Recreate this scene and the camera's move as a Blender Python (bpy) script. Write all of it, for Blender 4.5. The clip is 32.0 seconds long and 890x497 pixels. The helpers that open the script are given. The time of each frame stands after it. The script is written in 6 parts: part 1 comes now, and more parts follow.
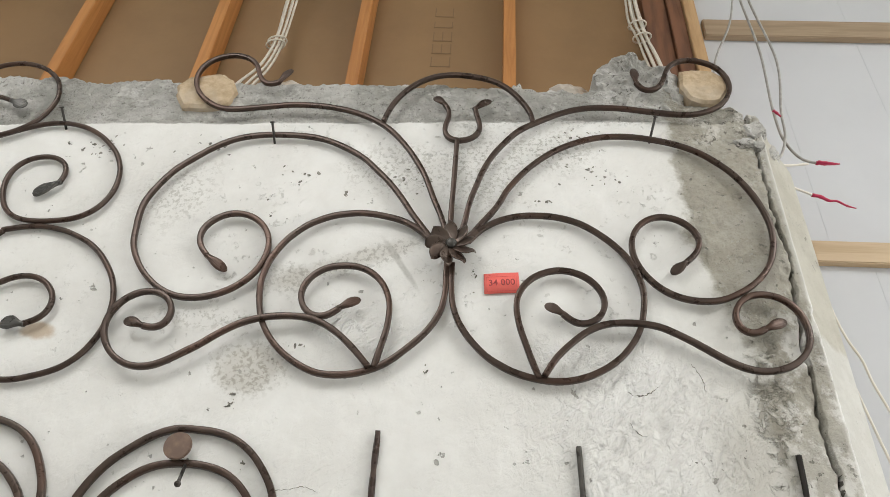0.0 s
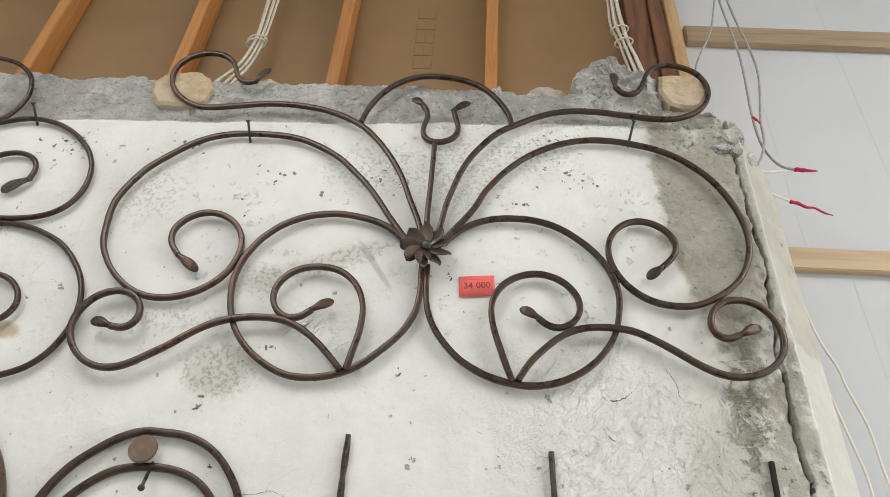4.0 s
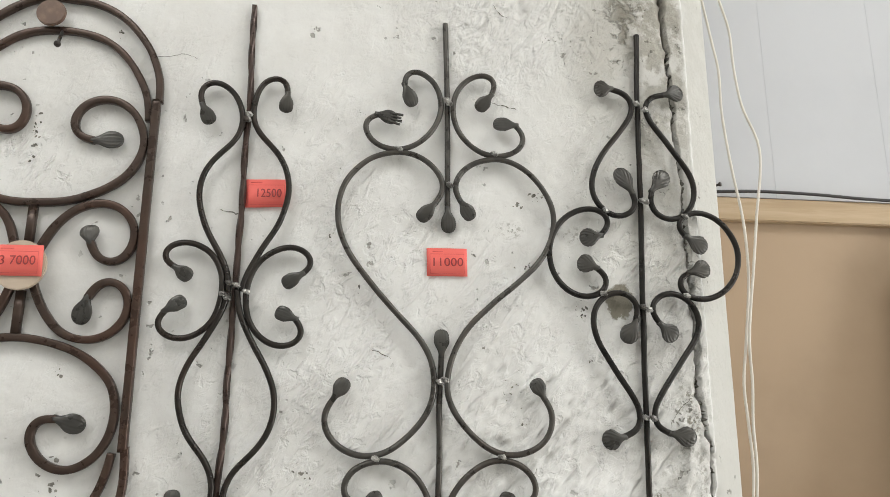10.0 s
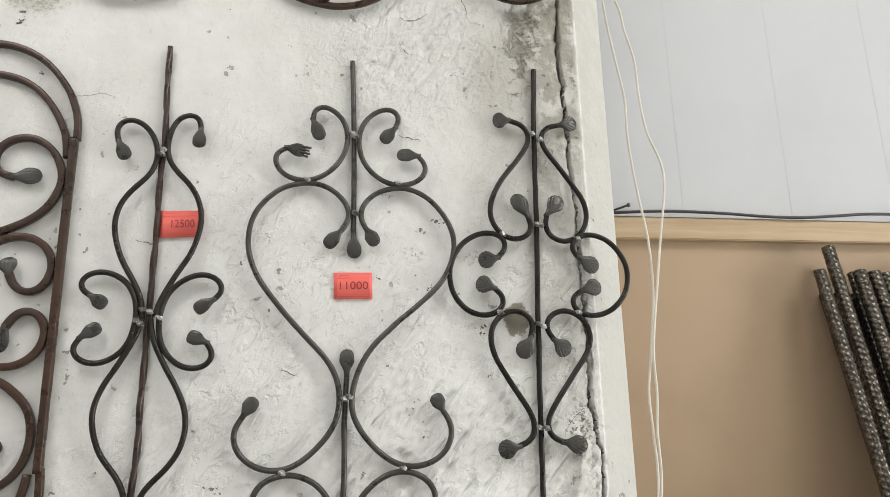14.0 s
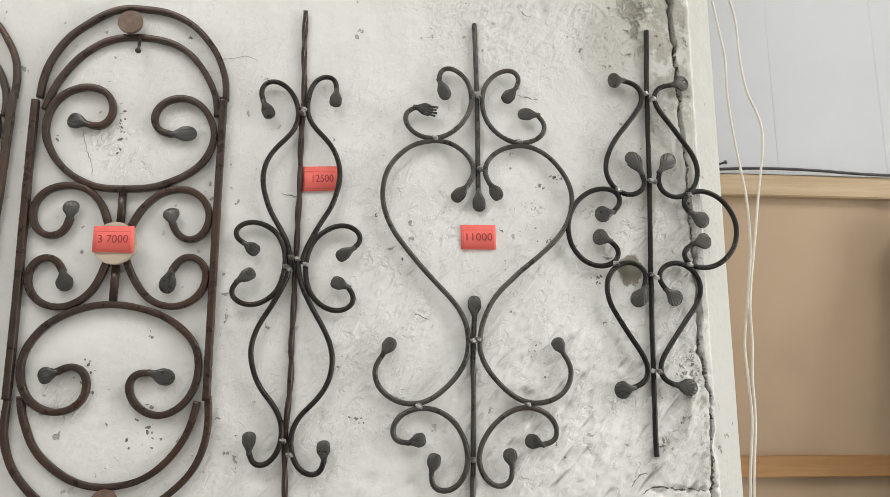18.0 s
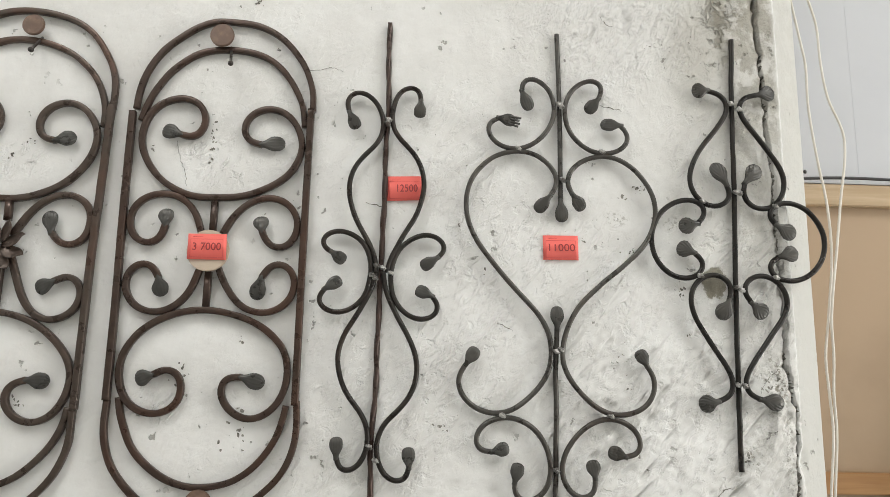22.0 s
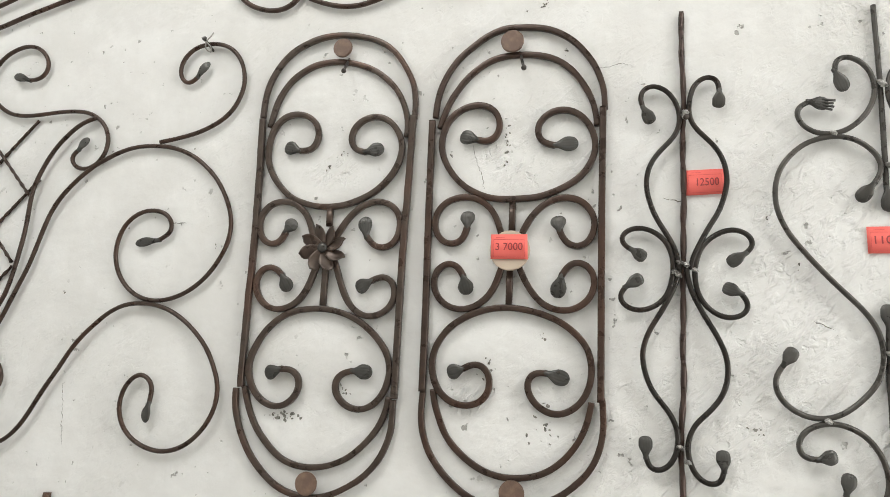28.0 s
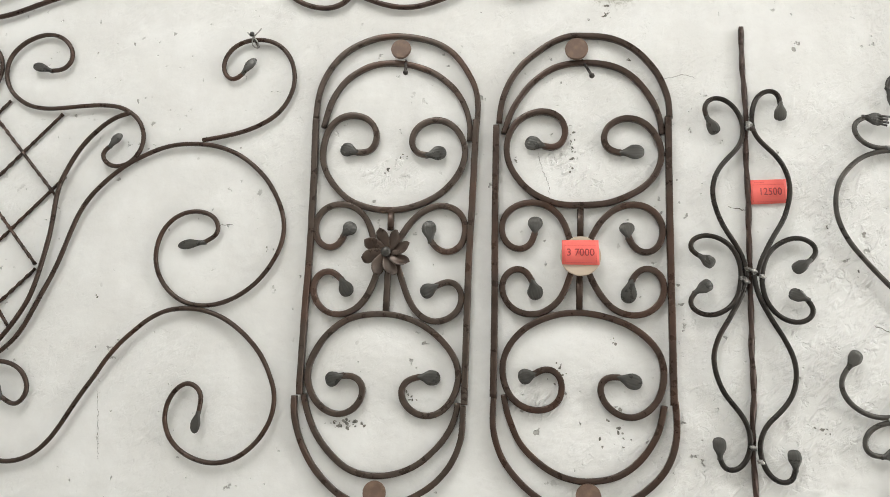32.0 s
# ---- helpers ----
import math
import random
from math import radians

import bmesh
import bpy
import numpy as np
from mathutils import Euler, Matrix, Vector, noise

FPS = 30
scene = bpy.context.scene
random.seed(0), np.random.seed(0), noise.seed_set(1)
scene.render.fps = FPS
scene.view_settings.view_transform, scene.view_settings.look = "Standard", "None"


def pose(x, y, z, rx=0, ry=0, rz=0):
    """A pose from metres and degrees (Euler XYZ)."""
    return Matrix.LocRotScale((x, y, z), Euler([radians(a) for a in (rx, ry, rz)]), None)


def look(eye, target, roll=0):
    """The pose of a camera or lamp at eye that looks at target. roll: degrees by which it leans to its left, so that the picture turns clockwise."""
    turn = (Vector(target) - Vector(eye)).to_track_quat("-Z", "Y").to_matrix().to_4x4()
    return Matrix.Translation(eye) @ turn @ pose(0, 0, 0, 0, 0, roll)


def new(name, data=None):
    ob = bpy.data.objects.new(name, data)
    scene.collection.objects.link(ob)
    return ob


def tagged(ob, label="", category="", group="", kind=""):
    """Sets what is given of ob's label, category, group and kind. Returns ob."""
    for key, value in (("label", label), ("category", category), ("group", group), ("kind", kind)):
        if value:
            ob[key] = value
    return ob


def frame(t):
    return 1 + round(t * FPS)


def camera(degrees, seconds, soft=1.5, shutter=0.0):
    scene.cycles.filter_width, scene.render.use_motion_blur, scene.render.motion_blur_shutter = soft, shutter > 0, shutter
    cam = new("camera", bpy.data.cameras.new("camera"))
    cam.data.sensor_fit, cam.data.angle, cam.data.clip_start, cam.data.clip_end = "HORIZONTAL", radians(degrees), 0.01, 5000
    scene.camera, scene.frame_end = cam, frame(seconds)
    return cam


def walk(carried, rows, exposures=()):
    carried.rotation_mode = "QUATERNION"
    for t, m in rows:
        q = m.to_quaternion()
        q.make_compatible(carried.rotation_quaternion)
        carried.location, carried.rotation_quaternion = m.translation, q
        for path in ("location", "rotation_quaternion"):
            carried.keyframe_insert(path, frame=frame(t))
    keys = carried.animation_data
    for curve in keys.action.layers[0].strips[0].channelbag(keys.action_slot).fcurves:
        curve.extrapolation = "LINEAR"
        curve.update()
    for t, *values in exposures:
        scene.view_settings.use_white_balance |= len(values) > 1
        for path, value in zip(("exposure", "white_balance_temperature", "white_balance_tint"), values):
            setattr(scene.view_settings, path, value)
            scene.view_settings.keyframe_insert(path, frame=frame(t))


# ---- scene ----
cam = camera(63.8, 32.0, soft=0.6, shutter=0.12)
PATH = [
    (0, (-0.159, -1.037, 1.736), (-0.255, 0.573, 2.918), 3.9),
    (0.5, (-0.163, -1.051, 1.738), (-0.253, 0.56, 2.919), 4.5),
    (1, (-0.156, -1.048, 1.739), (-0.25, 0.562, 2.921), 4.1),
    (1.5, (-0.149, -1.047, 1.738), (-0.237, 0.551, 2.939), 3.8),
    (2, (-0.143, -1.04, 1.74), (-0.221, 0.563, 2.933), 3.4),
    (2.5, (-0.137, -1.038, 1.743), (-0.207, 0.569, 2.932), 3.6),
    (4.5, (-0.141, -1.013, 1.741), (-0.198, 0.591, 2.935), 3.7),
    (5, (-0.134, -0.993, 1.731), (-0.19, 0.633, 2.894), 3.6),
    (5.5, (-0.129, -0.952, 1.712), (-0.163, 0.744, 2.772), 2.9),
    (6, (-0.112, -0.898, 1.672), (-0.106, 0.882, 2.584), 1.6),
    (6.5, (-0.093, -0.855, 1.647), (-0.085, 1.004, 2.384), 0.8),
    (7, (-0.083, -0.826, 1.626), (-0.063, 1.084, 2.218), 0.7),
    (7.5, (-0.068, -0.809, 1.62), (-0.043, 1.125, 2.13), 1.0),
    (8, (-0.05, -0.799, 1.606), (-0.014, 1.14, 2.095), 0.5),
    (8.5, (-0.044, -0.809, 1.6), (0.015, 1.13, 2.083), 0.7),
    (9, (-0.068, -0.869, 1.579), (0.006, 1.072, 2.057), 1.1),
    (9.5, (-0.126, -0.965, 1.534), (0.088, 0.967, 2.005), -0.4),
    (10, (-0.118, -1.04, 1.522), (0.102, 0.896, 1.974), 0.3),
    (10.5, (-0.082, -1.102, 1.507), (0.113, 0.844, 1.923), 0.8),
    (11, (-0.057, -1.144, 1.488), (0.121, 0.815, 1.846), 0.5),
    (11.5, (-0.047, -1.164, 1.478), (0.127, 0.801, 1.807), 0.6),
    (12, (-0.031, -1.168, 1.489), (0.164, 0.794, 1.824), -0.1),
    (12.3, (-0.016, -1.158, 1.49), (0.206, 0.797, 1.847), -0.2),
    (12.5, (-0.012, -1.145, 1.5), (0.273, 0.805, 1.84), -0.5),
    (12.7, (-0.005, -1.133, 1.497), (0.35, 0.8, 1.867), -1.1),
    (13, (-0.008, -1.108, 1.5), (0.391, 0.816, 1.873), -1.5),
    (13.3, (-0.001, -1.1, 1.501), (0.359, 0.826, 1.903), -1.4),
    (13.5, (-0.004, -1.096, 1.506), (0.338, 0.827, 1.936), -1.6),
    (14, (-0.013, -1.127, 1.517), (0.27, 0.79, 2.011), -1.2),
    (14.5, (-0.021, -1.153, 1.516), (0.226, 0.777, 1.977), -0.7),
    (16.5, (-0.092, -1.195, 1.504), (0.098, 0.756, 1.9), -0.4),
    (17, (-0.126, -1.199, 1.502), (0.059, 0.753, 1.897), -0.1),
    (17.5, (-0.143, -1.195, 1.495), (0.038, 0.759, 1.885), -0.3),
    (18, (-0.156, -1.19, 1.497), (0.012, 0.768, 1.869), 0.1),
    (18.5, (-0.167, -1.187, 1.496), (-0.036, 0.774, 1.865), 0.4),
    (19, (-0.18, -1.195, 1.499), (-0.074, 0.771, 1.851), 0.5),
    (19.5, (-0.191, -1.197, 1.501), (-0.135, 0.772, 1.844), 0.8),
    (20, (-0.201, -1.199, 1.505), (-0.151, 0.769, 1.862), 1.1),
    (20.5, (-0.206, -1.199, 1.5), (-0.146, 0.766, 1.864), 1.4),
    (21, (-0.214, -1.194, 1.502), (-0.159, 0.773, 1.859), 1.2),
    (21.5, (-0.228, -1.194, 1.506), (-0.166, 0.773, 1.863), 1.1),
    (22, (-0.231, -1.198, 1.51), (-0.173, 0.766, 1.882), 1.3),
    (22.5, (-0.236, -1.195, 1.51), (-0.182, 0.772, 1.869), 1.5),
    (23, (-0.249, -1.193, 1.507), (-0.231, 0.773, 1.874), 1.7),
    (23.5, (-0.271, -1.192, 1.51), (-0.277, 0.775, 1.87), 1.8),
    (24, (-0.288, -1.198, 1.511), (-0.289, 0.769, 1.873), 2.1),
    (24.5, (-0.309, -1.209, 1.511), (-0.324, 0.757, 1.877), 2.2),
    (26.5, (-0.346, -1.214, 1.52), (-0.594, 0.743, 1.85), 2.2),
    (27, (-0.361, -1.213, 1.52), (-0.675, 0.736, 1.843), 2.3),
    (27.5, (-0.387, -1.217, 1.517), (-0.766, 0.72, 1.84), 2.7),
    (28, (-0.412, -1.224, 1.511), (-0.877, 0.692, 1.845), 2.8),
    (28.5, (-0.422, -1.223, 1.511), (-0.968, 0.674, 1.831), 2.9),
    (29, (-0.426, -1.226, 1.506), (-1.026, 0.653, 1.837), 3.0),
    (29.5, (-0.448, -1.23, 1.506), (-1.041, 0.651, 1.838), 3.2),
    (30, (-0.49, -1.237, 1.503), (-1.024, 0.659, 1.847), 3.1),
    (30.5, (-0.54, -1.241, 1.494), (-0.985, 0.674, 1.863), 3.0),
    (31, (-0.588, -1.242, 1.502), (-0.891, 0.704, 1.853), 1.9),
    (31.5, (-0.634, -1.255, 1.504), (-0.844, 0.707, 1.834), 1.8),
    (32, (-0.664, -1.265, 1.507), (-0.922, 0.688, 1.854), 2.2),
]
walk(cam, [(t, look(eye, target, roll)) for t, eye, target, roll in PATH], [(0, -0.205), (6, -0.22), (13, -0.20), (24, -0.17), (27, 0.0), (32, 0.02)])

# ---- world and light ----
world = bpy.data.worlds.new("world")
scene.world = world
world.use_nodes = True
wn = world.node_tree
sky = wn.nodes.new("ShaderNodeTexSky")
sky.sky_type, sky.sun_disc, sky.sun_elevation, sky.sun_rotation = "NISHITA", False, radians(40), radians(200)
wn.links.new(sky.outputs["Color"], wn.nodes["Background"].inputs["Color"])
wn.nodes["Background"].inputs["Strength"].default_value = 0.1


def area_lamp(name, eye, target, sx, sy, watts, colour):
    data = bpy.data.lights.new(name, "AREA")
    data.shape, data.size, data.size_y, data.energy, data.color = "RECTANGLE", sx, sy, watts, colour
    ob = new(name, data)
    ob.matrix_world = look(eye, target)
    return ob


# added lamps, none of them seen: two overhead and one on the east side
area_lamp("added_top_lamp", (2.60, -2.1, 4.24), (1.8, -1.3, 0.6), 1.7, 1.5, 79, (0.992, 0.988, 0.945))
area_lamp("added_top_lamp", (-1.50, -2.1, 4.24), (-1.2, -1.3, 0), 1.7, 1.5, 49, (0.992, 0.988, 0.945))
# side lamp added to rake the wall and give the bars a shadow
area_lamp("added_side_lamp", (4.24, -1.6, 1.1), (0.5, 0.2, 1.4), 1.1, 2.0, 90, (0.992, 0.988, 0.945))

# ---- materials ----


class Nodes:
    """Small helper round one node material."""

    def __init__(self, name, rough=0.6, metal=0.0):
        self.mat = bpy.data.materials.new(name)
        self.mat.use_nodes = True
        self.tree = self.mat.node_tree
        self.bsdf = self.tree.nodes["Principled BSDF"]
        self.bsdf.inputs["Roughness"].default_value = rough
        self.bsdf.inputs["Metallic"].default_value = metal
        self.coord = self.tree.nodes.new("ShaderNodeTexCoord").outputs["Object"]

    def node(self, kind, **inputs):
        n = self.tree.nodes.new(kind)
        for k, v in inputs.items():
            self.feed(n.inputs[k.replace("_", " ")], v)
        return n

    def feed(self, socket, v):
        if isinstance(v, bpy.types.NodeSocket):
            self.tree.links.new(v, socket)
        else:
            socket.default_value = v

    def scaled(self, sx, sy, sz):
        m = self.tree.nodes.new("ShaderNodeMapping")
        self.tree.links.new(self.coord, m.inputs["Vector"])
        m.inputs["Scale"].default_value = (sx, sy, sz)
        return m.outputs["Vector"]

    def noise(self, scale, detail=4.0, rough=0.55, vector=None, distortion=0.0):
        n = self.node("ShaderNodeTexNoise", Scale=scale, Detail=detail, Roughness=rough, Distortion=distortion)
        self.tree.links.new(vector or self.coord, n.inputs["Vector"])
        return n.outputs["Fac"]

    def ramp(self, fac, lo, hi, a=0.0, b=1.0):
        n = self.tree.nodes.new("ShaderNodeMapRange")
        n.interpolation_type = "SMOOTHSTEP"
        for i, v in enumerate((fac, lo, hi, a, b)):
            self.feed(n.inputs[i], v)
        return n.outputs[0]

    def math(self, op, a, b=0.0):
        n = self.tree.nodes.new("ShaderNodeMath")
        n.operation = op
        self.feed(n.inputs[0], a), self.feed(n.inputs[1], b)
        return n.outputs[0]

    def mix(self, fac, a, b):
        n = self.tree.nodes.new("ShaderNodeMix")
        n.data_type = "RGBA"
        self.feed(n.inputs[0], fac)
        for i, v in ((6, a), (7, b)):
            self.feed(n.inputs[i], (*v, 1.0) if isinstance(v, tuple) else v)
        return n.outputs[2]

    def ellipse(self, cx, cz, rx, rz, turn, soft, wobble=None):
        """1 inside an ellipse in the wall's plane, fading out over its rim."""
        m = self.tree.nodes.new("ShaderNodeMapping")
        m.vector_type = "TEXTURE"
        m.inputs["Location"].default_value = (cx, 0, cz)
        m.inputs["Rotation"].default_value = (0, radians(turn), 0)
        m.inputs["Scale"].default_value = (rx, 1, rz)
        self.tree.links.new(self.coord, m.inputs["Vector"])
        s = self.tree.nodes.new("ShaderNodeVectorMath")
        s.operation = "MULTIPLY"
        self.tree.links.new(m.outputs["Vector"], s.inputs[0])
        s.inputs[1].default_value = (1, 0, 1)
        d = self.tree.nodes.new("ShaderNodeVectorMath")
        d.operation = "LENGTH"
        self.tree.links.new(s.outputs[0], d.inputs[0])
        r = d.outputs["Value"]
        if wobble is not None:
            r = self.math("ADD", r, self.math("MULTIPLY", self.math("SUBTRACT", wobble, 0.5), 1.6))
        return self.ramp(r, 1.0 - soft, 1.0 + soft, 1.0, 0.0)

    def finish(self, colour=None, rough=None, bump=None, strength=0.3, distance=0.002):
        if colour is not None:
            self.feed(self.bsdf.inputs["Base Color"], (*colour, 1.0) if isinstance(colour, tuple) else colour)
        if rough is not None:
            self.feed(self.bsdf.inputs["Roughness"], rough)
        if bump is not None:
            b = self.node("ShaderNodeBump", Height=bump, Strength=strength, Distance=distance)
            self.tree.links.new(b.outputs[0], self.bsdf.inputs["Normal"])
        return self.mat


def iron(name, dark, light, rust, amount):
    """Dark oxidised steel with a dull satin sheen, slow changes of tone and a few rusty places."""
    n = Nodes(name, 0.4, 0.5)
    big, mid, fine = n.noise(6, 4), n.noise(38, 5, 0.6), n.noise(420, 3, 0.6)
    c = n.mix(n.ramp(mid, 0.25, 0.75, 0.25, 0.8), dark, light)
    c = n.mix(n.math("MULTIPLY", n.ramp(big, 0.48, 0.66), amount * 0.75), c, rust)
    c = n.mix(n.ramp(fine, 0.62, 0.74, 0.0, 0.35), c, light)
    return n.finish(c, n.ramp(mid, 0.3, 0.75, 0.25, 0.42), n.math("ADD", n.math("MULTIPLY", mid, 0.7), n.math("MULTIPLY", fine, 0.3)), 0.16, 0.0012)


IRON_BROWN = iron("brown_iron", (0.034, 0.0215, 0.0165), (0.083, 0.056, 0.044), (0.092, 0.047, 0.032), 0.75)
IRON_ROD = iron("reddish_iron", (0.038, 0.025, 0.021), (0.085, 0.056, 0.047), (0.075, 0.036, 0.027), 0.8)
IRON_DARK = iron("dark_iron", (0.012, 0.0102, 0.0088), (0.040, 0.034, 0.029), (0.06, 0.036, 0.026), 0.45)
IRON_RUST = iron("rusty_iron", (0.07, 0.045, 0.035), (0.13, 0.085, 0.065), (0.15, 0.075, 0.045), 0.9)
PETAL_IRON = iron("petal_iron", (0.060, 0.045, 0.037), (0.14, 0.11, 0.092), (0.12, 0.065, 0.045), 0.6)
IRON_BLACK = iron("black_iron", (0.0085, 0.0078, 0.007), (0.030, 0.027, 0.024), (0.05, 0.034, 0.026), 0.3)
IRON_GREY = iron("grey_iron", (0.032, 0.029, 0.026), (0.115, 0.108, 0.098), (0.06, 0.043, 0.033), 0.5)
IRON_WORN = iron("worn_brown_iron", (0.042, 0.030, 0.024), (0.105, 0.079, 0.064), (0.115, 0.060, 0.042), 0.85)
LEAF_DARK = iron("forged_leaf", (0.040, 0.039, 0.036), (0.105, 0.102, 0.095), (0.07, 0.055, 0.04), 0.3)
n = Nodes("weld_bead", 0.3, 0.9)
WELD = n.finish(n.mix(n.ramp(n.noise(75), 0.36, 0.62), (0.16, 0.152, 0.142), (0.62, 0.61, 0.59)), 0.32, n.noise(160), 0.2)
n = Nodes("rebar_steel", 0.3, 0.85)
f = n.noise(90, 5, 0.7)
REBAR = n.finish(n.mix(n.ramp(f, 0.3, 0.7), (0.040, 0.034, 0.028), (0.17, 0.152, 0.128)), n.ramp(f, 0.3, 0.7, 0.36, 0.22), f, 0.15)
n = Nodes("rusty_pipe", 0.6, 0.3)
f = n.noise(40, 6, 0.7)
PIPE = n.finish(n.mix(n.ramp(f, 0.3, 0.7), (0.034, 0.019, 0.014), (0.095, 0.052, 0.036)), 0.6, f, 0.3)


def plaster():
    n = Nodes("old_plaster", 0.85)
    big, mid, fine = n.noise(1.6, 4), n.noise(9, 6, 0.62), n.noise(70, 5, 0.65)
    wob = n.noise(14, 5, 0.65)
    grit = n.noise(190, 3, 0.6)
    c = n.mix(n.ramp(mid, 0.35, 0.7), (0.775, 0.77, 0.75), (0.85, 0.85, 0.835))
    c = n.mix(n.math("MULTIPLY", n.ramp(big, 0.45, 0.7), 0.30), c, (0.70, 0.69, 0.655))
    x, y, z = [n.node("ShaderNodeSeparateXYZ", Vector=n.coord).outputs[i] for i in range(3)]
    grey = n.mix(n.ramp(fine, 0.3, 0.72), (0.31, 0.305, 0.28), (0.52, 0.51, 0.485))
    olive = n.mix(n.ramp(mid, 0.35, 0.7), (0.22, 0.205, 0.165), (0.36, 0.345, 0.295))
    # bare mortar along the top, past the edge of the whitewash
    zz = n.math("ADD", z, n.math("MULTIPLY", n.math("SUBTRACT", mid, 0.5), 0.03))
    zz = n.math("SUBTRACT", zz, n.math("MULTIPLY", x, 0.04))
    cement = n.mix(n.ramp(n.noise(6, 6, 0.7), 0.42, 0.60), (0.38, 0.375, 0.345), (0.60, 0.59, 0.565))
    cement = n.mix(n.ramp(fine, 0.35, 0.7, 0.0, 0.5), cement, (0.45, 0.44, 0.42))
    cement = n.mix(n.ramp(n.noise(24, 6, 0.75, n.scaled(0.55, 1, 1)), 0.54, 0.64, 0.0, 0.65), cement, (0.23, 0.22, 0.195))
    cement = n.mix(n.ramp(n.noise(75, 5, 0.75), 0.58, 0.64, 0.0, 0.8), cement, (0.12, 0.112, 0.095))
    cement = n.mix(n.ramp(n.noise(17, 5, 0.7), 0.60, 0.66, 0.0, 0.8), cement, (0.64, 0.63, 0.61))
    band = n.ramp(zz, 2.842, 2.848)
    c = n.mix(band, c, cement)
    # bare mortar beside the crack, wide at the top and narrowing downwards
    edge = n.math("SUBTRACT", n.math("SUBTRACT", 0.312, n.ramp(z, 2.04, 2.28, 0.0, 0.035)), n.ramp(z, 2.27, 2.60, 0.0, 0.056))
    off = n.math("ADD", n.math("SUBTRACT", x, edge), n.math("MULTIPLY", n.math("SUBTRACT", wob, 0.5), 0.10))
    patch = n.math("MULTIPLY", n.ramp(off, -0.010, 0.014), n.ramp(z, 1.55, 2.42, 0.12, 1.0))
    patch = n.math("MULTIPLY", patch, n.ramp(x, 0.394, 0.408, 1.0, 0.35))
    blotch = n.ramp(n.noise(20, 6, 0.7), 0.41, 0.54, 0.15, 1.0)
    patch = n.math("MULTIPLY", patch, n.math("MAXIMUM", blotch, n.ramp(z, 2.30, 2.48, 0.0, 0.92)))
    pitted = n.mix(n.ramp(fine, 0.32, 0.60), (0.205, 0.184, 0.138), (0.295, 0.268, 0.212))
    c = n.mix(patch, c, n.mix(n.ramp(mid, 0.46, 0.66), pitted, (0.345, 0.322, 0.265)))
    hole = n.math("MULTIPLY", n.ramp(n.noise(85, 3, 0.6), 0.655, 0.69), n.ramp(patch, 0.3, 0.7))
    c = n.mix(n.math("MULTIPLY", hole, 0.9), c, (0.055, 0.048, 0.036))
    smear = n.math("MULTIPLY", n.ramp(n.noise(11, 6, 0.7), 0.55, 0.60), n.ramp(z, 2.60, 2.78, 0.15, 0.75))
    c = n.mix(n.math("MULTIPLY", smear, n.ramp(patch, 0.3, 0.7)), c, (0.56, 0.55, 0.52))
    # a grey wash over the whole corner: dirt, and dimmer light put into the colour
    wash = n.math("MULTIPLY", n.ramp(n.math("ADD", x, n.math("MULTIPLY", wob, 0.16)), 0.19, 0.37), n.ramp(z, 1.50, 1.95, 0.05, 1.0))
    wash = n.math("MULTIPLY", wash, n.ramp(x, 0.392, 0.402, 1.0, 0.55))
    c = n.mix(n.math("MULTIPLY", wash, n.ramp(mid, 0.3, 0.7, 0.26, 0.56)), c, (0.47, 0.455, 0.405))
    # broken rubble high at the corner, dark holes between pale crumbs
    crumbs = n.math("MULTIPLY", n.ramp(n.math("ADD", x, n.math("MULTIPLY", mid, 0.08)), 0.27, 0.33), n.ramp(z, 2.745, 2.80))
    crumbs = n.math("MULTIPLY", crumbs, n.ramp(x, 0.404, 0.410, 1.0, 0.3))
    c = n.mix(n.math("MULTIPLY", crumbs, n.ramp(n.noise(27, 5, 0.65), 0.52, 0.62, 0.0, 0.8)), c, (0.62, 0.60, 0.56))
    c = n.mix(n.math("MULTIPLY", crumbs, n.ramp(n.noise(46, 5, 0.7, None, 0.6), 0.56, 0.63, 0.0, 0.85)), c, (0.11, 0.10, 0.085))
    speckle = n.ramp(n.noise(130, 4, 0.7), 0.49, 0.60)
    for cx, cz, rx, rz, turn, soft, much, col in (
        (-0.385, 2.468, 0.135, 0.022, -22, 0.5, 0.8, grey),
        (-0.49, 2.425, 0.045, 0.03, 0, 0.6, 0.6, grey),
        (-0.524, 2.253, 0.055, 0.045, 0, 0.5, 0.75, olive),
        (-0.33, 2.70, 0.09, 0.06, 0, 0.6, 0.45, olive),
        (-0.16, 2.70, 0.07, 0.10, 0, 0.7, 0.5, olive),
        (-0.02, 2.76, 0.07, 0.05, 0, 0.7, 0.6, olive),
        (-0.75, 2.62, 0.06, 0.08, 20, 0.7, 0.4, olive),
        (-0.62, 2.34, 0.09, 0.02, 0, 0.6, 0.4, olive),
        (0.02, 2.845, 0.20, 0.02, -3, 0.6, 0.55, grey),
        (0.10, 1.80, 0.02, 0.012, 0, 0.5, 0.6, olive),
        (0.205, 1.795, 0.03, 0.012, 0, 0.5, 0.6, olive),
        (0.335, 1.42, 0.03, 0.05, 15, 0.6, 0.25, olive),
        (0.372, 1.535, 0.013, 0.04, -12, 0.6, 0.95, olive),
        (0.366, 1.49, 0.016, 0.02, 20, 0.6, 0.8, olive),
        (0.318, 1.400, 0.012, 0.014, 30, 0.6, 0.9, olive),
        (0.384, 1.40, 0.008, 0.07, 0, 0.6, 0.6, olive),
    ):
        c = n.mix(n.math("MULTIPLY", n.math("MULTIPLY", n.ellipse(cx, cz, rx, rz, turn, soft, wob), speckle), much), c, col)
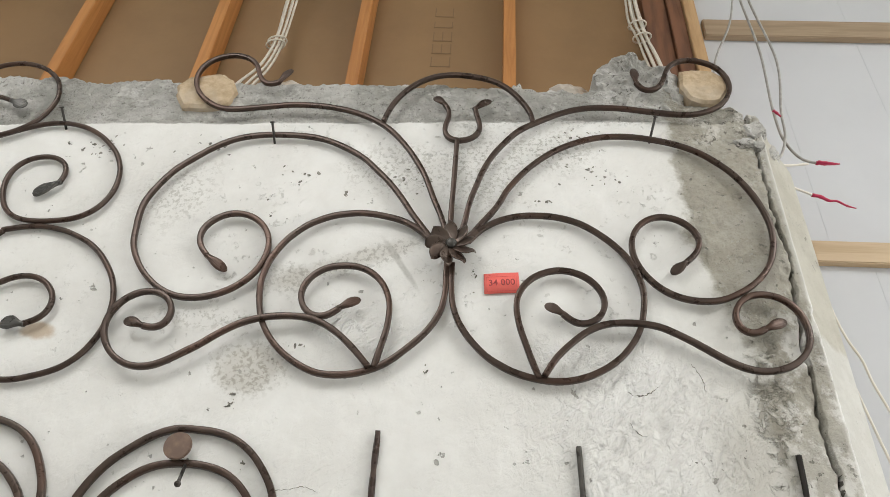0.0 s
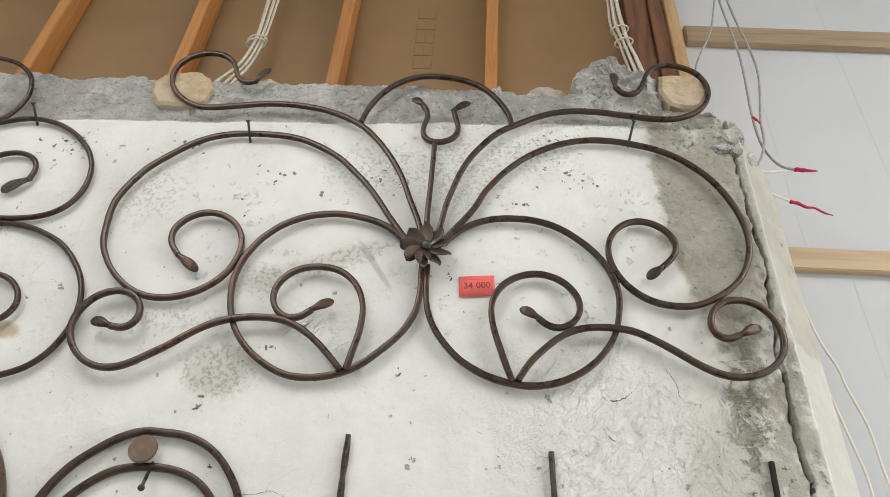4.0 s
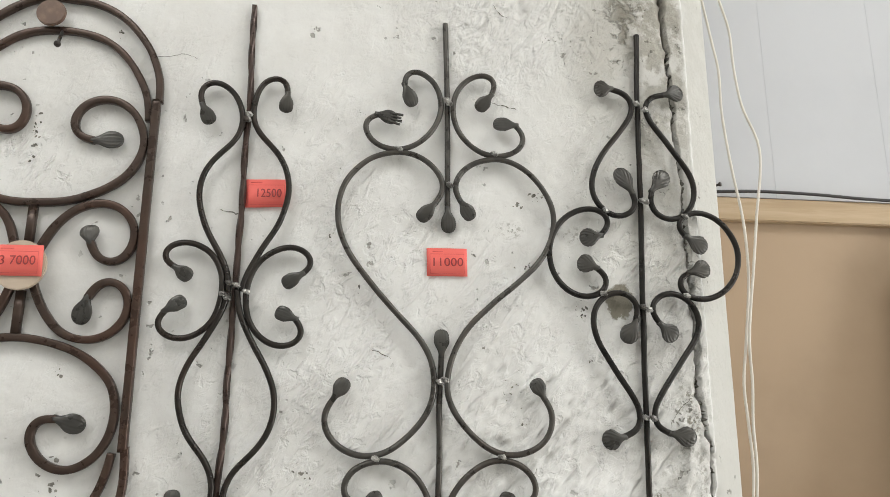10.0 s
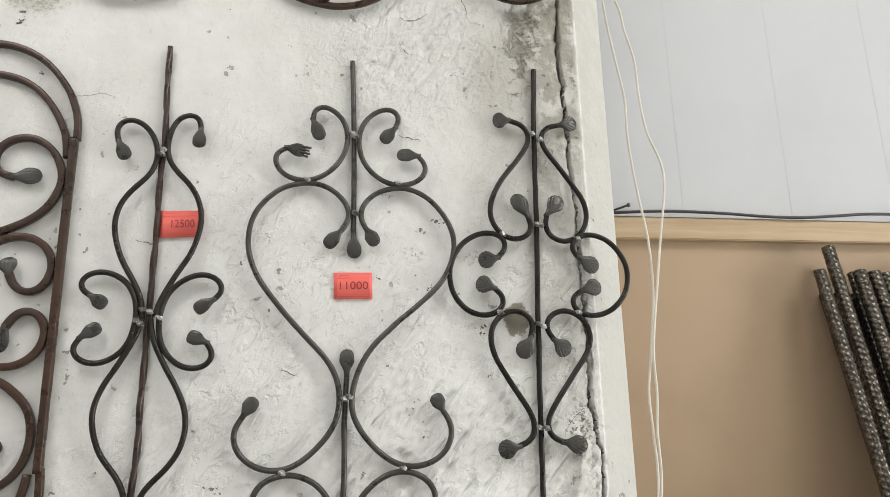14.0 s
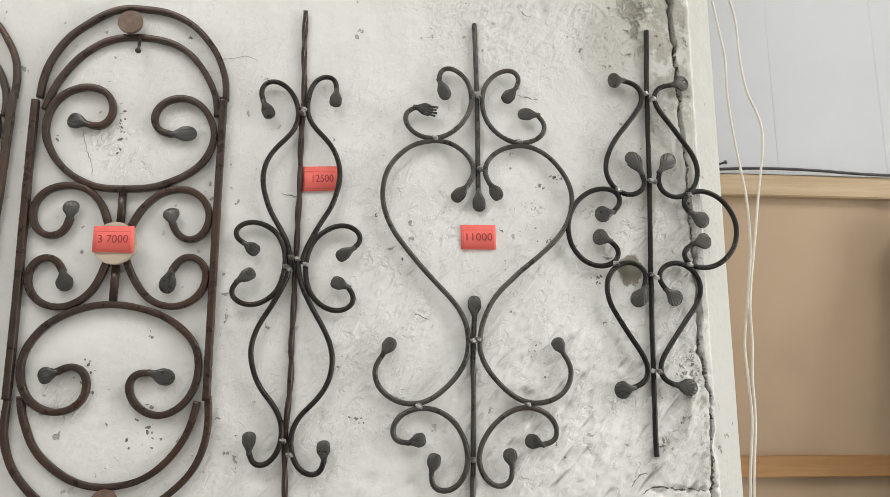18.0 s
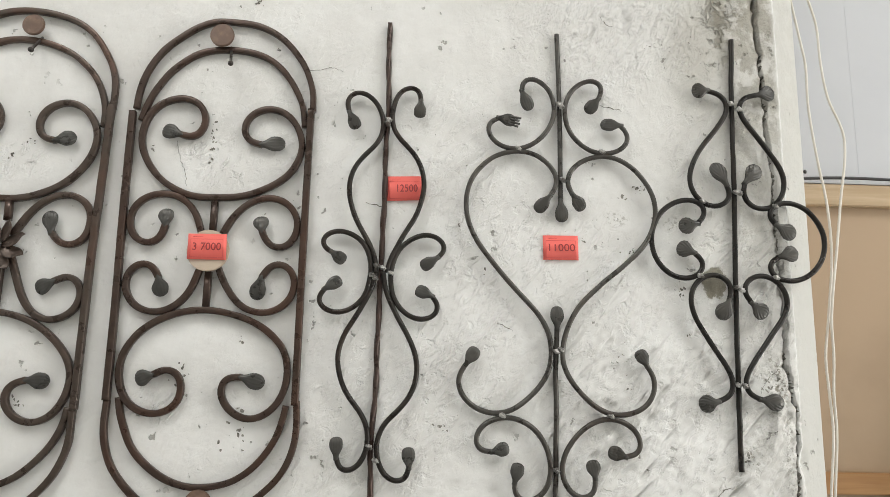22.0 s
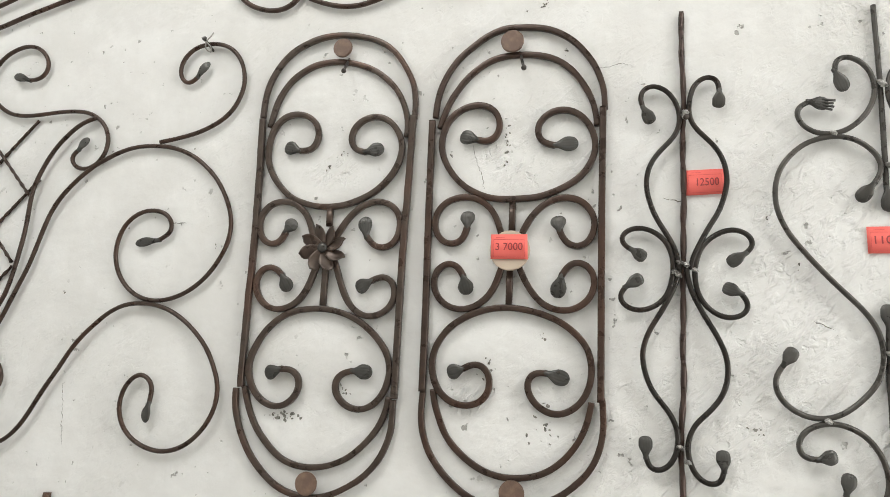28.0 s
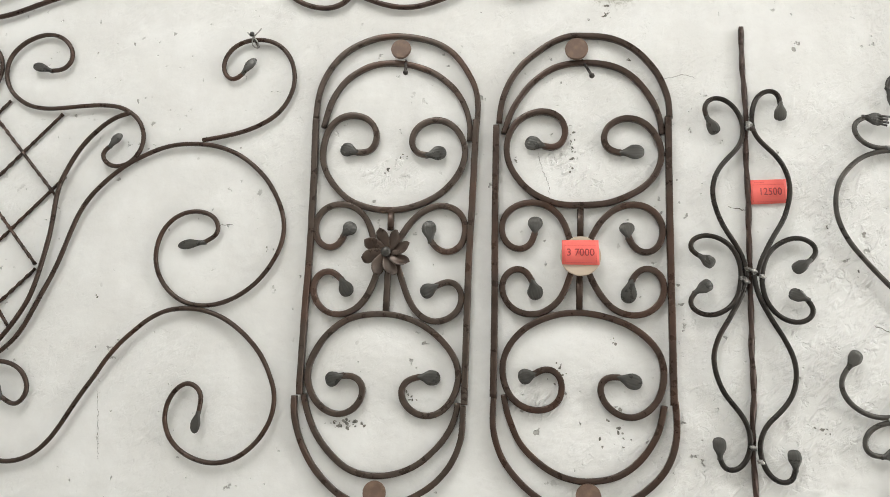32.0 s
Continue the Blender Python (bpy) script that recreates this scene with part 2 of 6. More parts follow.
    for cx, cz, rx, rz, turn, soft, much in ((-0.524, 2.253, 0.052, 0.042, 0, 0.35, 0.5), (-0.40, 2.465, 0.13, 0.018, -22, 0.5, 0.35), (-0.49, 2.425, 0.04, 0.026, 0, 0.5, 0.3), (0.265, 2.14, 0.05, 0.09, 15, 0.7, 0.42)):
        c = n.mix(n.math("MULTIPLY", n.ellipse(cx, cz, rx, rz, turn, soft, wob), much), c, (0.40, 0.375, 0.325))
    c = n.mix(n.math("MULTIPLY", n.ellipse(-0.298, 2.465, 0.006, 0.055, -33, 0.4, wob), 0.6), c, grey)
    c = n.mix(n.ellipse(0.270, 1.692, 0.021, 0.026, 0, 0.12, fine), c, (0.27, 0.25, 0.20))
    c = n.mix(n.math("MULTIPLY", n.ellipse(-0.9, 2.304, 0.028, 0.017, 0, 0.3, wob), 0.8), c, (0.50, 0.38, 0.26))
    # the splayed reveal: bare above, whitewashed below, its edge worn white
    bare = n.math("MULTIPLY", n.ramp(x, 0.408, 0.412), n.ramp(n.math("ADD", z, n.math("MULTIPLY", wob, 0.05)), 2.365, 2.385))
    c = n.mix(n.math("MULTIPLY", bare, 0.85), c, n.mix(n.ramp(mid, 0.35, 0.65), (0.43, 0.41, 0.345), (0.52, 0.50, 0.435)))
    c = n.mix(n.math("MULTIPLY", n.ramp(x, 0.409, 0.413), n.math("SUBTRACT", 0.7, n.math("MULTIPLY", bare, 0.7))), c, (0.60, 0.595, 0.56))
    worn = n.math("MULTIPLY", n.math("MULTIPLY", n.ramp(x, 0.4015, 0.404), n.ramp(x, 0.409, 0.4065)), n.ramp(wob, 0.36, 0.50))
    worn = n.math("MULTIPLY", worn, n.ramp(z, 2.46, 2.40))
    c = n.mix(n.math("MULTIPLY", worn, 0.85), c, (0.84, 0.84, 0.82))
    # crumbling mortar beside the crack
    crumble = n.math("MULTIPLY", n.ellipse(0.302, 2.22, 0.030, 0.15, 4, 0.35, wob), n.ramp(n.noise(40, 5, 0.7, None, 0.5), 0.50, 0.58))
    c = n.mix(n.math("MULTIPLY", crumble, 0.5), c, (0.19, 0.175, 0.135))
    # small chips and soot flecks
    fleck = n.math("MULTIPLY", n.ramp(n.noise(55, 3, 0.5), 0.69, 0.73), n.ramp(n.noise(6, 2), 0.42, 0.58))
    c = n.mix(n.math("MULTIPLY", fleck, 0.7), c, (0.24, 0.23, 0.20))
    # flaked whitewash
    flake = n.math("MULTIPLY", n.ramp(n.noise(62, 6, 0.72), 0.60, 0.63), n.ramp(n.noise(4.2, 3), 0.47, 0.57))
    flake = n.math("MULTIPLY", flake, n.math("MULTIPLY", n.ramp(x, -1.0, -0.5, 0.25, 1.0), n.ramp(z, 2.15, 2.40, 0.12, 1.0)))
    c = n.mix(n.math("MULTIPLY", flake, 0.45), c, (0.47, 0.46, 0.43))
    # trowel drags running up to the right, most of them low at the corner
    turned = n.node("ShaderNodeMapping", Vector=n.coord)
    turned.inputs["Rotation"].default_value = (0, radians(50), 0)
    stretched = n.node("ShaderNodeMapping", Vector=turned.outputs["Vector"])
    stretched.inputs["Scale"].default_value = (6, 20, 46)
    drag = n.ramp(n.noise(1.0, 3, 0.5, stretched.outputs["Vector"], 0.4), 0.57, 0.72)
    smeared = n.node("ShaderNodeMapping", Vector=turned.outputs["Vector"])
    smeared.inputs["Scale"].default_value = (40, 60, 92)
    lumps = n.ramp(n.noise(1.0, 4, 0.55, smeared.outputs["Vector"], 0.35), 0.43, 0.72)
    pits = n.ramp(n.noise(42, 3, 0.55, None, 0.3), 0.40, 0.33)
    low = n.math("MULTIPLY", n.math("MULTIPLY", n.ramp(x, -0.75, 0.05), n.ramp(x, 0.394, 0.408, 1.0, 0.12)), n.ramp(z, 2.35, 1.7))
    patchy = n.ramp(n.noise(3.2, 3), 0.40, 0.62, 0.15, 1.0)
    rough = n.math("MULTIPLY", n.math("ADD", n.math("MULTIPLY", low, 0.70), 0.30), patchy)
    corner = n.math("MULTIPLY", n.math("MULTIPLY", n.ramp(x, -0.02, 0.14), n.ramp(x, 0.392, 0.404, 1.0, 0.0)), n.ramp(z, 1.85, 1.58))
    rough = n.math("MAXIMUM", rough, n.math("MULTIPLY", corner, 0.7))
    # patches where the trowel left the plaster ragged
    for cx, cz, rx, rz, turn in ((-0.935, 1.872, 0.055, 0.028, 8), (-0.60, 1.885, 0.060, 0.036, 20), (-0.66, 1.47, 0.05, 0.03, 0), (-0.20, 1.53, 0.05, 0.09, -20), (0.08, 1.68, 0.05, 0.07, 30), (-0.13, 1.66, 0.05, 0.10, -25), (-0.36, 2.33, 0.10, 0.04, 20), (0.10, 2.18, 0.17, 0.14, 0)):
        rough = n.math("MAXIMUM", rough, n.ellipse(cx, cz, rx, rz, turn, 0.5, wob))
    coarse = n.math("ADD", n.math("MULTIPLY", n.math("MULTIPLY", drag, n.math("MAXIMUM", n.math("MULTIPLY", corner, 0.8), n.ramp(n.noise(5, 2), 0.40, 0.55))), 0.8), n.math("SUBTRACT", n.math("MULTIPLY", lumps, 0.72), n.math("MULTIPLY", pits, 0.42)))
    coarse = n.math("MULTIPLY", coarse, n.math("MULTIPLY", rough, 0.8))
    relief = n.math("ADD", n.math("MULTIPLY", mid, 0.30), n.math("ADD", n.math("MULTIPLY", fine, 0.12), n.math("MULTIPLY", grit, 0.06)))
    relief = n.math("ADD", relief, coarse)
    relief = n.math("SUBTRACT", relief, n.math("MULTIPLY", n.math("ADD", n.math("ADD", fleck, n.math("MULTIPLY", flake, 0.5)), n.math("MULTIPLY", hole, 1.6)), 0.45))
    relief = n.math("SUBTRACT", relief, n.math("MULTIPLY", patch, n.math("SUBTRACT", 0.9, n.math("MULTIPLY", fine, 1.3))))
    # pebbly render above the balusters, coarse mortar on top
    pebbly = n.math("MULTIPLY", n.ramp(n.noise(56, 5, 0.62, n.scaled(1, 1, 0.75), 0.4), 0.40, 0.62), n.ellipse(0.10, 2.17, 0.20, 0.15, 0, 0.5, wob))
    relief = n.math("ADD", relief, n.math("MULTIPLY", pebbly, 0.42))
    relief = n.math("ADD", relief, n.math("MULTIPLY", band, n.math("MULTIPLY", n.ramp(n.noise(40, 6, 0.7), 0.38, 0.66), 1.1)))
    relief = n.math("SUBTRACT", relief, n.math("MULTIPLY", crumble, 0.9))
    return n.finish(c, 0.85, relief, 1.0, 0.0037)


PLASTER = plaster()


def painted(name, base, dirt, amount=0.3, rough=0.55, scale=6):
    n = Nodes(name, rough)
    f = n.noise(scale, 5, 0.6)
    return n.finish(n.mix(n.math("MULTIPLY", n.ramp(f, 0.4, 0.75), amount), base, dirt), rough, n.noise(60, 4), 0.1, 0.001)


def timber(name, pale, dark, axis, rough=0.6):
    n = Nodes(name, rough)
    v = n.scaled(*[3 if i == axis else 42 for i in range(3)])
    g = n.noise(1.0, 5, 0.6, v, 0.6)
    c = n.mix(n.ramp(g, 0.35, 0.68), pale, dark)
    c = n.mix(n.math("MULTIPLY", n.ramp(n.noise(9, 3), 0.55, 0.75), 0.35), c, dark)
    return n.finish(c, rough, g, 0.2, 0.001)


PVC = painted("white_panel", (0.58, 0.59, 0.615), (0.50, 0.51, 0.535), 0.35, 0.62, 3)
BOARD = painted("hardboard", (0.29, 0.175, 0.082), (0.22, 0.130, 0.060), 0.6, 0.6, 4)
BOARD_PALE = painted("hardboard_pale", (0.44, 0.318, 0.208), (0.365, 0.258, 0.165), 0.5, 0.5, 4)
STUD_WOOD = timber("orange_pine", (0.54, 0.245, 0.075), (0.41, 0.17, 0.048), 2)
STUD_PALE = timber("pale_post_pine", (0.58, 0.38, 0.20), (0.44, 0.27, 0.13), 2)
STUD_DARK = timber("dark_pine", (0.20, 0.085, 0.04), (0.11, 0.045, 0.022), 2)
BATTEN_ORANGE = timber("orange_batten", (0.43, 0.235, 0.095), (0.33, 0.165, 0.06), 0)
BATTEN_GREY = timber("grey_brown_pine", (0.40, 0.30, 0.20), (0.29, 0.21, 0.135), 0)
BATTEN_WOOD = timber("pale_pine", (0.56, 0.425, 0.28), (0.45, 0.325, 0.195), 0)
n = Nodes("log_end", 0.85)
f, g = n.noise(45, 5, 0.65), n.noise(8, 3)
LOG_WOOD = n.finish(n.mix(n.ramp(g, 0.4, 0.65), n.mix(n.ramp(f, 0.3, 0.7), (0.42, 0.31, 0.19), (0.60, 0.47, 0.32)), (0.56, 0.48, 0.38)), 0.85, f, 0.5, 0.003)
PALE_DISC = timber("pale_plywood", (0.66, 0.55, 0.445), (0.54, 0.44, 0.34), 0)
RUST_DISC = painted("rusty_disc", (0.15, 0.095, 0.07), (0.26, 0.17, 0.12), 0.8, 0.5, 60)
TAG_RED = painted("red_sticky_paper", (0.98, 0.195, 0.165), (0.95, 0.17, 0.145), 0.4, 0.6, 20)
TAG_LINE = painted("dark_red_print", (0.78, 0.11, 0.10), (0.66, 0.08, 0.075), 0.3, 0.6)
INK = painted("marker_ink", (0.30, 0.034, 0.036), (0.42, 0.055, 0.055), 0.3, 0.5)
CABLE = painted("white_cable", (0.80, 0.765, 0.69), (0.66, 0.615, 0.53), 0.5, 0.35, 30)
CABLE_AGED = painted("aged_cable", (0.70, 0.655, 0.575), (0.52, 0.47, 0.39), 0.6, 0.45, 40)
CABLE_BLACK = painted("black_cable", (0.03, 0.028, 0.028), (0.06, 0.055, 0.05), 0.5, 0.4, 30)
CABLE_GREY = painted("grey_cable", (0.33, 0.32, 0.30), (0.60, 0.585, 0.55), 0.6, 0.45, 60)
CABLE_RED = painted("red_tape", (0.50, 0.02, 0.08), (0.38, 0.02, 0.06), 0.3, 0.4, 30)
NAIL_STEEL = iron("nail_steel", (0.03, 0.028, 0.026), (0.09, 0.085, 0.08), (0.1, 0.06, 0.04), 0.4)
STAMP = painted("stamp_ink", (0.225, 0.14, 0.072), (0.20, 0.125, 0.062), 0.4, 0.7)
# tones of the unseen room, set by how much light they should bounce
ROOM_WHITE = painted("room_paint", (0.74, 0.735, 0.715), (0.64, 0.635, 0.61), 0.5, 0.8, 2)
CONCRETE = painted("floor_concrete", (0.34, 0.33, 0.315), (0.25, 0.245, 0.23), 0.6, 0.8, 3)

# ---- mesh helpers ----
ROUND, SQUARE, TWIST = "round", "square", "twist"


def mesh_of(name, verts, faces, material, smooth=True):
    me = bpy.data.meshes.new(name)
    me.from_pydata(verts, [], faces)
    me.materials.append(material)
    if smooth:
        me.polygons.foreach_set("use_smooth", [True] * len(me.polygons))
    me.update()
    return me


def part(name, me, parent, label=""):
    ob = new(name, me)
    ob.parent = parent
    if parent is not None:
        base = parent.matrix_world if parent.parent is None else parent.parent.matrix_world @ parent.matrix_local
        ob.matrix_parent_inverse = Matrix.Translation(-base.translation)
    if label:
        tagged(ob, label)
    return ob


def thing(name, label, category, group="", at=(0, 0, 0)):
    ob = new(name)
    ob.empty_display_size = 0.05
    ob.location = at
    ob.matrix_world = Matrix.Translation(at)
    return tagged(ob, label, category, group)


def spline(points, step=0.006):
    """Centripetal Catmull-Rom through the points, in even steps."""
    p = np.array(points, float)
    if len(p) == 2:
        k = max(2, int(np.linalg.norm(p[1] - p[0]) / 0.02))
        return p[0] + np.linspace(0, 1, k + 1)[:, None] * (p[1] - p[0])
    p = np.vstack([2 * p[0] - p[1], p, 2 * p[-1] - p[-2]])
    out = []
    for i in range(1, len(p) - 2):
        a, b, c, d = p[i - 1 : i + 3]
        t = np.cumsum([0] + [max(np.linalg.norm(v - u), 1e-6) ** 0.5 for u, v in ((a, b), (b, c), (c, d))])
        k = max(2, int(np.linalg.norm(c - b) / step))
        s = np.linspace(t[1], t[2], k, endpoint=False)[:, None]
        a1 = (t[1] - s) / (t[1] - t[0]) * a + (s - t[0]) / (t[1] - t[0]) * b
        a2 = (t[2] - s) / (t[2] - t[1]) * b + (s - t[1]) / (t[2] - t[1]) * c
        a3 = (t[3] - s) / (t[3] - t[2]) * c + (s - t[2]) / (t[3] - t[2]) * d
        b1 = (t[2] - s) / (t[2] - t[0]) * a1 + (s - t[0]) / (t[2] - t[0]) * a2
        b2 = (t[3] - s) / (t[3] - t[1]) * a2 + (s - t[1]) / (t[3] - t[1]) * a3
        out.append((t[2] - s) / (t[2] - t[1]) * b1 + (s - t[1]) / (t[2] - t[1]) * b2)
    out.append(p[-2:-1])
    return np.vstack(out)


def eased(path, step=0.004, reach=0.011):
    """The same run in even short steps, with the kinks of points traced from the camera's view ironed out and the ends
    kept.
    """
    far = np.concatenate([[0], np.cumsum(np.linalg.norm(np.diff(path, axis=0), axis=1))])
    k = max(8, int(far[-1] / step))
    at = np.linspace(0, far[-1], k + 1)
    p = np.stack([np.interp(at, far, path[:, i]) for i in range(path.shape[1])], 1)
    half = min(k // 2, int(3 * reach / step))
    w = np.exp(-0.5 * (np.arange(-half, half + 1) * far[-1] / k / reach) ** 2)
    w /= w.sum()

    def blur(q):
        ends = np.vstack([2 * q[0] - q[half:0:-1], q, 2 * q[-1] - q[-2 : -half - 2 : -1]])
        return np.stack([np.convolve(ends[:, i], w, "valid") for i in range(q.shape[1])], 1)

    first = blur(p)
    return first + blur(p - first)


def sweep(name, path, radius, material, section=ROUND, sides=8, taper=None, rib=None):
    """A bar of round or square section along a path of (x, y, z) points, with closed ends."""
    path = np.array(path, float)
    tan = np.gradient(path, axis=0)
    tan /= np.linalg.norm(tan, axis=1)[:, None] + 1e-12
    ref = np.array((0, 1, 0)) if abs(tan[:, 1]).max() < 0.9 else np.array((1, 0, 0.2))
    side = np.cross(tan, ref)
    side /= np.linalg.norm(side, axis=1)[:, None] + 1e-12
    up = np.cross(side, tan)
    if section == ROUND:
        ring = [(math.cos(2 * math.pi * k / sides), math.sin(2 * math.pi * k / sides)) for k in range(sides)]
    elif section == SQUARE:
        # a square bar with well rounded arrises
        c, q = 0.60, 0.40
        ring = [(sx * c + q * math.cos(a), sy * c + q * math.sin(a)) for sx, sy, a0 in ((1, 1, 0), (-1, 1, 90), (-1, -1, 180), (1, -1, 270)) for a in (radians(a0 + 8), radians(a0 + 45), radians(a0 + 82))]
    else:
        e, f = 1.0, 0.83
        ring = [(e, -f), (e, f), (f, e), (-f, e), (-e, f), (-e, -f), (-f, -e), (f, -e)]
    far = np.concatenate([[0], np.cumsum(np.linalg.norm(np.diff(path, axis=0), axis=1))])
    verts, faces, m = [], [], len(ring)
    for i, p in enumerate(path):
        r = radius * (1 + 0.05 * noise.noise(Vector(p) * 40)) * (taper(far[i] / far[-1]) if taper else 1)
        a = far[i] * (9 if radius > 0.0035 else 22) * math.pi if section == TWIST else 0
        ca, sa = math.cos(a), math.sin(a)
        for k, (u, v) in enumerate(ring):
            rr = r * (rib(far[i], k / m) if rib else 1)
            verts.append(p + rr * ((u * ca - v * sa) * side[i] + (u * sa + v * ca) * up[i]))
    for i in range(len(path) - 1):
        for k in range(m):
            faces.append((i * m + k, i * m + (k + 1) % m, (i + 1) * m + (k + 1) % m, (i + 1) * m + k))
    faces.append(tuple(range(m - 1, -1, -1)))
    faces.append(tuple(range((len(path) - 1) * m, len(path) * m)))
    me = mesh_of(name, [tuple(v) for v in verts], faces, material)
    return me


def box(name, lo, hi, material, bevel=0.002):
    bm = bmesh.new()
    bmesh.ops.create_cube(bm, size=1)
    for v in bm.verts:
        v.co = [lo[i] + (v.co[i] + 0.5) * (hi[i] - lo[i]) for i in range(3)]
    if bevel:
        bmesh.ops.bevel(bm, geom=bm.edges[:], offset=bevel, segments=2, affect="EDGES")
    me = bpy.data.meshes.new(name)
    bm.to_mesh(me)
    bm.free()
    me.materials.append(material)
    return me


def smooth_step(lo, hi, v):
    u = min(1.0, max(0.0, (v - lo) / (hi - lo)))
    return u * u * (3 - 2 * u)


def leaf_mesh(base, tip, y, material, bar_radius, width, ribs, blunt, veined=False):
    """A paw forged out of the bar's end: the round bar swells and flattens from base to tip (x, z in metres), its front pressed with
    grooves that run to the tip or, veined, with slanting veins on both sides of a midrib and a toothed rim."""
    b, t = np.array(base), np.array(tip)
    d = (t - b) / np.linalg.norm(t - b)
    b = b - d * 0.005
    length = np.linalg.norm(t - b)
    s = np.array((-d[1], d[0]))
    rows, m = 22, 60
    verts, faces = [], []
    for i in range(rows):
        f = 1 - (1 - i / (rows - 1)) ** 1.25
        grow, flat = smooth_step(0.12, 0.60, f), smooth_step(0.08, 0.62, f)
        end = max(0.03, 1 - (max(0.0, f - 0.60) / 0.402) ** blunt) ** 0.5
        w = (bar_radius * 0.98 * (1 - grow) + width / 2 * grow) * end * (1 + 0.05 * noise.noise(Vector((b[0] * 30, b[1] * 30, f * 3))))
        h = (bar_radius * 0.98 * (1 - flat) + 0.0023 * flat) * max(0.35, end)
        if veined:
            w *= 1 + 0.07 * grow * (2 * abs((f * 6.5) % 1 - 0.5) - 0.5)
        for k in range(m):
            a = 2 * math.pi * k / m
            g = math.copysign(abs(math.cos(a)) ** (1 - 0.25 * grow), math.cos(a))
            out = math.sin(a)
            if veined:
                press = 1.4 * math.cos(2 * math.pi * (3.0 * f - 3.1 * abs(g) * (1.25 - 0.45 * f)))
            else:
                press = 0.6 - 2.2 * math.exp(-(((g * 2.5 + 0.5) % 1 - 0.5) / 0.17) ** 2) * (1 - abs(g) ** 8)
            groove = ribs * press * grow * max(0.0, out) ** 0.4
            reach = f * length * (1 + (0.02 * press * smooth_step(0.75, 1.0, f) if not veined else 0))
            xz = b + d * reach + s * (g * w)
            verts.append((xz[0], y - h * out - groove - 0.003 * math.sin(f * math.pi), xz[1]))
    for i in range(rows - 1):
        for k in range(m):
            faces.append((i * m + k, (i + 1) * m + k, (i + 1) * m + (k + 1) % m, i * m + (k + 1) % m))
    faces.append(tuple(range(m)))
    faces.append(tuple(range(rows * m - 1, (rows - 1) * m - 1, -1)))
    return mesh_of("leaf", verts, faces, material)


IRON_OF = {}
# width, depth of the grooves, bluntness of the leaf ends, and whether veined, by ornament
LEAF = {"ornamental_crest": (0.019, 0.0002, 2.4), "lattice_grille": (0.019, 0.0002, 2.2), "baluster": (0.0215, 0.00012, 4.5), "baluster.001": (0.023, 0.00016, 3.6), "baluster.002": (0.029, 0.0005, 2.6, True), "ornamental_grille": (0.027, 0.00025, 2.8)}


def comb(leaf, base, tip, y):
    """The end of a leaf that was slit into four fingers."""
    d = (tip - base) / np.linalg.norm(tip - base)
    s = np.array((-d[1], d[0]))
    for k, out in enumerate((-0.0085, -0.003, 0.0025, 0.008)):
        a, b = tip - d * 0.012 + s * out * 0.8, tip + d * (0.007 + 0.002 * (k % 2)) + s * out
        run = [(p[0], y - 0.003, p[1]) for p in (a, (a + b) / 2, b)]
        part("finger", sweep("finger", run, 0.0021, LEAF_DARK, ROUND, 8), leaf)


def bar(parent, name, points, radius, section, y=0, first=None, last=None, mirror=None, combed=None):
    """A forged bar through points (x, z in mm) of the wall's plane, with flattened leaves at its ends where given."""
    def side(p):
        return ((2 * mirror - p[0]) / 1000 if mirror else p[0] / 1000, p[1] / 1000)

    pts = [side(p) for p in points]
    material = IRON_ROD if name == "rod" and parent.name == "baluster" else IRON_OF.get(parent.name, IRON_BROWN)
    depth = y / 1000
    run = spline(pts)
    path = [(p[0], depth, p[1]) for p in (eased(run) if len(pts) > 4 else run)]
    ob = part(name, sweep(name, path, radius / 1000, material, section), parent)
    for tip, base in ((first, pts[0]), (last, pts[-1])):
        if tip is None:
            continue
        me = leaf_mesh(base, side(tip), depth, material if parent.name == "ornamental_crest" else LEAF_DARK, radius / 1000, *LEAF.get(parent.name, LEAF["ornamental_grille"]))
        leaf = part("leaf", me, ob, "flattened ribbed leaf end")
        if combed is not None and tip == combed:
            comb(leaf, np.array(base), np.array(side(tip)), depth)
    return ob


def weld(parent, x, z):
    bm = bmesh.new()
    for dx, dz, sx, sz in ((0, 0, 4.8, 4.0), (3, -2, 2.8, 2.6), (-3.5, 1.5, 2.4, 2.2)):
        made = bmesh.ops.create_icosphere(bm, subdivisions=3, radius=1)["verts"]
        for v in made:
            k = 1 + 0.5 * noise.noise(v.co * 1.7 + Vector((x, z, dx))) + 0.12 * noise.noise(v.co * 5 + Vector((z, x, dz)))
            v.co = Vector(((x + dx + v.co.x * k * sx) / 1000, -0.0075 + v.co.y * k * 0.0042, (z + dz + v.co.z * k * sz) / 1000))
    me = bpy.data.meshes.new("weld")
    bm.to_mesh(me)
    bm.free()
    me.materials.append(WELD)
    part("weld", me, parent, "bright rough weld bead")


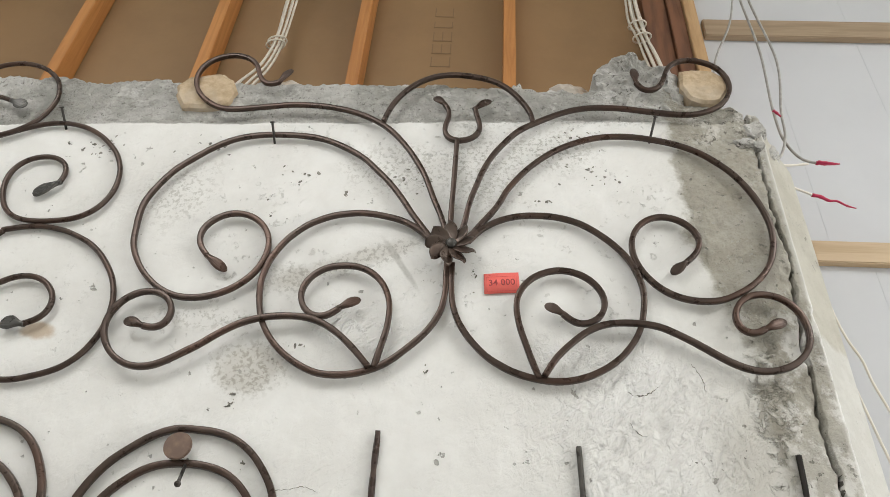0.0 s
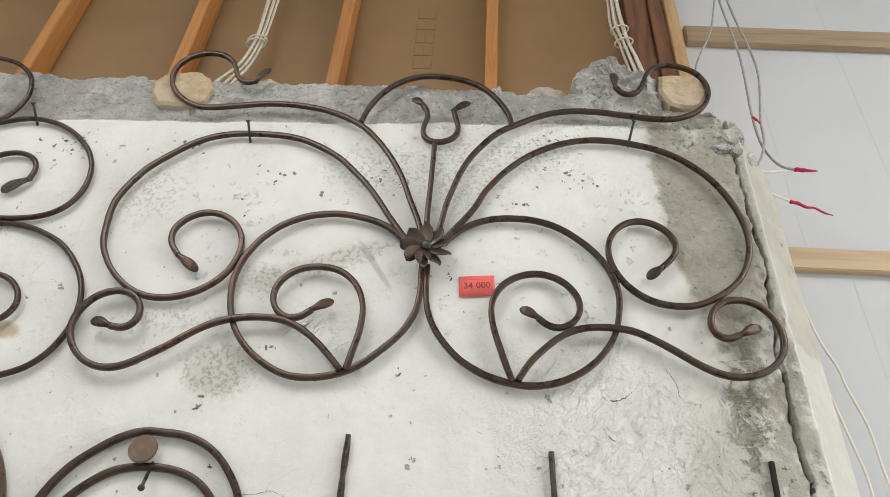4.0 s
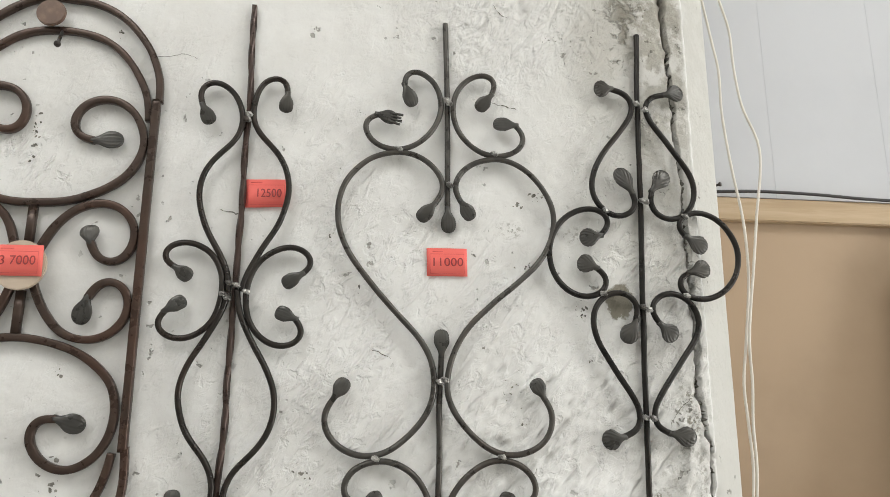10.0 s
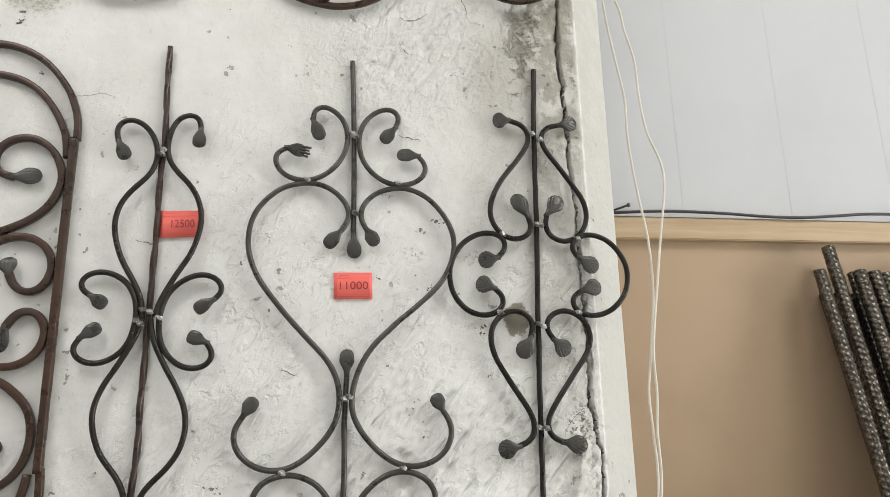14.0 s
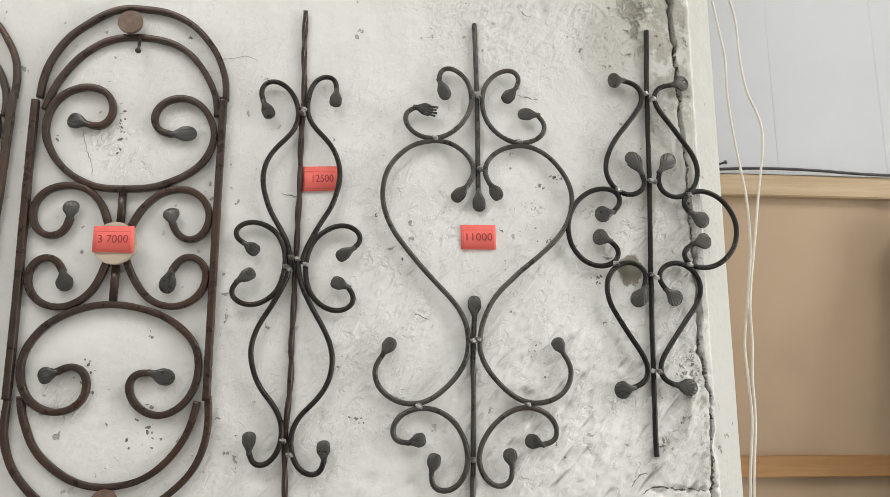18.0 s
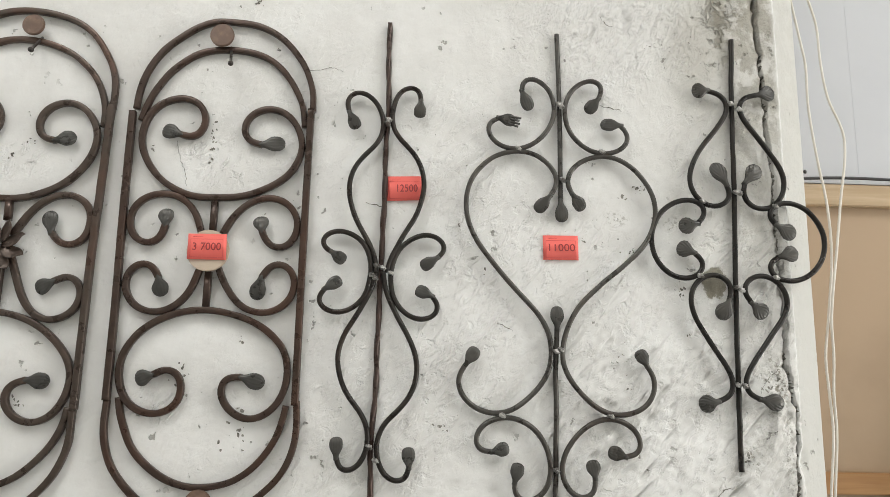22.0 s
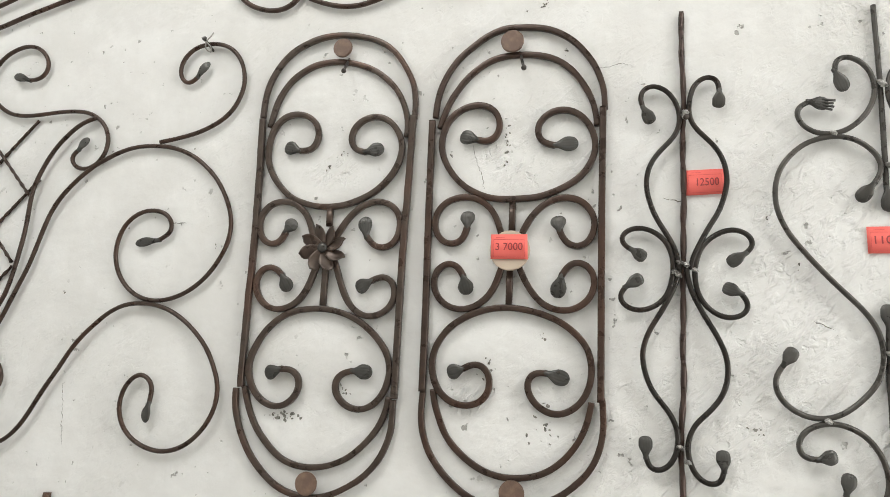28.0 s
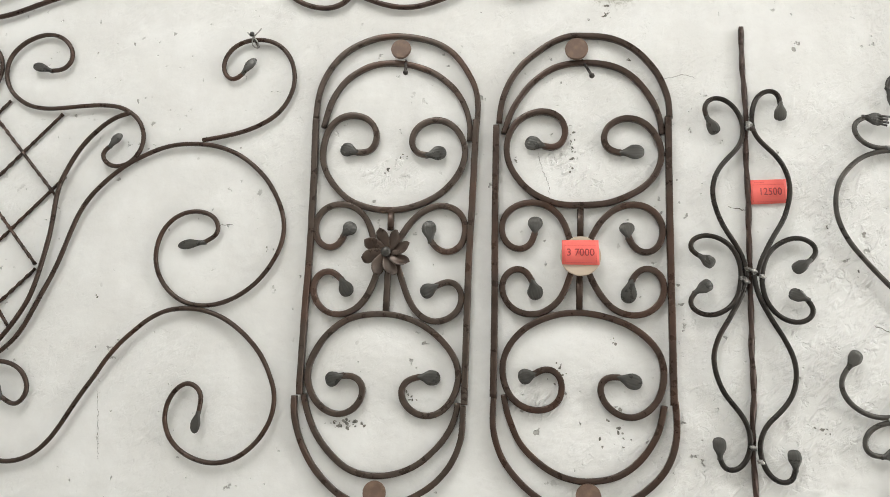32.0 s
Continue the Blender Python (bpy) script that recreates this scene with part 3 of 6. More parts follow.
def disc(parent, x, z, r, kind):
    y0 = -0.016 if kind == "pale" else -0.010
    bm = bmesh.new()
    bmesh.ops.create_cone(bm, cap_ends=True, segments=40, radius1=r / 1000, radius2=r / 1000, depth=0.006)
    bmesh.ops.rotate(bm, verts=bm.verts, matrix=Matrix.Rotation(radians(90), 3, "X"))
    bmesh.ops.translate(bm, verts=bm.verts, vec=(x / 1000, y0, z / 1000))
    bmesh.ops.bevel(bm, geom=[e for e in bm.edges if e.calc_face_angle(0) > 1], offset=0.0012, segments=2, affect="EDGES")
    me = bpy.data.meshes.new("disc")
    bm.to_mesh(me)
    bm.free()
    me.materials.append(PALE_DISC if kind == "pale" else RUST_DISC)
    part("disc", me, parent, "pale round wooden disc" if kind == "pale" else "round rusty steel disc")


def flower(parent, x, z, r, petals):
    """A pressed sheet-steel rosette: pinwheel blades round a domed boss."""
    for k in range(petals):
        a = 2 * math.pi * (k + 0.2 + 0.12 * noise.noise(Vector((k * 1.7, x, 0)))) / petals
        verts, faces, rows, cols = [], [], 11, 7
        reach = r * (1 + 0.08 * noise.noise(Vector((k * 2.3, z, 1))))
        for i in range(rows):
            f = i / (rows - 1)
            w = r * 0.52 * (0.30 + 0.70 * math.sin(math.pi * (0.08 + f * 0.60))) * (math.sqrt(max(0.015, 1 - ((f - 0.62) / 0.39) ** 2)) if f > 0.62 else 1)
            for j in range(cols):
                g = j / (cols - 1) * 2 - 1
                rad, lat = reach * (0.10 + 0.90 * f), g * w / 2 + r * 0.20 * f * f
                lift = -14 - 4 * f + g * 6.5 * min(1, f * 1.6)
                u = rad * math.cos(a) - lat * math.sin(a)
                v = rad * math.sin(a) + lat * math.cos(a)
                verts.append(((x + u) / 1000, lift / 1000 - (0.008 if r == 45 else 0), (z + v) / 1000))
        for i in range(rows - 1):
            for j in range(cols - 1):
                faces.append((i * cols + j, i * cols + j + 1, (i + 1) * cols + j + 1, (i + 1) * cols + j))
        ob = part("petal", mesh_of("petal", verts, faces, PETAL_IRON), parent, "twisted sheet steel petal")
        m = ob.modifiers.new("thickness", "SOLIDIFY")
        m.thickness, m.offset = 0.0016, 0
    bm = bmesh.new()
    bmesh.ops.create_uvsphere(bm, u_segments=20, v_segments=10, radius=r * 0.22 / 1000)
    for v in bm.verts:
        v.co = Vector((v.co.x + x / 1000, v.co.y * 0.6 - (0.027 if r == 45 else 0.019), v.co.z + z / 1000))
    me = bpy.data.meshes.new("boss")
    bm.to_mesh(me)
    bm.free()
    me.materials.append(LEAF_DARK)
    me.polygons.foreach_set("use_smooth", [True] * len(me.polygons))
    part("boss", me, parent, "domed centre boss")


def text_mesh(name, words, size, material):
    cu = bpy.data.curves.new(name, "FONT")
    cu.body, cu.size, cu.align_x, cu.align_y, cu.extrude = words, size, "CENTER", "CENTER", 0.0001
    cu.offset = 0.002 * size
    tmp = bpy.data.objects.new(name, cu)
    scene.collection.objects.link(tmp)
    me = bpy.data.meshes.new_from_object(tmp.evaluated_get(bpy.context.evaluated_depsgraph_get()))
    bpy.data.objects.remove(tmp)
    me.materials.clear()
    me.materials.append(material)
    return me


def price_tag(words, corners, y, label, shift=0.0, share=0.74):
    """A small red paper tag with a handwritten price; corners in mm from top left, clockwise."""
    c = np.array(corners, float) / 1000
    mid = c.mean(0)
    tag = thing("price_tag", label, "price tag", "red price tags", (mid[0], y, mid[1]))
    verts, faces, k = [], [], 10
    for i in range(k + 1):
        for j in range(2):
            u = i / k
            p = (c[0] * (1 - u) + c[1] * u) * (1 - j) + (c[3] * (1 - u) + c[2] * u) * j
            verts.append((p[0], y - 0.0005 * math.sin(u * 5 + mid[0] * 9) - 0.0006 * j, p[1]))
    for i in range(k):
        faces.append((2 * i, 2 * i + 2, 2 * i + 3, 2 * i + 1))
    sheet = part("paper", mesh_of("paper", verts, faces, TAG_RED), tag)
    m = sheet.modifiers.new("thickness", "SOLIDIFY")
    m.thickness, m.offset = 0.0004, 0
    ang = math.atan2(c[1][1] - c[0][1], c[1][0] - c[0][0])
    wide, high = np.linalg.norm(c[1] - c[0]), np.linalg.norm(c[3] - c[0])
    me = text_mesh("price", words, high * 0.42, INK)
    turn = Matrix.Translation((mid[0] + shift, y - 0.0035, mid[1] - high * 0.02)) @ Matrix.Rotation(-ang, 4, "Y") @ Matrix.Rotation(radians(90), 4, "X")
    xs = [v.co.x for v in me.vertices]
    fit_w = wide * share / (max(xs) - min(xs))
    me.transform(turn @ Matrix.Shear("XY", 4, (0.18, 0)) @ Matrix.Diagonal((min(1.1, fit_w), 1, 1, 1)))
    bm = bmesh.new()
    bm.from_mesh(me)
    bmesh.ops.remove_doubles(bm, verts=bm.verts[:], dist=1e-6)
    bm.verts.index_update()
    left = set(bm.verts)
    while left:
        group, edge_of = set(), [min(left, key=lambda v: v.index)]
        while edge_of:
            v = edge_of.pop()
            if v in group:
                continue
            group.add(v)
            edge_of += [e.other_vert(v) for e in v.link_edges]
        left -= group
        ids = {v: i for i, v in enumerate(sorted(group, key=lambda v: v.index))}
        faces = [tuple(ids[v] for v in f.verts) for f in bm.faces if f.verts[0] in group]
        part("digit", mesh_of("digit", [tuple(v.co) for v in ids], faces, INK, False), tag, "handwritten digit in dark ink")
    bm.free()
    def spot(f, h):
        p = (c[3] * (1 - h) + c[0] * h) * (1 - f) + (c[2] * (1 - h) + c[1] * h) * f
        return (p[0], y - 0.0032, p[1])

    frame_line = [spot(f, h) for f, h in ((0.08, 0.08), (0.92, 0.08), (0.92, 0.78), (0.08, 0.78))]
    for p, q in zip(frame_line, frame_line[1:] + frame_line[:1]):
        part("print_line", sweep("print_line", [p, tuple((u + v) / 2 for u, v in zip(p, q)), q], 0.00032, TAG_LINE, ROUND, 4), tag)
    part("print_line", sweep("print_line", [spot(0.14, 0.87), spot(0.27, 0.87), spot(0.40, 0.87)], 0.0004, TAG_LINE, ROUND, 4), tag)
    return tag


def nail(x0, z0, x1, z1, y0, y1, label="dark steel nail driven into the plaster wall"):
    """A nail from its head (x0, y0, z0) into the wall."""
    head, foot = Vector((x0, y0, z0)), Vector((x1, y1, z1))
    ob = thing("nail", label, "nail", "nails in the wall", foot)
    way = (foot - head).normalized()
    part("shank", sweep("shank", [head, head.lerp(foot, 0.5), foot], 0.0026, NAIL_STEEL, ROUND, 8), ob)
    part("head", sweep("head", [head - way * 0.001, head + way * 0.0008, head + way * 0.0016], 0.0048, NAIL_STEEL, ROUND, 12), ob)


def cable(name, label, points, radius, material, group="loose cables"):
    p = points[0]
    ob = thing(name, label, "cable", group, p)
    part("sheath", sweep("sheath", spline(points, 0.015), radius, material, ROUND, 8), ob)
    return ob


# ---- the plastered wall ----
FACE = 0.0095


def seam_x(z):
    """Where the long crack runs, by height."""
    zs = (0.0, 1.33, 1.40, 1.45, 1.55, 1.62, 1.86, 2.0, 2.12, 2.22, 2.34, 2.43, 2.49, 2.58, 2.66, 2.80, 3.2)
    xs = (0.392, 0.396, 0.400, 0.404, 0.390, 0.392, 0.386, 0.379, 0.374, 0.373, 0.377, 0.384, 0.393, 0.392, 0.388, 0.388, 0.388)
    jag = 0.004 * noise.noise(Vector((3.1, 0, z * 20))) + 0.003 * noise.noise(Vector((5.3, 0, z * 62))) + 0.002 * noise.noise(Vector((1.7, 0, z * 170)))
    return float(np.interp(z, zs, xs)) - 0.001 + jag


def wall_top(x):
    h = 2.943 + 0.006 * round(2.6 * noise.noise(Vector((x * 13, 8.8, 0)))) + 0.010 * noise.noise(Vector((x * 9, 4.2, 0))) + 0.009 * noise.noise(Vector((x * 34, 1.2, 0))) + 0.006 * noise.noise(Vector((x * 110, 2.2, 0)))
    if x > 0.24:
        h = float(np.interp(x, (0.24, 0.26, 0.35, 0.367, 0.419, 0.426, 0.450, 0.464, 0.50), (2.92, 2.903, 2.892, 2.884, 2.874, 2.822, 2.812, 2.79, 2.78)))
        h += 0.008 * noise.noise(Vector((x * 60, 7.7, 0)))
    return h


RIDGE = ((0.300, 1.366), (0.321, 1.386), (0.338, 1.397), (0.351, 1.415), (0.361, 1.440), (0.364, 1.470))


def near_run(x, z, run):
    """How far a place lies from a broken line, and on which side of it."""
    best = (1.0, 0.0)
    for (x0, z0), (x1, z1) in zip(run, run[1:]):
        ex, ez = x1 - x0, z1 - z0
        u = min(1.0, max(0.0, ((x - x0) * ex + (z - z0) * ez) / (ex * ex + ez * ez)))
        gap = math.hypot(x - x0 - u * ex, z - z0 - u * ez)
        if gap < best[0]:
            best = (gap, (x - x0) * ez - (z - z0) * ex)
    return best


def face_depth(x, z, y):
    """The depth of the rough plaster at a place of the wall, y being the depth of its even face."""
    v = Vector((x, 0, z))
    relief = 0.0016 * noise.noise(v * 3.5) + 0.0014 * noise.noise(v * 17) + 0.0005 * noise.noise(v * 70)
    # trowelled, lumpy mortar low at the corner and round the heart
    lumpy = min(1, max(0, (x + 0.45) / 0.5)) * min(1, max(0, (2.1 - z) / 0.5)) * 0.7 + 0.8 * min(1, max(0, (z - 2.83) / 0.02))
    ridge = abs(noise.noise(Vector((x * 16 + z * 9, 0, z * 20 - x * 13))))
    relief += lumpy * (0.0014 * (0.35 - ridge) + 0.0006 * noise.noise(v * 45))
    # long strokes of the trowel, dragged up to the corner
    drawn = smooth_step(-0.10, 0.16, x) * smooth_step(1.72, 1.46, z) + 0.35 * smooth_step(-1.2, -0.4, x) * smooth_step(1.72, 1.40, z)
    drawn += 0.6 * smooth_step(-0.06, 0.06, x) * smooth_step(0.32, 0.22, x) * smooth_step(2.02, 2.12, z) * smooth_step(2.42, 2.28, z)
    if drawn > 0.01 and y == FACE:
        along, over = x * 0.68 + z * 0.73, z * 0.68 - x * 0.73
        stroke = noise.noise(Vector((along * 15, 3.3, over * 62)))
        cut = noise.noise(Vector((along * 26, 8.1, over * 110)))
        relief += min(1.0, drawn) * (0.008 * max(0.0, stroke - 0.10) - 0.016 * max(0.0, cut - 0.26) + 0.0012 * noise.noise(v * 95))
    if 0.25 < x < 0.40 and 1.33 < z < 1.52 and y == FACE:
        # the thick lip of mortar pushed up beside the crack
        gap, side = near_run(x, z, RIDGE)
        relief += 0.010 * math.exp(-((gap / (0.005 if side < 0 else 0.018)) ** 2))
    if z > 2.84 + 0.04 * x:
        relief -= 0.004
    # broken rubble high at the corner
    broken = smooth_step(0.24, 0.30, x) * smooth_step(2.735, 2.80, z)
    if broken > 0:
        relief += broken * (0.006 * noise.noise(v * 26) + 0.005 * abs(noise.noise(v * 60)) - 0.010 * max(0.0, noise.noise(v * 38 + Vector((3, 0, 1))) - 0.18))
    yy = y
    if y == FACE:
        d = x - seam_x(z)
        width = 0.0017 * (1 + 1.1 * noise.noise(Vector((9, 0, z * 17))) + 0.5 * noise.noise(Vector((2, 0, z * 90))))
        deep = 0.026 if z > 2.05 else 0.006 + 0.034 * max(0.0, noise.noise(Vector((4.4, 0, z * 11))) + 0.25)
        width *= 1.5
        yy += deep * math.exp(-((d / max(width, 0.0006)) ** 4))
        if d > 0:
            yy -= (0.0036 + 0.0012 * noise.noise(v * 55)) * min(1.0, max(0.0, (2.46 - z) / 0.06)) * min(1.0, d / 0.004 + 0.2)
            relief *= 0.5
        elif d > -0.09:
            broken = (1 + d / 0.09) * (1.0 if z > 2.2 else 0.55)
            relief += broken * (0.0034 * noise.noise(v * 30) + 0.0030 * noise.noise(v * 80))
            if d > -0.022:
                yy += 0.016 * max(0.0, noise.noise(Vector((7, x * 40, z * 30))) - 0.1) * (1 + d / 0.022)
        # the crack that runs across to the corner
        if x > 0.275 and abs(z - 1.33) < 0.05:
            level = 1.326 + 0.006 * noise.noise(Vector((x * 40, 6.6, 0))) + 0.003 * noise.noise(Vector((x * 120, 6.6, 0)))
            yy += 0.012 * math.exp(-(((z - level) / 0.0035) ** 2)) * smooth_step(0.275, 0.30, x) * (0.6 + 0.6 * noise.noise(Vector((x * 30, 1.1, 0))))
    else:
        relief *= 0.4
    if 0.398 < x < 0.425:
        chip = max(0.0, noise.noise(Vector((2.2, 0, z * 19))) - 0.22) + 0.25 * max(0.0, noise.noise(Vector((4.2, x * 50, z * 75))))
        chip += max(0.0, 1 - abs(z - 1.395) / 0.03) * 0.8
        yy += (0.022 if z < 2.4 else 0.004) * chip * max(0.0, 1 - abs(x - 0.407) / 0.018)
    return yy - relief


def build_wall():
    xs = list(np.arange(-2.7, -1.25, 0.016)) + list(np.arange(-1.25, -0.1, 0.007)) + list(np.arange(-0.1, 0.352, 0.003)) + list(np.arange(0.352, 0.405, 0.001))
    run = [(x, FACE) for x in xs] + [(0.405 + 0.08 * k / 14, FACE + 0.078 * k / 14) for k in range(15)] + [(0.4865, 0.14), (0.4875, 0.22), (0.4885, 0.345)]
    zs = np.concatenate([np.linspace(0, 1.05, 24, endpoint=False), np.arange(1.05, 1.25, 0.005), np.arange(1.25, 1.75, 0.003), np.arange(1.75, 2.95, 0.0045), [2.95]]) / 2.95
    verts, faces = [], []
    m = len(run)
    for w in zs:
        for i, (x, y) in enumerate(run):
            top = wall_top(x)
            z = w * 2.95 if w * 2.95 < 2.6 else 2.6 + (w * 2.95 - 2.6) * (top - 2.6) / 0.35
            verts.append((x, face_depth(x, z, y), z))
    for r in range(len(zs) - 1):
        for i in range(m - 1):
            faces.append((r * m + i, r * m + i + 1, (r + 1) * m + i + 1, (r + 1) * m + i))
    # top and back close the thickness
    start = len(verts)
    for i, (x, y) in enumerate(run):
        verts.append((x, 0.345, verts[(len(zs) - 1) * m + i][2] - 0.01))
    for i in range(m - 1):
        faces.append(((len(zs) - 1) * m + i, (len(zs) - 1) * m + i + 1, start + i + 1, start + i))
    ob = new("wall_north", mesh_of("wall_north", verts, faces, PLASTER))
    return tagged(ob, "old whitewashed plaster wall with cracks and bare mortar patches", "wall", kind="structure")


wall = build_wall()
n = Nodes("crack_dark", 0.95)
CRACK = n.finish(n.mix(n.ramp(n.noise(90, 4), 0.35, 0.65), (0.075, 0.07, 0.06), (0.20, 0.19, 0.165)), 0.95)
n = Nodes("chip_grey", 0.95)
CHIP = n.finish(n.mix(n.ramp(n.noise(90, 4), 0.35, 0.65), (0.11, 0.104, 0.09), (0.26, 0.25, 0.22)), 0.95)
n = Nodes("soot_grey", 0.95)
SOOT = n.finish(n.mix(n.ramp(n.noise(140, 4), 0.35, 0.65), (0.13, 0.125, 0.11), (0.34, 0.33, 0.30)), 0.95)


def hairline(run, width, seed, material=None):
    """A fine jagged crack laid on the plaster as a dark ribbon, wider and narrower along its way."""
    p = spline([(x, z) for x, z in run], 0.0022)
    verts, faces = [], []
    side = np.gradient(p, axis=0)
    side = np.stack([-side[:, 1], side[:, 0]], 1) / (np.linalg.norm(side, axis=1)[:, None] + 1e-9)
    for i, (q, s) in enumerate(zip(p, side)):
        u = i / (len(p) - 1)
        w = width * (0.25 + 0.75 * math.sin(math.pi * u) ** 0.5) * max(0.12, 0.75 + 1.1 * noise.noise(Vector((i * 0.55, seed, 0))))
        mid = q + s * (0.0022 * noise.noise(Vector((i * 0.4, seed, 5))) + 0.0014 * noise.noise(Vector((i * 1.3, seed, 9))))
        for e in (-0.5, 0.5):
            x, z = mid + s * (w * e)
            verts.append((x, face_depth(x, z, FACE) - 0.0006, z))
    for i in range(len(p) - 1):
        faces.append((2 * i, 2 * i + 2, 2 * i + 3, 2 * i + 1))
    part("hairline_crack", mesh_of("hairline_crack", verts, faces, material or CRACK), wall, "thin dark ribbon laid as a crack in the whitewash")


for run, width in (
    (((-0.455, 2.056), (-0.438, 2.056), (-0.421, 2.059), (-0.406, 2.063), (-0.385, 2.056)), 0.0011),
    (((-0.335, 1.816), (-0.320, 1.812), (-0.304, 1.810)), 0.0016),
    (((-0.107, 1.614), (-0.092, 1.608), (-0.077, 1.600)), 0.0016),
    (((0.076, 2.009), (0.097, 2.004), (0.118, 2.000)), 0.0018),
    (((-0.667, 1.917), (-0.659, 1.884), (-0.648, 1.858), (-0.645, 1.835)), 0.0010),
    (((-1.278, 1.770), (-1.258, 1.773), (-1.240, 1.773)), 0.0014),
    (((0.081, 2.236), (0.098, 2.228), (0.121, 2.238), (0.131, 2.248)), 0.0020),
    (((0.186, 2.291), (0.200, 2.266), (0.204, 2.237)), 0.0012),
    (((0.080, 2.185), (0.091, 2.167), (0.104, 2.163)), 0.0014),
    (((-1.479, 1.455), (-1.472, 1.41), (-1.466, 1.363), (-1.462, 1.33)), 0.0009),
    (((0.272, 1.318), (0.300, 1.330), (0.339, 1.325), (0.384, 1.324)), 0.0030),
    (((0.255, 1.33), (0.270, 1.348), (0.285, 1.352)), 0.0018),
    (((0.376, 1.548), (0.352, 1.526), (0.340, 1.505)), 0.0011),
):
    hairline(run, width, run[0][0] * 31 + run[0][1])
# dark ribbons along the long crack, the shade inside it put into their colour
for lo, hi, width in ((1.30, 1.47, 0.0045), (1.46, 1.60, 0.0048), (1.64, 1.72, 0.0020), (1.75, 1.86, 0.0026), (1.84, 1.99, 0.0036), (1.97, 2.20, 0.0050)):
    hairline([(seam_x(z), z) for z in np.arange(lo, hi, 0.01)], width, lo * 31, CHIP if 1.47 < hi < 2.0 else CRACK)


def flecks(spots, material, label):
    """Clusters of chipped and sooty flecks: (x, z, half width, half height, count, largest half size) each."""
    rng = random.Random(7)
    verts, faces = [], []
    for cx, cz, rx, rz, count, big in spots:
        for _ in range(count):
            x0, z0 = rng.gauss(cx, rx * 0.5), rng.gauss(cz, rz * 0.5)
            size, flat, turn = big * rng.uniform(0.25, 1.0) ** 1.6, rng.uniform(0.35, 0.9), rng.uniform(0, 3.14)
            k = len(verts)
            for i in range(9):
                a = 2 * math.pi * i / 9
                r = size * rng.uniform(0.55, 1.15)
                u, w = r * math.cos(a), r * flat * math.sin(a)
                x, z = x0 + u * math.cos(turn) - w * math.sin(turn), z0 + u * math.sin(turn) + w * math.cos(turn)
                verts.append((x, face_depth(x, z, FACE) - 0.0006, z))
            verts.append((x0, face_depth(x0, z0, FACE) - 0.0007, z0))
            faces += [(k + i, k + (i + 1) % 9, k + 9) for i in range(9)]
    ob = part("flecks", mesh_of("flecks", verts, faces, material), wall, label)
    tagged(ob, kind="stuff")


flecks((
    (-0.505, 2.091, 0.006, 0.010, 7, 0.0035), (0.116, 1.838, 0.012, 0.006, 9, 0.0035), (0.147, 1.853, 0.014, 0.010, 12, 0.0045), (-0.171, 1.776, 0.003, 0.008, 4, 0.004),
    (0.207, 1.677, 0.012, 0.014, 12, 0.0035), (0.224, 1.601, 0.004, 0.003, 3, 0.0035), (-0.126, 1.702, 0.003, 0.010, 3, 0.003), (0.044, 1.756, 0.005, 0.006, 4, 0.003),
    (0.119, 1.743, 0.020, 0.005, 7, 0.0028), (0.177, 2.126, 0.03, 0.012, 9, 0.0025), (0.246, 2.115, 0.03, 0.03, 16, 0.0024),
    (-0.605, 1.920, 0.006, 0.045, 26, 0.0036), (-0.707, 1.901, 0.008, 0.004, 5, 0.004), (-0.914, 1.909, 0.010, 0.006, 6, 0.0035), (-0.947, 1.883, 0.006, 0.008, 5, 0.004),
    (-0.541, 2.187, 0.004, 0.014, 7, 0.0036), (-0.576, 2.176, 0.005, 0.008, 5, 0.003), (-1.503, 1.634, 0.004, 0.006, 4, 0.0035), (-1.466, 1.363, 0.003, 0.010, 4, 0.003),
    (-0.623, 1.521, 0.012, 0.035, 14, 0.0035), (-0.534, 1.573, 0.008, 0.006, 5, 0.004), (-0.198, 1.44, 0.02, 0.015, 12, 0.0035), (-1.169, 1.725, 0.01, 0.008, 4, 0.003),
    (-0.543, 2.184, 0.008, 0.010, 8, 0.005), (-0.449, 2.294, 0.008, 0.004, 6, 0.006), (-0.239, 2.262, 0.003, 0.012, 4, 0.005), (-0.420, 2.630, 0.004, 0.008, 4, 0.006),
    (-0.558, 2.568, 0.012, 0.006, 5, 0.004), (-0.562, 2.617, 0.012, 0.008, 5, 0.004), (-0.166, 2.412, 0.003, 0.003, 2, 0.004), (-0.167, 2.454, 0.006, 0.012, 6, 0.006),
    (-0.037, 2.623, 0.02, 0.006, 8, 0.004), (0.02, 2.80, 0.09, 0.02, 30, 0.005), ), CHIP, "dark chips and soot flecks in the whitewash")
flecks((
    (-0.301, 2.656, 0.06, 0.05, 26, 0.0045), (-0.527, 2.67, 0.05, 0.03, 14, 0.006), (-0.72, 2.74, 0.07, 0.03, 16, 0.006), (-0.95, 2.74, 0.05, 0.03, 26, 0.007), (-1.0, 1.413, 0.04, 0.008, 22, 0.006),
    (-0.884, 1.468, 0.02, 0.02, 12, 0.004), (-0.527, 1.425, 0.03, 0.03, 14, 0.005), (0.10, 1.56, 0.04, 0.05, 16, 0.003), (0.05, 2.70, 0.08, 0.05, 36, 0.005), (0.316, 1.398, 0.010, 0.014, 12, 0.005), (0.354, 1.522, 0.012, 0.014, 10, 0.005), (0.371, 1.534, 0.006, 0.012, 8, 0.005),
), SOOT, "grey worn flecks in the whitewash")

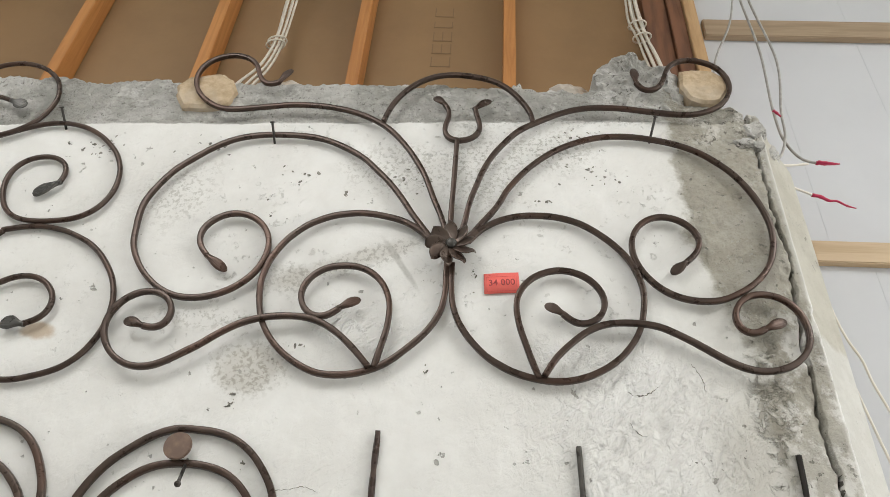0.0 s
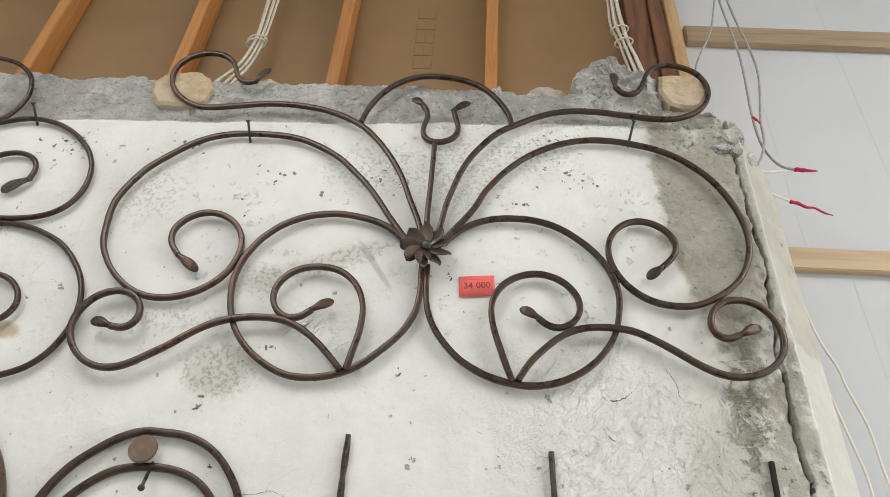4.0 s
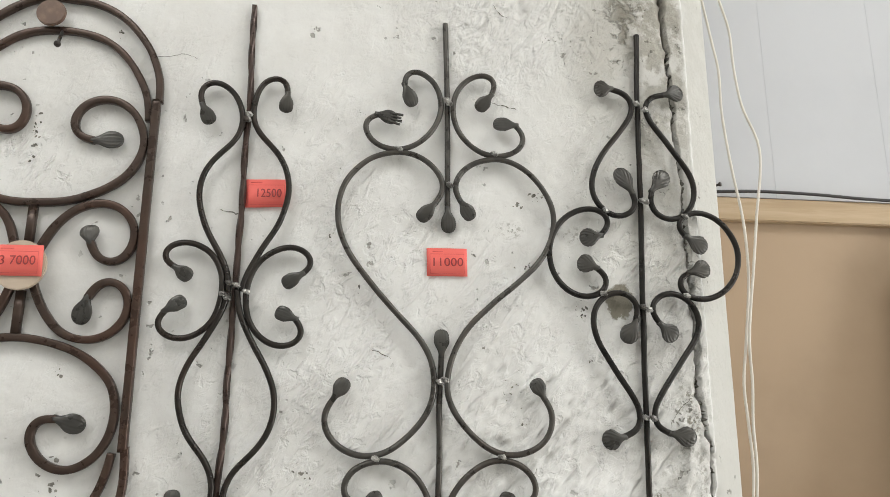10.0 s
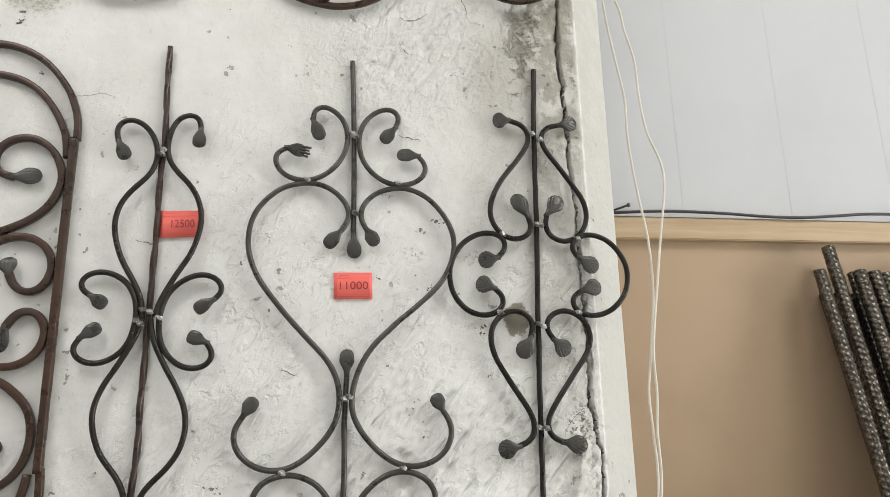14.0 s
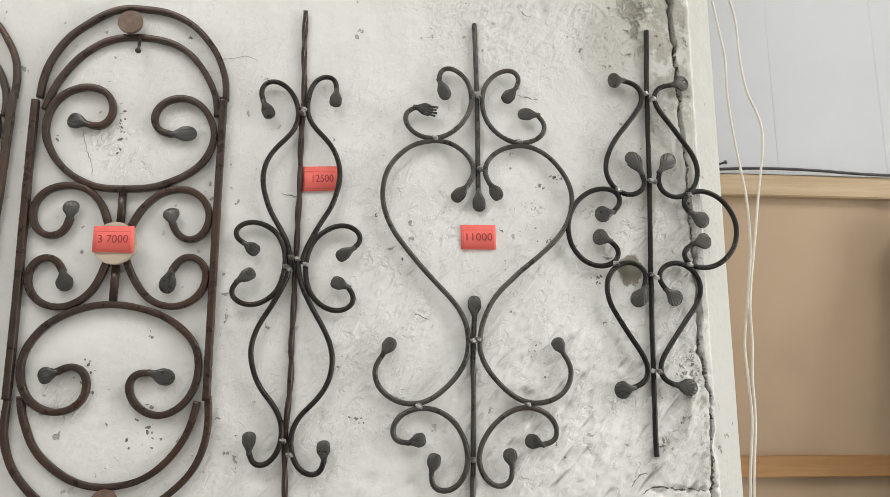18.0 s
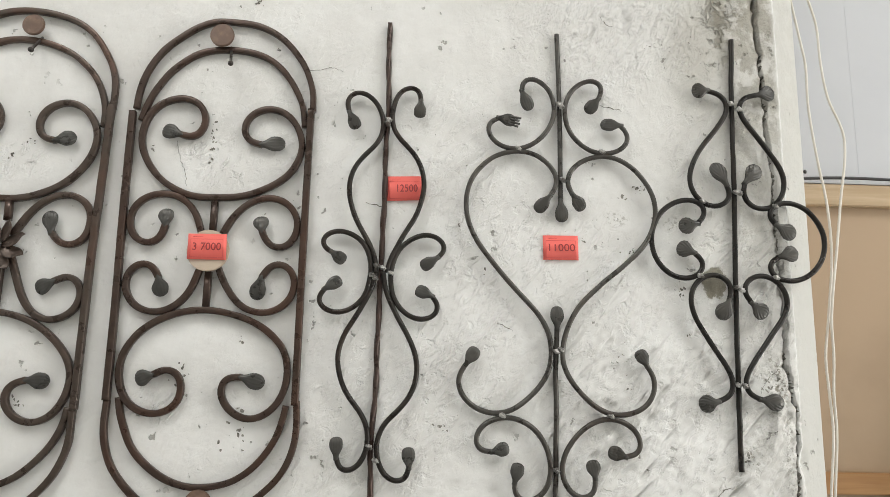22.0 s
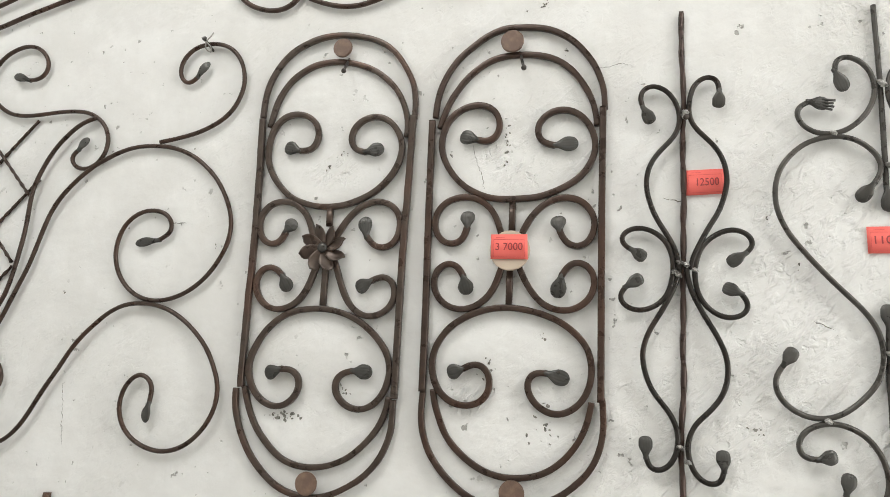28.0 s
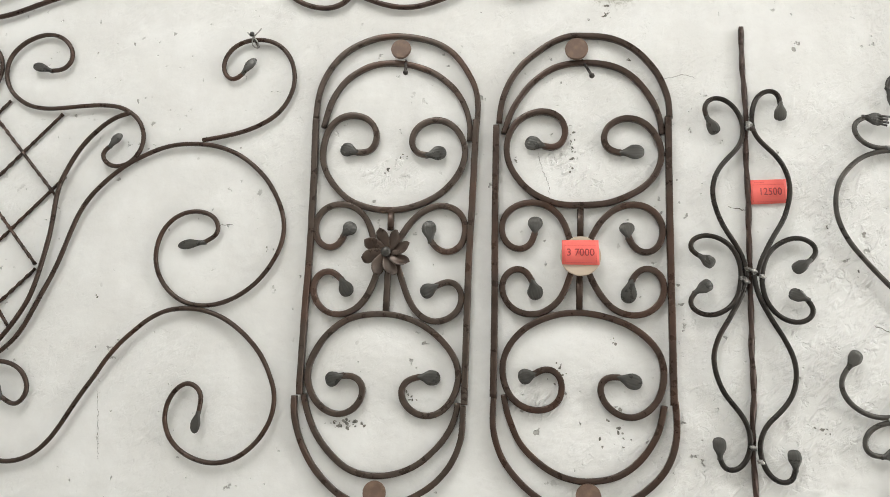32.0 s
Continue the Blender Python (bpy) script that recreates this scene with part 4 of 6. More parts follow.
# ---- ironwork on the wall ----
crest = thing("ornamental_crest", "wide brown wrought iron crest of scrolls hung on the plaster wall", "wall ornament", "wrought ironwork on the wall", (-0.212, 0, 2.5))
IRON_OF[crest.name] = IRON_BROWN
bar(crest, "scroll", [(-234, 2503), (-251, 2522), (-270, 2549), (-288, 2576), (-305, 2604), (-323, 2631), (-343, 2657), (-365, 2681), (-387, 2705), (-413, 2725), (-441, 2742), (-470, 2756), (-502, 2765), (-534, 2769), (-567, 2770), (-599, 2769), (-631, 2764), (-662, 2754), (-691, 2737), (-716, 2716), (-739, 2693), (-761, 2669), (-777, 2641), (-790, 2611), (-799, 2580), (-799, 2547), (-795, 2515), (-789, 2483), (-775, 2454), (-756, 2427), (-733, 2404), (-706, 2385), (-676, 2374), (-643, 2373), (-612, 2381), (-583, 2397), (-560, 2420), (-545, 2449), (-540, 2481), (-546, 2512), (-564, 2539), (-592, 2557), (-624, 2560), (-653, 2545), (-670, 2518), (-666, 2487), (-646, 2461)], 5.0, SQUARE, -3, last=(-605, 2430))
bar(crest, "scroll", [(-215, 2510), (-222, 2533), (-229, 2557), (-237, 2580), (-246, 2602), (-254, 2625), (-262, 2648), (-271, 2671), (-282, 2693), (-294, 2715), (-307, 2736), (-321, 2756), (-336, 2775), (-353, 2793), (-373, 2809), (-394, 2822), (-416, 2833), (-439, 2842), (-462, 2848), (-487, 2853), (-511, 2856), (-536, 2857), (-560, 2857), (-585, 2854), (-609, 2850), (-634, 2846), (-658, 2842), (-683, 2839), (-707, 2840), (-729, 2849), (-750, 2864), (-767, 2882), (-780, 2902), (-788, 2926), (-789, 2950), (-783, 2974), (-769, 2994), (-748, 3007), (-724, 3013), (-700, 3009), (-679, 2997), (-664, 2978), (-655, 2955), (-643, 2932), (-625, 2920), (-604, 2928)], 5.0, SQUARE, -6, last=(-584, 2969))
bar(crest, "scroll", [(-196, 2516), (-188, 2553), (-184, 2578), (-180, 2602), (-174, 2626), (-167, 2650), (-160, 2674), (-151, 2698), (-141, 2720), (-128, 2742), (-114, 2762), (-99, 2782), (-81, 2800), (-61, 2814), (-40, 2827), (-18, 2840), (4, 2851), (27, 2860), (51, 2866), (76, 2869), (101, 2869), (126, 2868), (151, 2865), (175, 2861), (200, 2858), (225, 2855), (250, 2854), (274, 2856), (298, 2864), (320, 2876), (338, 2893), (351, 2914), (359, 2938), (359, 2963), (352, 2987), (338, 3007), (317, 3020), (293, 3027), (268, 3024), (247, 3011), (233, 2991), (225, 2967), (215, 2944), (198, 2928), (177, 2929), (164, 2950)], 5.0, SQUARE, -6, last=(162, 2995))
bar(crest, "scroll", [(-192, 2504), (-177, 2524), (-159, 2551), (-140, 2578), (-124, 2605), (-111, 2635), (-94, 2662), (-75, 2688), (-53, 2712), (-29, 2734), (-2, 2753), (26, 2768), (57, 2780), (88, 2787), (120, 2789), (153, 2787), (185, 2781), (216, 2773), (246, 2761), (274, 2744), (298, 2723), (320, 2699), (337, 2672), (351, 2642), (361, 2611), (367, 2580), (367, 2547), (361, 2515), (349, 2485), (331, 2458), (308, 2436), (281, 2418), (251, 2405), (219, 2402), (187, 2407), (159, 2421), (136, 2444), (120, 2472), (113, 2504), (117, 2536), (134, 2564), (161, 2581), (193, 2580), (220, 2563), (234, 2535), (226, 2505), (204, 2481)], 5.0, SQUARE, -3, last=(176, 2456))
bar(crest, "scroll", [(-248, 2512), (-265, 2531), (-285, 2546), (-307, 2557), (-331, 2564), (-356, 2569), (-381, 2571), (-406, 2568), (-430, 2563), (-453, 2553), (-475, 2540), (-493, 2523), (-509, 2504), (-521, 2482), (-531, 2459), (-536, 2434), (-538, 2409), (-535, 2384), (-530, 2360), (-522, 2336), (-510, 2314), (-495, 2294), (-477, 2276), (-457, 2261), (-436, 2249), (-412, 2240), (-387, 2238), (-362, 2240), (-338, 2246), (-315, 2256), (-294, 2270), (-276, 2287), (-258, 2305), (-242, 2324), (-229, 2346), (-220, 2369), (-216, 2394), (-215, 2419), (-216, 2444), (-215, 2469)], 5.0, SQUARE, -3)
bar(crest, "scroll", [(-179, 2513), (-164, 2532), (-146, 2549), (-125, 2562), (-102, 2571), (-77, 2576), (-53, 2577), (-28, 2576), (-4, 2571), (19, 2563), (41, 2550), (60, 2535), (78, 2518), (94, 2499), (107, 2478), (116, 2455), (122, 2431), (123, 2407), (120, 2382), (115, 2358), (107, 2335), (94, 2313), (79, 2294), (61, 2277), (40, 2263), (18, 2252), (-6, 2245), (-30, 2242), (-55, 2244), (-79, 2249), (-102, 2257), (-124, 2269), (-144, 2283), (-161, 2301), (-176, 2320), (-189, 2342), (-198, 2365), (-203, 2389), (-205, 2414), (-206, 2438), (-206, 2463)], 5.0, SQUARE, -3)
bar(crest, "scroll", [(-322, 2251), (-314, 2293), (-309, 2319), (-307, 2344), (-308, 2370), (-315, 2395), (-327, 2417), (-346, 2435), (-369, 2446), (-394, 2448), (-420, 2444), (-442, 2431), (-457, 2411), (-462, 2386), (-454, 2361), (-436, 2345), (-413, 2345), (-392, 2361)], 5.0, SQUARE, -6, last=(-359, 2380))
bar(crest, "scroll", [(-330, 2251), (-352, 2276), (-369, 2293), (-388, 2310), (-409, 2324), (-431, 2334), (-456, 2339), (-481, 2339), (-505, 2337), (-530, 2331), (-553, 2322), (-574, 2309), (-594, 2294), (-613, 2278), (-634, 2264), (-655, 2250), (-677, 2239), (-701, 2235), (-725, 2240), (-747, 2253), (-764, 2271), (-776, 2293), (-780, 2317), (-774, 2342), (-760, 2362), (-739, 2375), (-714, 2377), (-692, 2367), (-677, 2346), (-677, 2323), (-692, 2308), (-717, 2310)], 5.0, SQUARE, -10, last=(-750, 2320))
bar(crest, "scroll", [(-58, 2245), (-71, 2281), (-79, 2307), (-87, 2333), (-92, 2359), (-93, 2385), (-85, 2411), (-69, 2432), (-47, 2446), (-21, 2453), (5, 2450), (29, 2438), (47, 2418), (55, 2393), (49, 2368), (29, 2350), (5, 2349), (-16, 2365)], 5.0, SQUARE, -6, last=(-45, 2382))
bar(crest, "scroll", [(-50, 2247), (-33, 2276), (-17, 2295), (1, 2313), (20, 2329), (41, 2341), (65, 2348), (90, 2350), (115, 2349), (139, 2345), (162, 2335), (184, 2323), (205, 2310), (226, 2296), (248, 2283), (271, 2274), (295, 2271), (320, 2275), (343, 2285), (362, 2301), (375, 2322), (380, 2346), (377, 2371), (366, 2393), (347, 2409), (323, 2415), (298, 2411), (279, 2396), (268, 2373), (271, 2350), (289, 2339), (312, 2348)], 5.0, SQUARE, -10, last=(348, 2365))
bar(crest, "arch", [(-365, 2811), (-359, 2836), (-351, 2861), (-340, 2884), (-326, 2906), (-309, 2926), (-289, 2942), (-266, 2954), (-241, 2960), (-215, 2961), (-189, 2958), (-164, 2952), (-140, 2943), (-118, 2928), (-100, 2910), (-85, 2889), (-72, 2867), (-62, 2843), (-58, 2817)], 5.0, SQUARE, -7)
bar(crest, "stem", [(-209, 2513), (-213, 2547), (-212, 2648), (-211, 2763)], 5.0, SQUARE, -9)
bar(crest, "scroll", [(-242, 2872), (-232, 2852), (-232, 2830), (-237, 2806), (-235, 2784), (-222, 2769), (-201, 2767), (-180, 2776), (-168, 2793), (-167, 2815), (-173, 2838), (-177, 2861)], 5.0, SQUARE, -3, first=(-265, 2893), last=(-145, 2887))
flower(crest, -209, 2491, 45, 9)
upper = thing("ornamental_grille", "brown wrought iron scroll panel hung high on the wall", "wall ornament", "wrought ironwork on the wall", (-0.95, 0, 2.5))
IRON_OF[upper.name] = IRON_BROWN
bar(upper, "scroll", [(-1330, 2660), (-1309, 2673), (-1288, 2687), (-1267, 2700), (-1246, 2712), (-1223, 2723), (-1200, 2732), (-1177, 2741), (-1154, 2750), (-1132, 2761), (-1112, 2776), (-1096, 2794), (-1085, 2816), (-1079, 2840), (-1078, 2865), (-1084, 2889), (-1094, 2912), (-1109, 2932), (-1127, 2948), (-1148, 2961), (-1171, 2970), (-1196, 2974), (-1220, 2972), (-1244, 2965), (-1265, 2951), (-1277, 2930), (-1276, 2906), (-1264, 2885), (-1243, 2872), (-1219, 2866), (-1195, 2860), (-1172, 2851)], 5.3, ROUND, -3, last=(-1138, 2836))
bar(upper, "scroll", [(-1330, 2560), (-1319, 2584), (-1308, 2608), (-1295, 2631), (-1281, 2653), (-1266, 2675), (-1248, 2695), (-1229, 2713), (-1207, 2727), (-1183, 2739), (-1159, 2750), (-1136, 2762), (-1112, 2773), (-1087, 2783), (-1062, 2789), (-1036, 2791), (-1010, 2787), (-984, 2779), (-961, 2767), (-939, 2752), (-920, 2734), (-902, 2715), (-888, 2693), (-877, 2669), (-871, 2643), (-870, 2616), (-875, 2591), (-887, 2567), (-906, 2549), (-929, 2538), (-955, 2533), (-982, 2530), (-1008, 2531), (-1034, 2537), (-1056, 2550), (-1073, 2570), (-1085, 2594), (-1092, 2619), (-1093, 2645), (-1084, 2670), (-1065, 2687), (-1039, 2694), (-1013, 2690), (-992, 2675), (-982, 2652), (-985, 2626)], 5.3, ROUND, 0, last=(-1025, 2594))
bar(upper, "scroll", [(-1048, 2507), (-1023, 2513), (-999, 2517), (-974, 2518), (-949, 2514), (-924, 2508), (-901, 2498), (-879, 2487), (-858, 2472), (-840, 2455), (-824, 2436), (-809, 2415), (-798, 2393), (-790, 2369), (-786, 2344), (-786, 2319), (-791, 2294), (-800, 2271), (-814, 2250), (-833, 2233), (-855, 2222), (-879, 2214), (-903, 2208), (-928, 2207), (-953, 2210), (-978, 2217), (-1001, 2226), (-1023, 2237), (-1043, 2253), (-1059, 2273), (-1071, 2294), (-1081, 2318), (-1088, 2342), (-1092, 2367), (-1092, 2392), (-1090, 2417), (-1084, 2441), (-1074, 2465), (-1061, 2486), (-1045, 2505)], 5.3, ROUND, 0)
bar(upper, "scroll", [(-1060, 2300), (-1053, 2325), (-1043, 2349), (-1027, 2369), (-1006, 2385), (-984, 2399), (-959, 2405), (-934, 2401), (-912, 2387), (-896, 2366), (-892, 2341), (-904, 2320), (-927, 2308)], 5.3, ROUND, -3, last=(-964, 2310))
bar(upper, "scroll", [(-1240, 2420), (-1232, 2395), (-1224, 2370), (-1215, 2346), (-1206, 2321), (-1195, 2298), (-1184, 2274), (-1170, 2252), (-1152, 2233), (-1130, 2220), (-1105, 2212), (-1079, 2210), (-1054, 2218), (-1036, 2236), (-1030, 2261), (-1038, 2285), (-1055, 2305)], 5.3, ROUND, 0, last=(-1095, 2300))
rosette_panel = thing("ornamental_grille", "long round-ended brown iron panel with scrolls and a flower rosette", "wall ornament", "wrought ironwork on the wall", (-0.935, 0, 1.7))
IRON_OF[rosette_panel.name] = IRON_WORN
bar(rosette_panel, "side_bar", [(-1089, 1979), (-1088, 1945), (-1087, 1919), (-1086, 1894), (-1085, 1868), (-1085, 1843), (-1084, 1818), (-1084, 1792), (-1083, 1767), (-1083, 1741), (-1083, 1716), (-1083, 1691), (-1083, 1665), (-1084, 1640), (-1084, 1614), (-1084, 1589), (-1084, 1564), (-1084, 1538), (-1084, 1513), (-1084, 1487), (-1083, 1462)], 5.9, SQUARE, -2)
bar(rosette_panel, "side_bar", [(-781, 1975), (-782, 1940), (-782, 1915), (-783, 1889), (-783, 1864), (-784, 1838), (-784, 1813), (-785, 1788), (-786, 1762), (-786, 1737), (-787, 1711), (-787, 1686), (-787, 1660), (-787, 1635), (-787, 1609), (-787, 1584), (-787, 1558), (-787, 1533), (-787, 1507), (-787, 1482), (-787, 1456)], 5.9, SQUARE, -2)
bar(rosette_panel, "arch", [(-1090, 1982), (-1089, 2008), (-1086, 2034), (-1078, 2060), (-1066, 2083), (-1050, 2104), (-1030, 2121), (-1007, 2133), (-982, 2142), (-956, 2146), (-930, 2146), (-903, 2142), (-878, 2136), (-854, 2126), (-832, 2111), (-814, 2091), (-800, 2069), (-788, 2046), (-781, 2021), (-779, 1994), (-780, 1968)], 5.2, SQUARE, 0)
bar(rosette_panel, "arch", [(-1074, 1963), (-1069, 1989), (-1062, 2014), (-1050, 2038), (-1034, 2059), (-1013, 2075), (-989, 2087), (-964, 2092), (-937, 2092), (-911, 2088), (-886, 2080), (-862, 2069), (-841, 2053), (-822, 2034), (-808, 2012), (-798, 1987), (-793, 1962), (-793, 1935)], 5.2, SQUARE, 3)
bar(rosette_panel, "scroll", [(-1006, 1913), (-982, 1915), (-970, 1934), (-972, 1959), (-988, 1978), (-1012, 1986), (-1037, 1983), (-1056, 1968), (-1067, 1946), (-1071, 1921), (-1070, 1896), (-1061, 1872), (-1047, 1851), (-1030, 1833), (-1010, 1818), (-986, 1809), (-962, 1803), (-937, 1802), (-912, 1804), (-887, 1811), (-864, 1821), (-843, 1834), (-825, 1852), (-811, 1872), (-802, 1896), (-801, 1921), (-809, 1944), (-825, 1964), (-848, 1975), (-872, 1973), (-893, 1958), (-901, 1935), (-892, 1913), (-870, 1907)], 5.5, SQUARE, 0, first=(-1037, 1922), last=(-836, 1914))
bar(rosette_panel, "scroll", [(-1020, 1754), (-1030, 1736), (-1047, 1730), (-1064, 1738), (-1074, 1756), (-1075, 1777), (-1066, 1796), (-1051, 1808), (-1031, 1812), (-1010, 1809), (-993, 1799), (-979, 1784), (-970, 1766), (-964, 1746), (-956, 1726)], 5.5, SQUARE, 0, first=(-1002, 1776))
bar(rosette_panel, "scroll", [(-858, 1746), (-844, 1730), (-824, 1725), (-807, 1733), (-797, 1752), (-796, 1775), (-804, 1795), (-821, 1807), (-841, 1811), (-862, 1806), (-881, 1794), (-896, 1779), (-908, 1761), (-922, 1738)], 5.5, SQUARE, 0, first=(-864, 1782))
bar(rosette_panel, "scroll", [(-1019, 1670), (-1036, 1684), (-1055, 1684), (-1069, 1669), (-1071, 1647), (-1062, 1627), (-1045, 1612), (-1024, 1607), (-1003, 1611), (-985, 1623), (-971, 1641), (-962, 1661), (-955, 1682), (-949, 1702)], 5.5, SQUARE, 0, first=(-1003, 1642))
bar(rosette_panel, "scroll", [(-844, 1663), (-823, 1671), (-805, 1663), (-798, 1642), (-804, 1620), (-821, 1605), (-843, 1599), (-865, 1605), (-882, 1620), (-894, 1639), (-903, 1660), (-911, 1682), (-919, 1703)], 5.5, SQUARE, 0, first=(-871, 1647))
bar(rosette_panel, "stem", [(-934, 1799), (-933, 1764)], 5.6, SQUARE, 0)
bar(rosette_panel, "stem", [(-934, 1707), (-934, 1616)], 5.6, SQUARE, 0)
bar(rosette_panel, "scroll", [(-1008, 1498), (-985, 1497), (-970, 1481), (-972, 1458), (-987, 1439), (-1009, 1431), (-1032, 1436), (-1051, 1450), (-1065, 1471), (-1071, 1493), (-1069, 1517), (-1060, 1539), (-1048, 1560), (-1032, 1578), (-1013, 1593), (-992, 1603), (-968, 1608), (-944, 1610), (-920, 1609), (-897, 1604), (-874, 1596), (-853, 1584), (-834, 1569), (-818, 1552), (-805, 1532), (-799, 1509), (-801, 1485), (-810, 1463), (-826, 1444), (-847, 1435), (-871, 1438), (-891, 1453), (-899, 1474), (-890, 1493), (-867, 1501)], 5.5, SQUARE, 0, first=(-1037, 1487), last=(-831, 1500))
bar(rosette_panel, "arch", [(-1077, 1463), (-1070, 1438), (-1060, 1414), (-1047, 1391), (-1030, 1371), (-1011, 1353), (-990, 1339), (-965, 1331), (-939, 1329), (-913, 1332), (-888, 1340), (-865, 1352), (-845, 1369), (-827, 1388), (-813, 1409), (-803, 1433), (-798, 1459)], 5.2, SQUARE, 3)
bar(rosette_panel, "arch", [(-1093, 1460), (-1092, 1434), (-1086, 1408), (-1077, 1384), (-1065, 1361), (-1050, 1339), (-1032, 1320), (-1012, 1303), (-990, 1290), (-965, 1282), (-939, 1279), (-913, 1281), (-888, 1289), (-865, 1301), (-843, 1315), (-824, 1333), (-808, 1354), (-797, 1378), (-790, 1403), (-789, 1429), (-789, 1455)], 5.2, SQUARE, 0)
disc(rosette_panel, -929, 2115, 19, "rusty"); disc(rosette_panel, -936, 1303, 20, "rusty"); flower(rosette_panel, -936, 1721, 44, 8)
disc_panel = thing("ornamental_grille", "long round-ended dark iron panel with scrolls and a pale centre disc", "wall ornament", "wrought ironwork on the wall", (-0.590, 0, 1.7))
IRON_OF[disc_panel.name] = IRON_BROWN
bar(disc_panel, "side_bar", [(-744, 1964), (-742, 1797), (-738, 1597), (-737, 1472)], 5.9, SQUARE, -2)
bar(disc_panel, "side_bar", [(-436, 1978), (-436, 1791), (-435, 1605), (-434, 1470)], 5.9, SQUARE, -2)
bar(disc_panel, "arch", [(-739, 1969), (-737, 1995), (-732, 2021), (-723, 2045), (-710, 2068), (-694, 2088), (-674, 2105), (-653, 2121), (-630, 2133), (-605, 2139), (-579, 2138), (-553, 2136), (-527, 2129), (-504, 2117), (-484, 2101), (-467, 2081), (-452, 2059), (-442, 2035), (-435, 2010), (-433, 1975)], 5.2, SQUARE, 0)
bar(disc_panel, "arch", [(-730, 1949), (-723, 1974), (-714, 1998), (-701, 2020), (-686, 2041), (-667, 2059), (-646, 2074), (-622, 2083), (-597, 2086), (-571, 2086), (-545, 2082), (-521, 2074), (-500, 2060), (-482, 2041), (-468, 2020), (-456, 1996), (-449, 1972), (-446, 1946)], 5.2, SQUARE, 3)
bar(disc_panel, "scroll", [(-658, 1925), (-636, 1922), (-621, 1937), (-619, 1960), (-630, 1980), (-651, 1990), (-674, 1989), (-696, 1979), (-712, 1963), (-721, 1942), (-724, 1918), (-720, 1895), (-710, 1874), (-696, 1855), (-679, 1839), (-659, 1827), (-637, 1818), (-614, 1814), (-591, 1814), (-567, 1815), (-544, 1818), (-522, 1825), (-500, 1835), (-481, 1847), (-464, 1864), (-453, 1885), (-448, 1907), (-452, 1930), (-462, 1951), (-479, 1968), (-501, 1976), (-524, 1973), (-542, 1959), (-549, 1938), (-540, 1918), (-518, 1911)], 5.5, SQUARE, 0, first=(-690, 1933), last=(-478, 1914))
bar(disc_panel, "scroll", [(-670, 1764), (-677, 1743), (-693, 1733), (-712, 1737), (-726, 1754), (-729, 1776), (-722, 1796), (-707, 1810), (-686, 1817), (-664, 1817), (-644, 1809), (-628, 1795), (-617, 1777), (-610, 1756), (-601, 1732)], 5.5, SQUARE, 0, first=(-669, 1792))
bar(disc_panel, "scroll", [(-507, 1758), (-497, 1739), (-480, 1730), (-462, 1735), (-451, 1752), (-448, 1773), (-455, 1793), (-470, 1808), (-489, 1815), (-510, 1814), (-530, 1806), (-546, 1793), (-559, 1777), (-569, 1758), (-581, 1732)], 5.5, SQUARE, 0, first=(-511, 1783))
bar(disc_panel, "scroll", [(-673, 1674), (-686, 1693), (-705, 1696), (-721, 1683), (-726, 1661), (-719, 1640), (-703, 1624), (-682, 1617), (-659, 1619), (-639, 1630), (-624, 1646), (-614, 1666), (-607, 1688), (-601, 1706)], 5.5, SQUARE, 0, first=(-664, 1643))
bar(disc_panel, "scroll", [(-502, 1678), (-489, 1697), (-470, 1701), (-453, 1689), (-447, 1667), (-453, 1645), (-469, 1628), (-490, 1620), (-512, 1621), (-533, 1630), (-549, 1646), (-562, 1665), (-572, 1685), (-580, 1706)], 5.5, SQUARE, 0, first=(-510, 1641))
bar(disc_panel, "stem", [(-590, 1809), (-590, 1751)], 5.6, SQUARE, 0)
bar(disc_panel, "stem", [(-591, 1686), (-591, 1627)], 5.6, SQUARE, 0)
bar(disc_panel, "scroll", [(-667, 1514), (-645, 1523), (-626, 1513), (-620, 1491), (-627, 1468), (-646, 1455), (-670, 1453), (-692, 1461), (-709, 1477), (-719, 1499), (-722, 1522), (-718, 1546), (-707, 1567), (-692, 1585), (-673, 1599), (-651, 1610), (-629, 1617), (-605, 1621), (-581, 1621), (-558, 1618), (-534, 1612), (-512, 1604), (-491, 1592), (-473, 1577), (-458, 1558), (-451, 1536), (-450, 1512), (-455, 1489), (-467, 1468), (-485, 1453), (-507, 1447), (-530, 1454), (-548, 1471), (-555, 1493), (-546, 1511), (-523, 1513)], 5.5, SQUARE, 0, first=(-694, 1505), last=(-486, 1503))
bar(disc_panel, "arch", [(-719, 1477), (-714, 1451), (-705, 1427), (-694, 1403), (-678, 1383), (-658, 1366), (-636, 1352), (-612, 1343), (-586, 1339), (-560, 1341), (-534, 1347), (-511, 1359), (-491, 1376), (-475, 1396), (-462, 1419), (-454, 1443), (-449, 1469)], 5.2, SQUARE, 3)
bar(disc_panel, "arch", [(-736, 1472), (-737, 1446), (-736, 1420), (-730, 1395), (-720, 1371), (-705, 1350), (-687, 1331), (-667, 1315), (-645, 1302), (-620, 1294), (-594, 1291), (-568, 1293), (-543, 1298), (-518, 1307), (-495, 1319), (-475, 1335), (-457, 1353), (-443, 1375), (-434, 1400), (-430, 1425), (-430, 1451), (-432, 1477)], 5.2, SQUARE, 0)
disc(disc_panel, -599, 2108, 21, "rusty"); disc(disc_panel, -575, 1317, 21, "rusty"); disc(disc_panel, -590, 1719, 35, "pale")
slim = thing("baluster", "slim black iron baluster with double curved belly and leaf scrolls", "wall ornament", "wrought ironwork on the wall", (-0.303, 0, 1.25))
